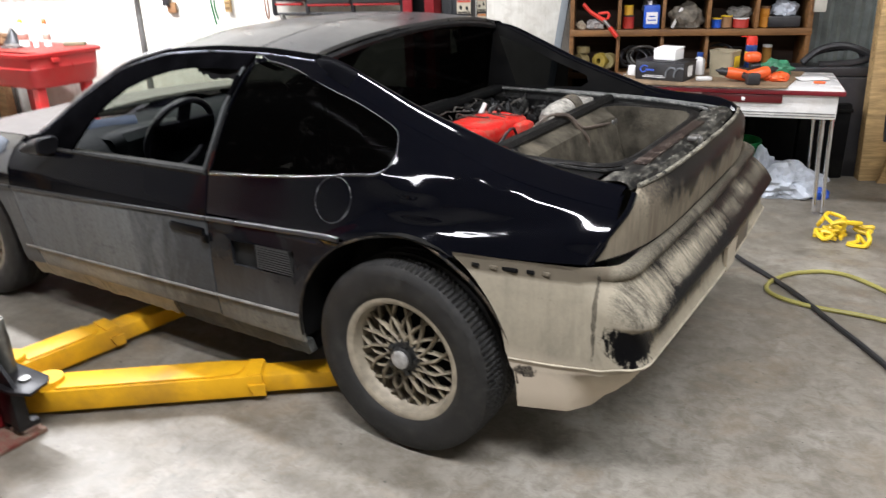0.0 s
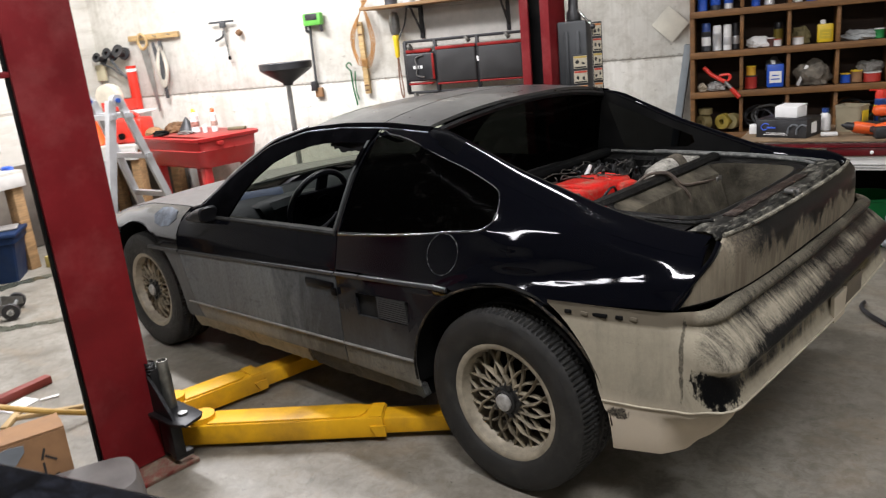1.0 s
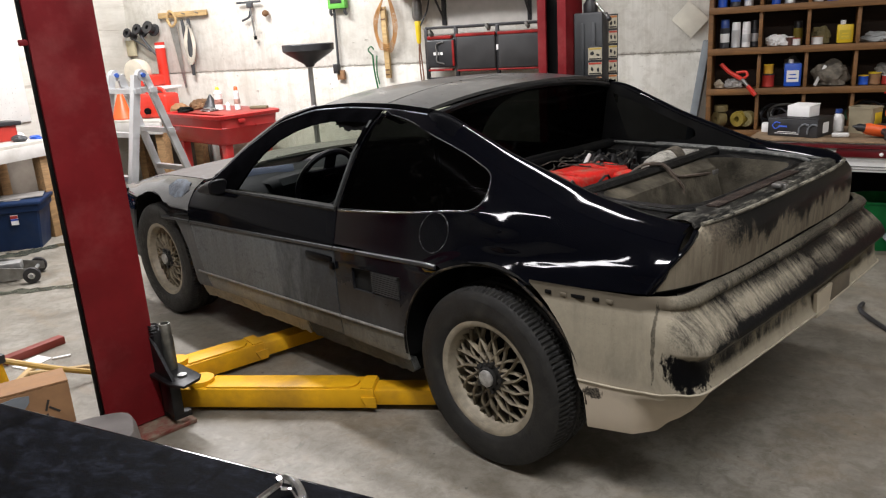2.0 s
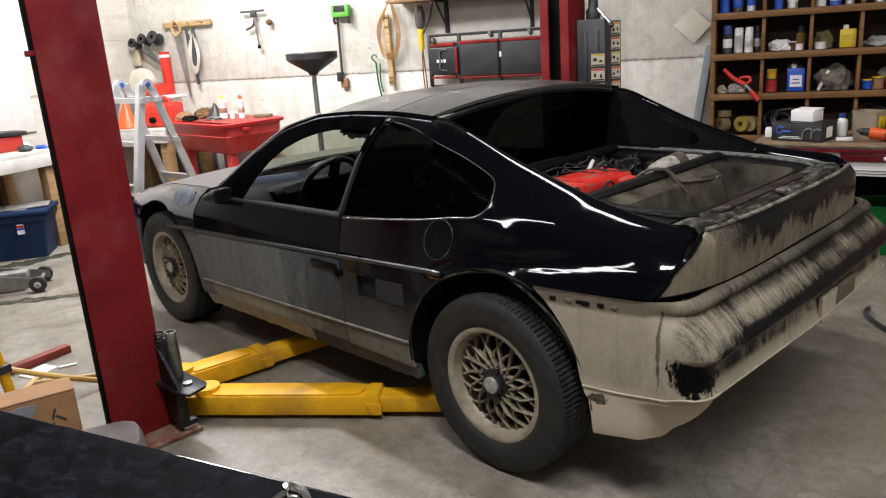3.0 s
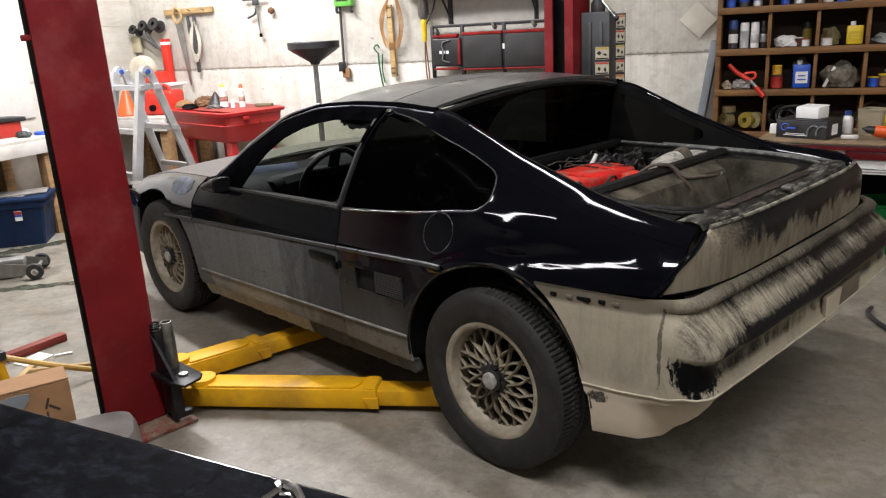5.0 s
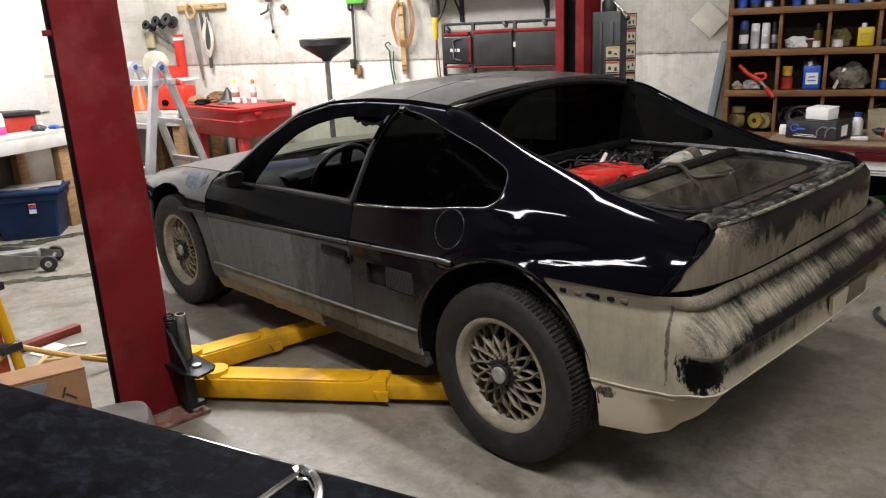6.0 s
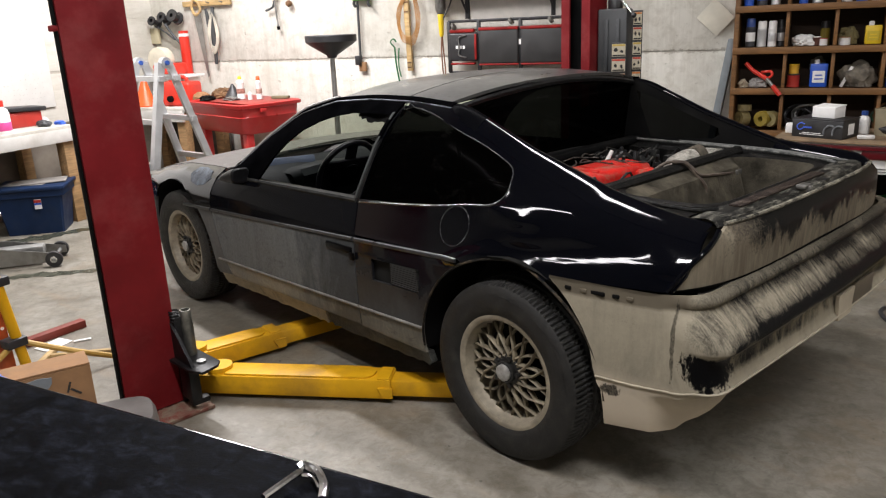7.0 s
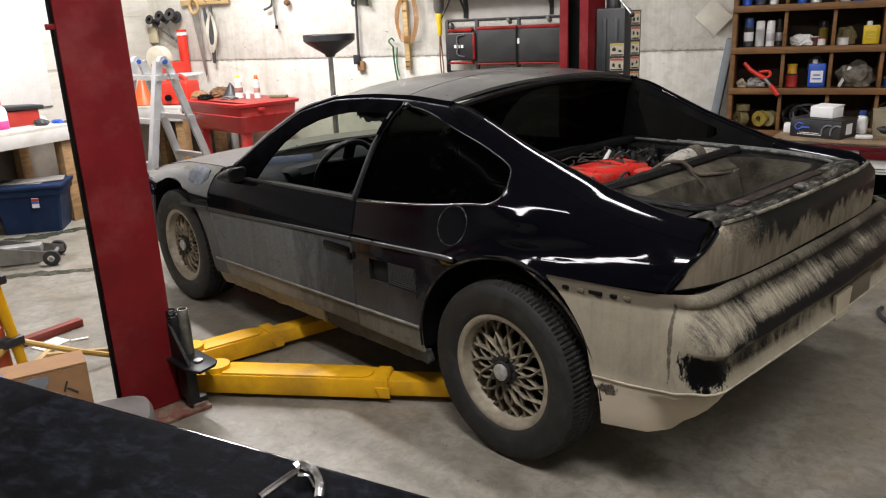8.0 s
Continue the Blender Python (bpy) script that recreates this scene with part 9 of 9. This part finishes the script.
def step_ladder():
    """An aluminium folding ladder standing open."""
    t = thing("folding_ladder", in_room(-3.931, 1.458, 0, 76.4), "aluminium folding ladder standing open", "ladder")
    top = 1.235
    sides = {-1: -0.33, 1: 0.40}
    for s, foot in sides.items():
        for y0 in (-0.17, 0.17):
            bm = B()
            a, b = Vector((foot, y0 * 1.35, 0.01)), Vector((s * 0.035, y0, top))
            d = (b - a).normalized()
            n = Vector((0, 1, 0))
            e = d.cross(n).normalized()
            loft(bm, [[p + e * u * 0.027 + n * v * (0.014 if s > 0 else 0.026) for u, v in ((-1, -1), (1, -1), (1, 1), (-1, 1))] for p in (a, b)], close_u=True, cap=True)
            part("rail", bm, ALU, t)
            bm = B()
            box(bm, (a.x - s * 0.01, a.y, 0.045), (0.085, 0.045, 0.09), bevel=0.008)
            part("rubber_foot", bm, BLUE if s > 0 else BLACK_PL, t)
        for k in range(4):
            q = 0.16 + k * 0.25
            x = foot + (s * 0.035 - foot) * q
            z = top * q
            bm = B()
            loft(bm, [[(x + u * 0.022, y, z + v * 0.018) for u, v in ((-1, -1), (1, -1), (1, 1), (-1, 1))] for y in (-0.17 * 1.3, 0.17 * 1.3)], close_u=True, cap=True)
            part("rung", bm, ALU, t)
    for y0 in (-0.18, 0.18):
        bm = B()
        rod(bm, (0, y0 - 0.025, top), (0, y0 + 0.025, top), 0.04, seg=20)
        h = part("hinge", bm, ALU, t)
        bm = B()
        rod(bm, (0, y0 - 0.04, top + 0.0), (0, y0 - 0.026, top + 0.0), 0.017, seg=14)
        part("hinge_lock", bm, BLUE_CAP, h)


step_ladder()


def tote():
    t = thing("storage_tote", in_room(-4.86, 0.98, 0, 38), "navy blue storage tote with lid under the bench", "tote")
    rows = [[(sx * a, sy * b, z) for a, b in ((1, -0.9), (0.94, -1), (-0.94, -1), (-1, -0.9), (-1, 0.9), (-0.94, 1), (0.94, 1), (1, 0.9))] for sx, sy, z in ((0.20, 0.15, 0.0), (0.235, 0.18, 0.29), (0.25, 0.192, 0.295), (0.25, 0.192, 0.34))]
    bm = B()
    loft(bm, rows, close_u=True, cap=True)
    part("tote_body", bm, BLUE_PL, t)
    bm = B()
    box(bm, (0, 0, 0.356), (0.53, 0.41, 0.03), bevel=0.01)
    part("tote_lid", bm, BLUE_PL, t)
    bm = B()
    box(bm, (0.06, -0.186, 0.24), (0.05, 0.004, 0.075), Matrix.Rotation(radians(0), 4, "X"))
    lb = part("tote_label", bm, WHITE_PAPER, t, "white and red sticker")
    bm = B()
    box(bm, (0.06, -0.189, 0.262), (0.05, 0.002, 0.022))
    part("label_bar", bm, RED_TIN, lb)
    bm = B()
    box(bm, (0.06, -0.189, 0.242), (0.05, 0.002, 0.014))
    part("label_bar", bm, BLUE, lb)


tote()
for k, (x, y, rz) in enumerate(((-4.9, 0.97, 30), (-4.82, 1.05, 52))):
    bm = B()
    prism(bm, [(-0.16, -0.11), (0.15, -0.12), (0.17, 0.1), (-0.14, 0.12)], 0.004 + 0.003 * k, Matrix.Translation((0, 0, 0.0)), 0.001)
    whole("loose_papers", bm, plain("grey_papers", (0.2, 0.185, 0.17), 0.8, vary=0.4), in_room(x, y, 0.372 + 0.0045 * k, rz), "grey crumpled papers on the navy tote", "papers")
bm = B()
box(bm, (0, 0, 0.045), (0.1, 0.1, 0.09), bevel=0.006)
whole("yellow_block", bm, plain("straw_block", (0.5, 0.4, 0.12), 0.7, vary=0.2), in_room(-4.66, 1.37, 0), "straw-yellow block at the foot of a bench leg", "block")


def floor_jack():
    t = thing("floor_jack", pose(-1.06, 3.84, 0, 0, 0, 154), "long steel floor jack on small wheels", "floor jack")
    for s in (-1, 1):
        bm = B()
        prism(bm, [(-0.06, 0.03), (0.62, 0.03), (0.62, 0.16), (0.3, 0.15), (-0.06, 0.08)], 0.012, Matrix.Translation((0, s * 0.11, 0)) @ Matrix.Rotation(radians(90), 4, "X"))
        part("side_plate", bm, STEEL, t)
        bm = B()
        lathe(bm, [(0.012, -0.018), (0.05, -0.018), (0.053, -0.01), (0.053, 0.01), (0.05, 0.018), (0.012, 0.018)], 22, Matrix.Translation((-0.02, s * 0.13, 0.054)) @ Matrix.Rotation(radians(90), 4, "X"))
        part("wheel", bm, BLACK_PL, t)
        bm = B()
        lathe(bm, [(0.001, -0.02), (0.022, -0.02), (0.022, 0.02), (0.001, 0.02)], 16, Matrix.Translation((-0.02, s * 0.135, 0.054)) @ Matrix.Rotation(radians(90), 4, "X"))
        part("wheel_hub", bm, CHROME, t)
    bm = B()
    rod(bm, (-0.02, -0.16, 0.054), (-0.02, 0.16, 0.054), 0.012)
    box(bm, (0.3, 0, 0.1), (0.5, 0.1, 0.06), bevel=0.01)
    part("lift_beam", bm, plain("scuffed_grey_beam", (0.3, 0.3, 0.29), 0.5, 0.5, vary=0.3), t)
    bm = B()
    rod(bm, (0.6, 0, 0.12), (1.2, 0.05, 0.3), 0.018)
    part("handle", bm, STEEL, t)


floor_jack()


def stain(name, pts, label):
    """A thin uneven wet patch lying on the floor, along a line of points with half widths."""
    bm = B()
    rows = []
    r = random.Random(len(pts))
    n = 26
    ks = np.linspace(0, len(pts) - 1, n)
    for i, k in enumerate(ks):
        x, y, w = (float(np.interp(k, range(len(pts)), [p[c] for p in pts])) for c in range(3))
        a, b = pts[min(int(k), len(pts) - 2)], pts[min(int(k), len(pts) - 2) + 1]
        d = Vector((b[0] - a[0], b[1] - a[1], 0)).normalized()
        nrm = Vector((-d.y, d.x, 0))
        e = 0 if i in (0, n - 1) else 1
        rows.append([Vector((x, y, 0.002)) + nrm * w * e * (u + 0.45 * r.uniform(-1, 1) * abs(u)) for u in (-1, -0.4, 0.4, 1)])
    loft(bm, rows)
    return whole(name, bm, plain("wet_concrete_stain", (0.06, 0.062, 0.045), 0.25, vary=0.4, scale=6), Matrix(), label, "stain")


stain("oil_stain", [(-1.35, 4.7, 0.05), (-1.0, 4.62, 0.09), (-0.75, 4.6, 0.06), (-0.35, 4.55, 0.03)], "dark wet stain on the pale concrete")
stain("oil_stain", [(-1.5, 3.75, 0.03), (-1.25, 3.62, 0.05), (-1.02, 3.45, 0.04), (-0.7, 3.25, 0.025)], "dark wet streak on the pale concrete")


# ---- clutter by the near post and the lid in the foreground ----
def work_stand():
    t = thing("tripod_stand", pose(-1.79, 2.02, 0, 0, 0, 15), "orange and yellow steel tripod stand", "stand")
    bm = B()
    box(bm, (-0.035, 0, 0.62), (0.07, 0.06, 1.1), Matrix.Rotation(radians(-2), 4, "Y"), 0.006)
    col = part("orange_column", bm, ORANGE_STEEL, t)
    for k in range(9):
        bm = B()
        lathe(bm, [(0.001, 0), (0.008, 0), (0.008, -0.004), (0.001, -0.004)], 10, Matrix.Translation((-0.03, -0.0325, 0.16 + k * 0.1)) @ Matrix.Rotation(radians(90), 4, "X"))
        part("adjustment_hole", bm, WHITE, col)
    bm = B()
    rod(bm, (0.02, -0.07, 0.05), (-0.06, -0.09, 0.62), 0.022)
    part("yellow_tube", bm, YELLOW, t)
    for z in (0.2, 0.48):
        bm = B()
        box(bm, (0.0 - z * 0.08, -0.075, z), (0.09, 0.07, 0.04), bevel=0.008)
        part("black_clamp", bm, BLACK_PL, t)
    for dx, dy in ((0.36, -0.28), (0.1, 0.4), (-0.4, -0.1)):
        bm = B()
        tube(bm, [(0, -0.07, 0.2), (dx * 0.5, dy * 0.5 - 0.04, 0.1), (dx, dy, 0.014)], 0.013, 8, 3)
        part("leg", bm, plain("ochre_tube", (0.45, 0.27, 0.05), 0.5, vary=0.25), t)
    for z in (0.74, 0.86):
        bm = B()
        rod(bm, (-0.03, -0.03, z), (0.05, -0.06, z + 0.01), 0.01)
        part("spring_pin", bm, CHROME, t)


work_stand()
bm = B()
box(bm, (0, 0, 0.02), (0.3, 0.05, 0.04), bevel=0.004)
whole("red_bar", bm, plain("rust_red_bar", (0.2, 0.03, 0.018), 0.6, vary=0.3), pose(-1.50, 2.42, 0, 0, 0, 12), "rust-red steel bar on the floor", "bar")
for k, (x, y, rz, s, mat, lab) in enumerate(((-1.55, 2.3, 20, (0.14, 0.1, 0.006), WHITE_PAPER, "scrap of white card on the floor"), (-1.43, 2.25, -20, (0.08, 0.02, 0.008), WHITE, "small white offcut on the floor"), (-1.62, 2.16, 50, (0.2, 0.03, 0.02), PALE_WOOD, "thin wooden stick on the floor"), (-1.5, 2.08, -35, (0.3, 0.022, 0.018), PALE_WOOD, "thin wooden stick on the floor"))):
    bm = B()
    box(bm, (0, 0, s[2] / 2), s, bevel=min(s) * 0.2)
    whole("floor_scrap", bm, mat, pose(x, y, 0, 0, 0, rz), lab, "scrap", "scraps on the floor")


def open_carton():
    t = thing("cardboard_box", pose(-1.85, 1.24, 0, 0, 0, -12), "closed brown cardboard box with black pen strokes", "box")
    w, d, h = 0.27, 0.13, 0.325
    for name, c, s in (("front_side", (0, -d / 2, h / 2), (w, 0.006, h)), ("back_side", (0, d / 2, h / 2), (w, 0.006, h)), ("left_side", (-w / 2, 0, h / 2), (0.006, d, h)), ("right_side", (w / 2, 0, h / 2), (0.006, d, h)), ("bottom", (0, 0, 0.004), (w, d, 0.006))):
        bm = B()
        box(bm, c, s)
        part(name, bm, CARD, t)
    bm = B()
    box(bm, (0, 0, 0), (w + 0.004, d * 0.52, 0.006), Matrix.Translation((0, d * 0.24, h + 0.004)))
    box(bm, (0, 0, 0), (w + 0.006, d * 0.5, 0.006), Matrix.Translation((0, -d * 0.255, h + 0.007)) @ Matrix.Rotation(radians(3), 4, "X"))
    part("folded_flap", bm, CARD, t)
    ink = plain("black_marker", (0.03, 0.025, 0.02), 0.8)
    for k, (x, z, rz) in enumerate(((0.06, 0.26, 20), (0.08, 0.24, -50), (0.055, 0.21, 0), (0.075, 0.17, 70), (0.05, 0.17, 10))):
        bm = B()
        box(bm, (0, 0, 0), (0.007, 0.003, 0.04), Matrix.Translation((x, -d / 2 - 0.004, z)) @ Matrix.Rotation(radians(rz), 4, "Y"))
        part("pen_stroke", bm, ink, t)
    bm = B()
    prism(bm, [(-0.12, 0.215), (-0.02, 0.255), (0.01, 0.29), (0.012, 0.312), (-0.03, 0.318), (-0.12, 0.305)], 0.004, Matrix.Translation((0, -d / 2 - 0.004, 0)) @ Matrix.Rotation(radians(90), 4, "X"))
    part("torn_patch", bm, plain("grey_inner_card", (0.2, 0.22, 0.24), 0.8), t)


open_carton()
bm = B()
box(bm, (0, 0, 0.17), (0.3, 0.22, 0.34), bevel=0.02)
whole("blue_bin", bm, BLUE, pose(-2.12, 1.25, 0, 0, 0, 10), "bright blue plastic bin beside the cardboard box", "bin")
bm = B()
rows = []
for z, k in ((0.0, 1.06), (0.012, 1.06), (0.016, 1.0), (0.1, 0.97), (0.155, 0.94), (0.18, 0.88), (0.185, 0.78)):
    rows.append([(0.19 * k * math.copysign(abs(math.cos(a)) ** 0.5, math.cos(a)), 0.14 * k * math.copysign(abs(math.sin(a)) ** 0.5, math.sin(a)), z * (1 + 0.0 * k)) for a in (2 * math.pi * i / 36 for i in range(36))])
loft(bm, rows, close_u=True)
bm.verts.ensure_lookup_table()
bm.faces.new(bm.verts[-36:])
whole("grey_bin", bm, plain("grey_bin_plastic", (0.15, 0.138, 0.13), 0.5, vary=0.3, scale=14, dirt=((0.08, 0.07, 0.06), 0.5), spec=0.3), pose(-1.765, 1.005, 0.0, 0, 0, -20), "shallow grey plastic bin turned upside down by the post", "bin")


def deck_lid():
    """The car's removed rear lid, lying on a trestle; its own long axis is along y."""
    m = pose(-2.0, -0.2, 0, 0, 0, 18.8)
    t = thing("rear_deck_lid", m, "dusty black rear deck lid lying flat on a trestle", "deck lid")
    x1, y0, y1, z = 0.03, -1.05, 1.5, 0.70
    rows = []
    for i in range(41):
        y = y0 + (y1 - y0) * i / 40
        row = []
        for dx, dz in ((0.0, -0.02), (0.004, -0.008), (0.002, -0.002), (-0.008, 0.0), (-0.03, 0.0), (-0.1, -0.001), (-0.3, -0.002), (-0.5, -0.001), (-0.7, 0.0), (-0.95, -0.006)):
            row.append((x1 + dx, y, z + dz))
        rows.append(row)
    bm = B()
    loft(bm, rows)
    loft(bm, [[(x1 + dx, y, z + dz) for dx, dz in ((0.0, -0.02), (-0.02, -0.024), (-0.95, -0.024), (-0.95, -0.006))] for y in (y0, y1)])
    part("lid_skin", bm, LID_BLACK, t)
    bm = B()
    tube(bm, [(x1 + 0.001, y, z - 0.0035) for y in np.linspace(y0, y1, 12)], 0.0028, 8, 2)
    part("lid_edge", bm, plain("glossy_lid_edge", (0.01, 0.01, 0.012), 0.1, vary=0.4, scale=9, spec=1.0, relief=0.02), t, "glossy black rolled edge of the lid")
    bm = B()
    tube(bm, [(-0.096, -0.333, z + 0.012), (-0.05, -0.34, z + 0.014), (-0.012, -0.345, z + 0.015)], 0.006, 8, 4)
    part("latch_rod", bm, CHROME, t, "bright latch rod")
    bm = B()
    tube(bm, [(-0.012, -0.34, z + 0.018), (-0.003, -0.345, z + 0.02), (-0.001, -0.36, z + 0.018), (-0.008, -0.378, z + 0.016), (-0.03, -0.405, z + 0.013), (-0.06, -0.424, z + 0.01)], 0.009, 8, 4)
    tube(bm, [(-0.016, -0.35, z + 0.01), (-0.014, -0.37, z + 0.01), (-0.036, -0.4, z + 0.01)], 0.004, 8, 4)
    part("latch_loop", bm, CHROME, t, "bright chrome latch loop")
    s = thing("trestle", m, "plain wooden trestle under the deck lid", "trestle")
    for y in (-0.7, 1.0):
        bm = B()
        box(bm, (-0.4, y, z - 0.07), (0.7, 0.09, 0.09), bevel=0.004)
        part("beam", bm, BENCH_WOOD, s)
        for x in (-0.7, -0.1):
            bm = B()
            box(bm, (x, y, (z - 0.115) / 2), (0.09, 0.09, z - 0.115), bevel=0.004)
            part("leg", bm, BENCH_WOOD, s)


deck_lid()
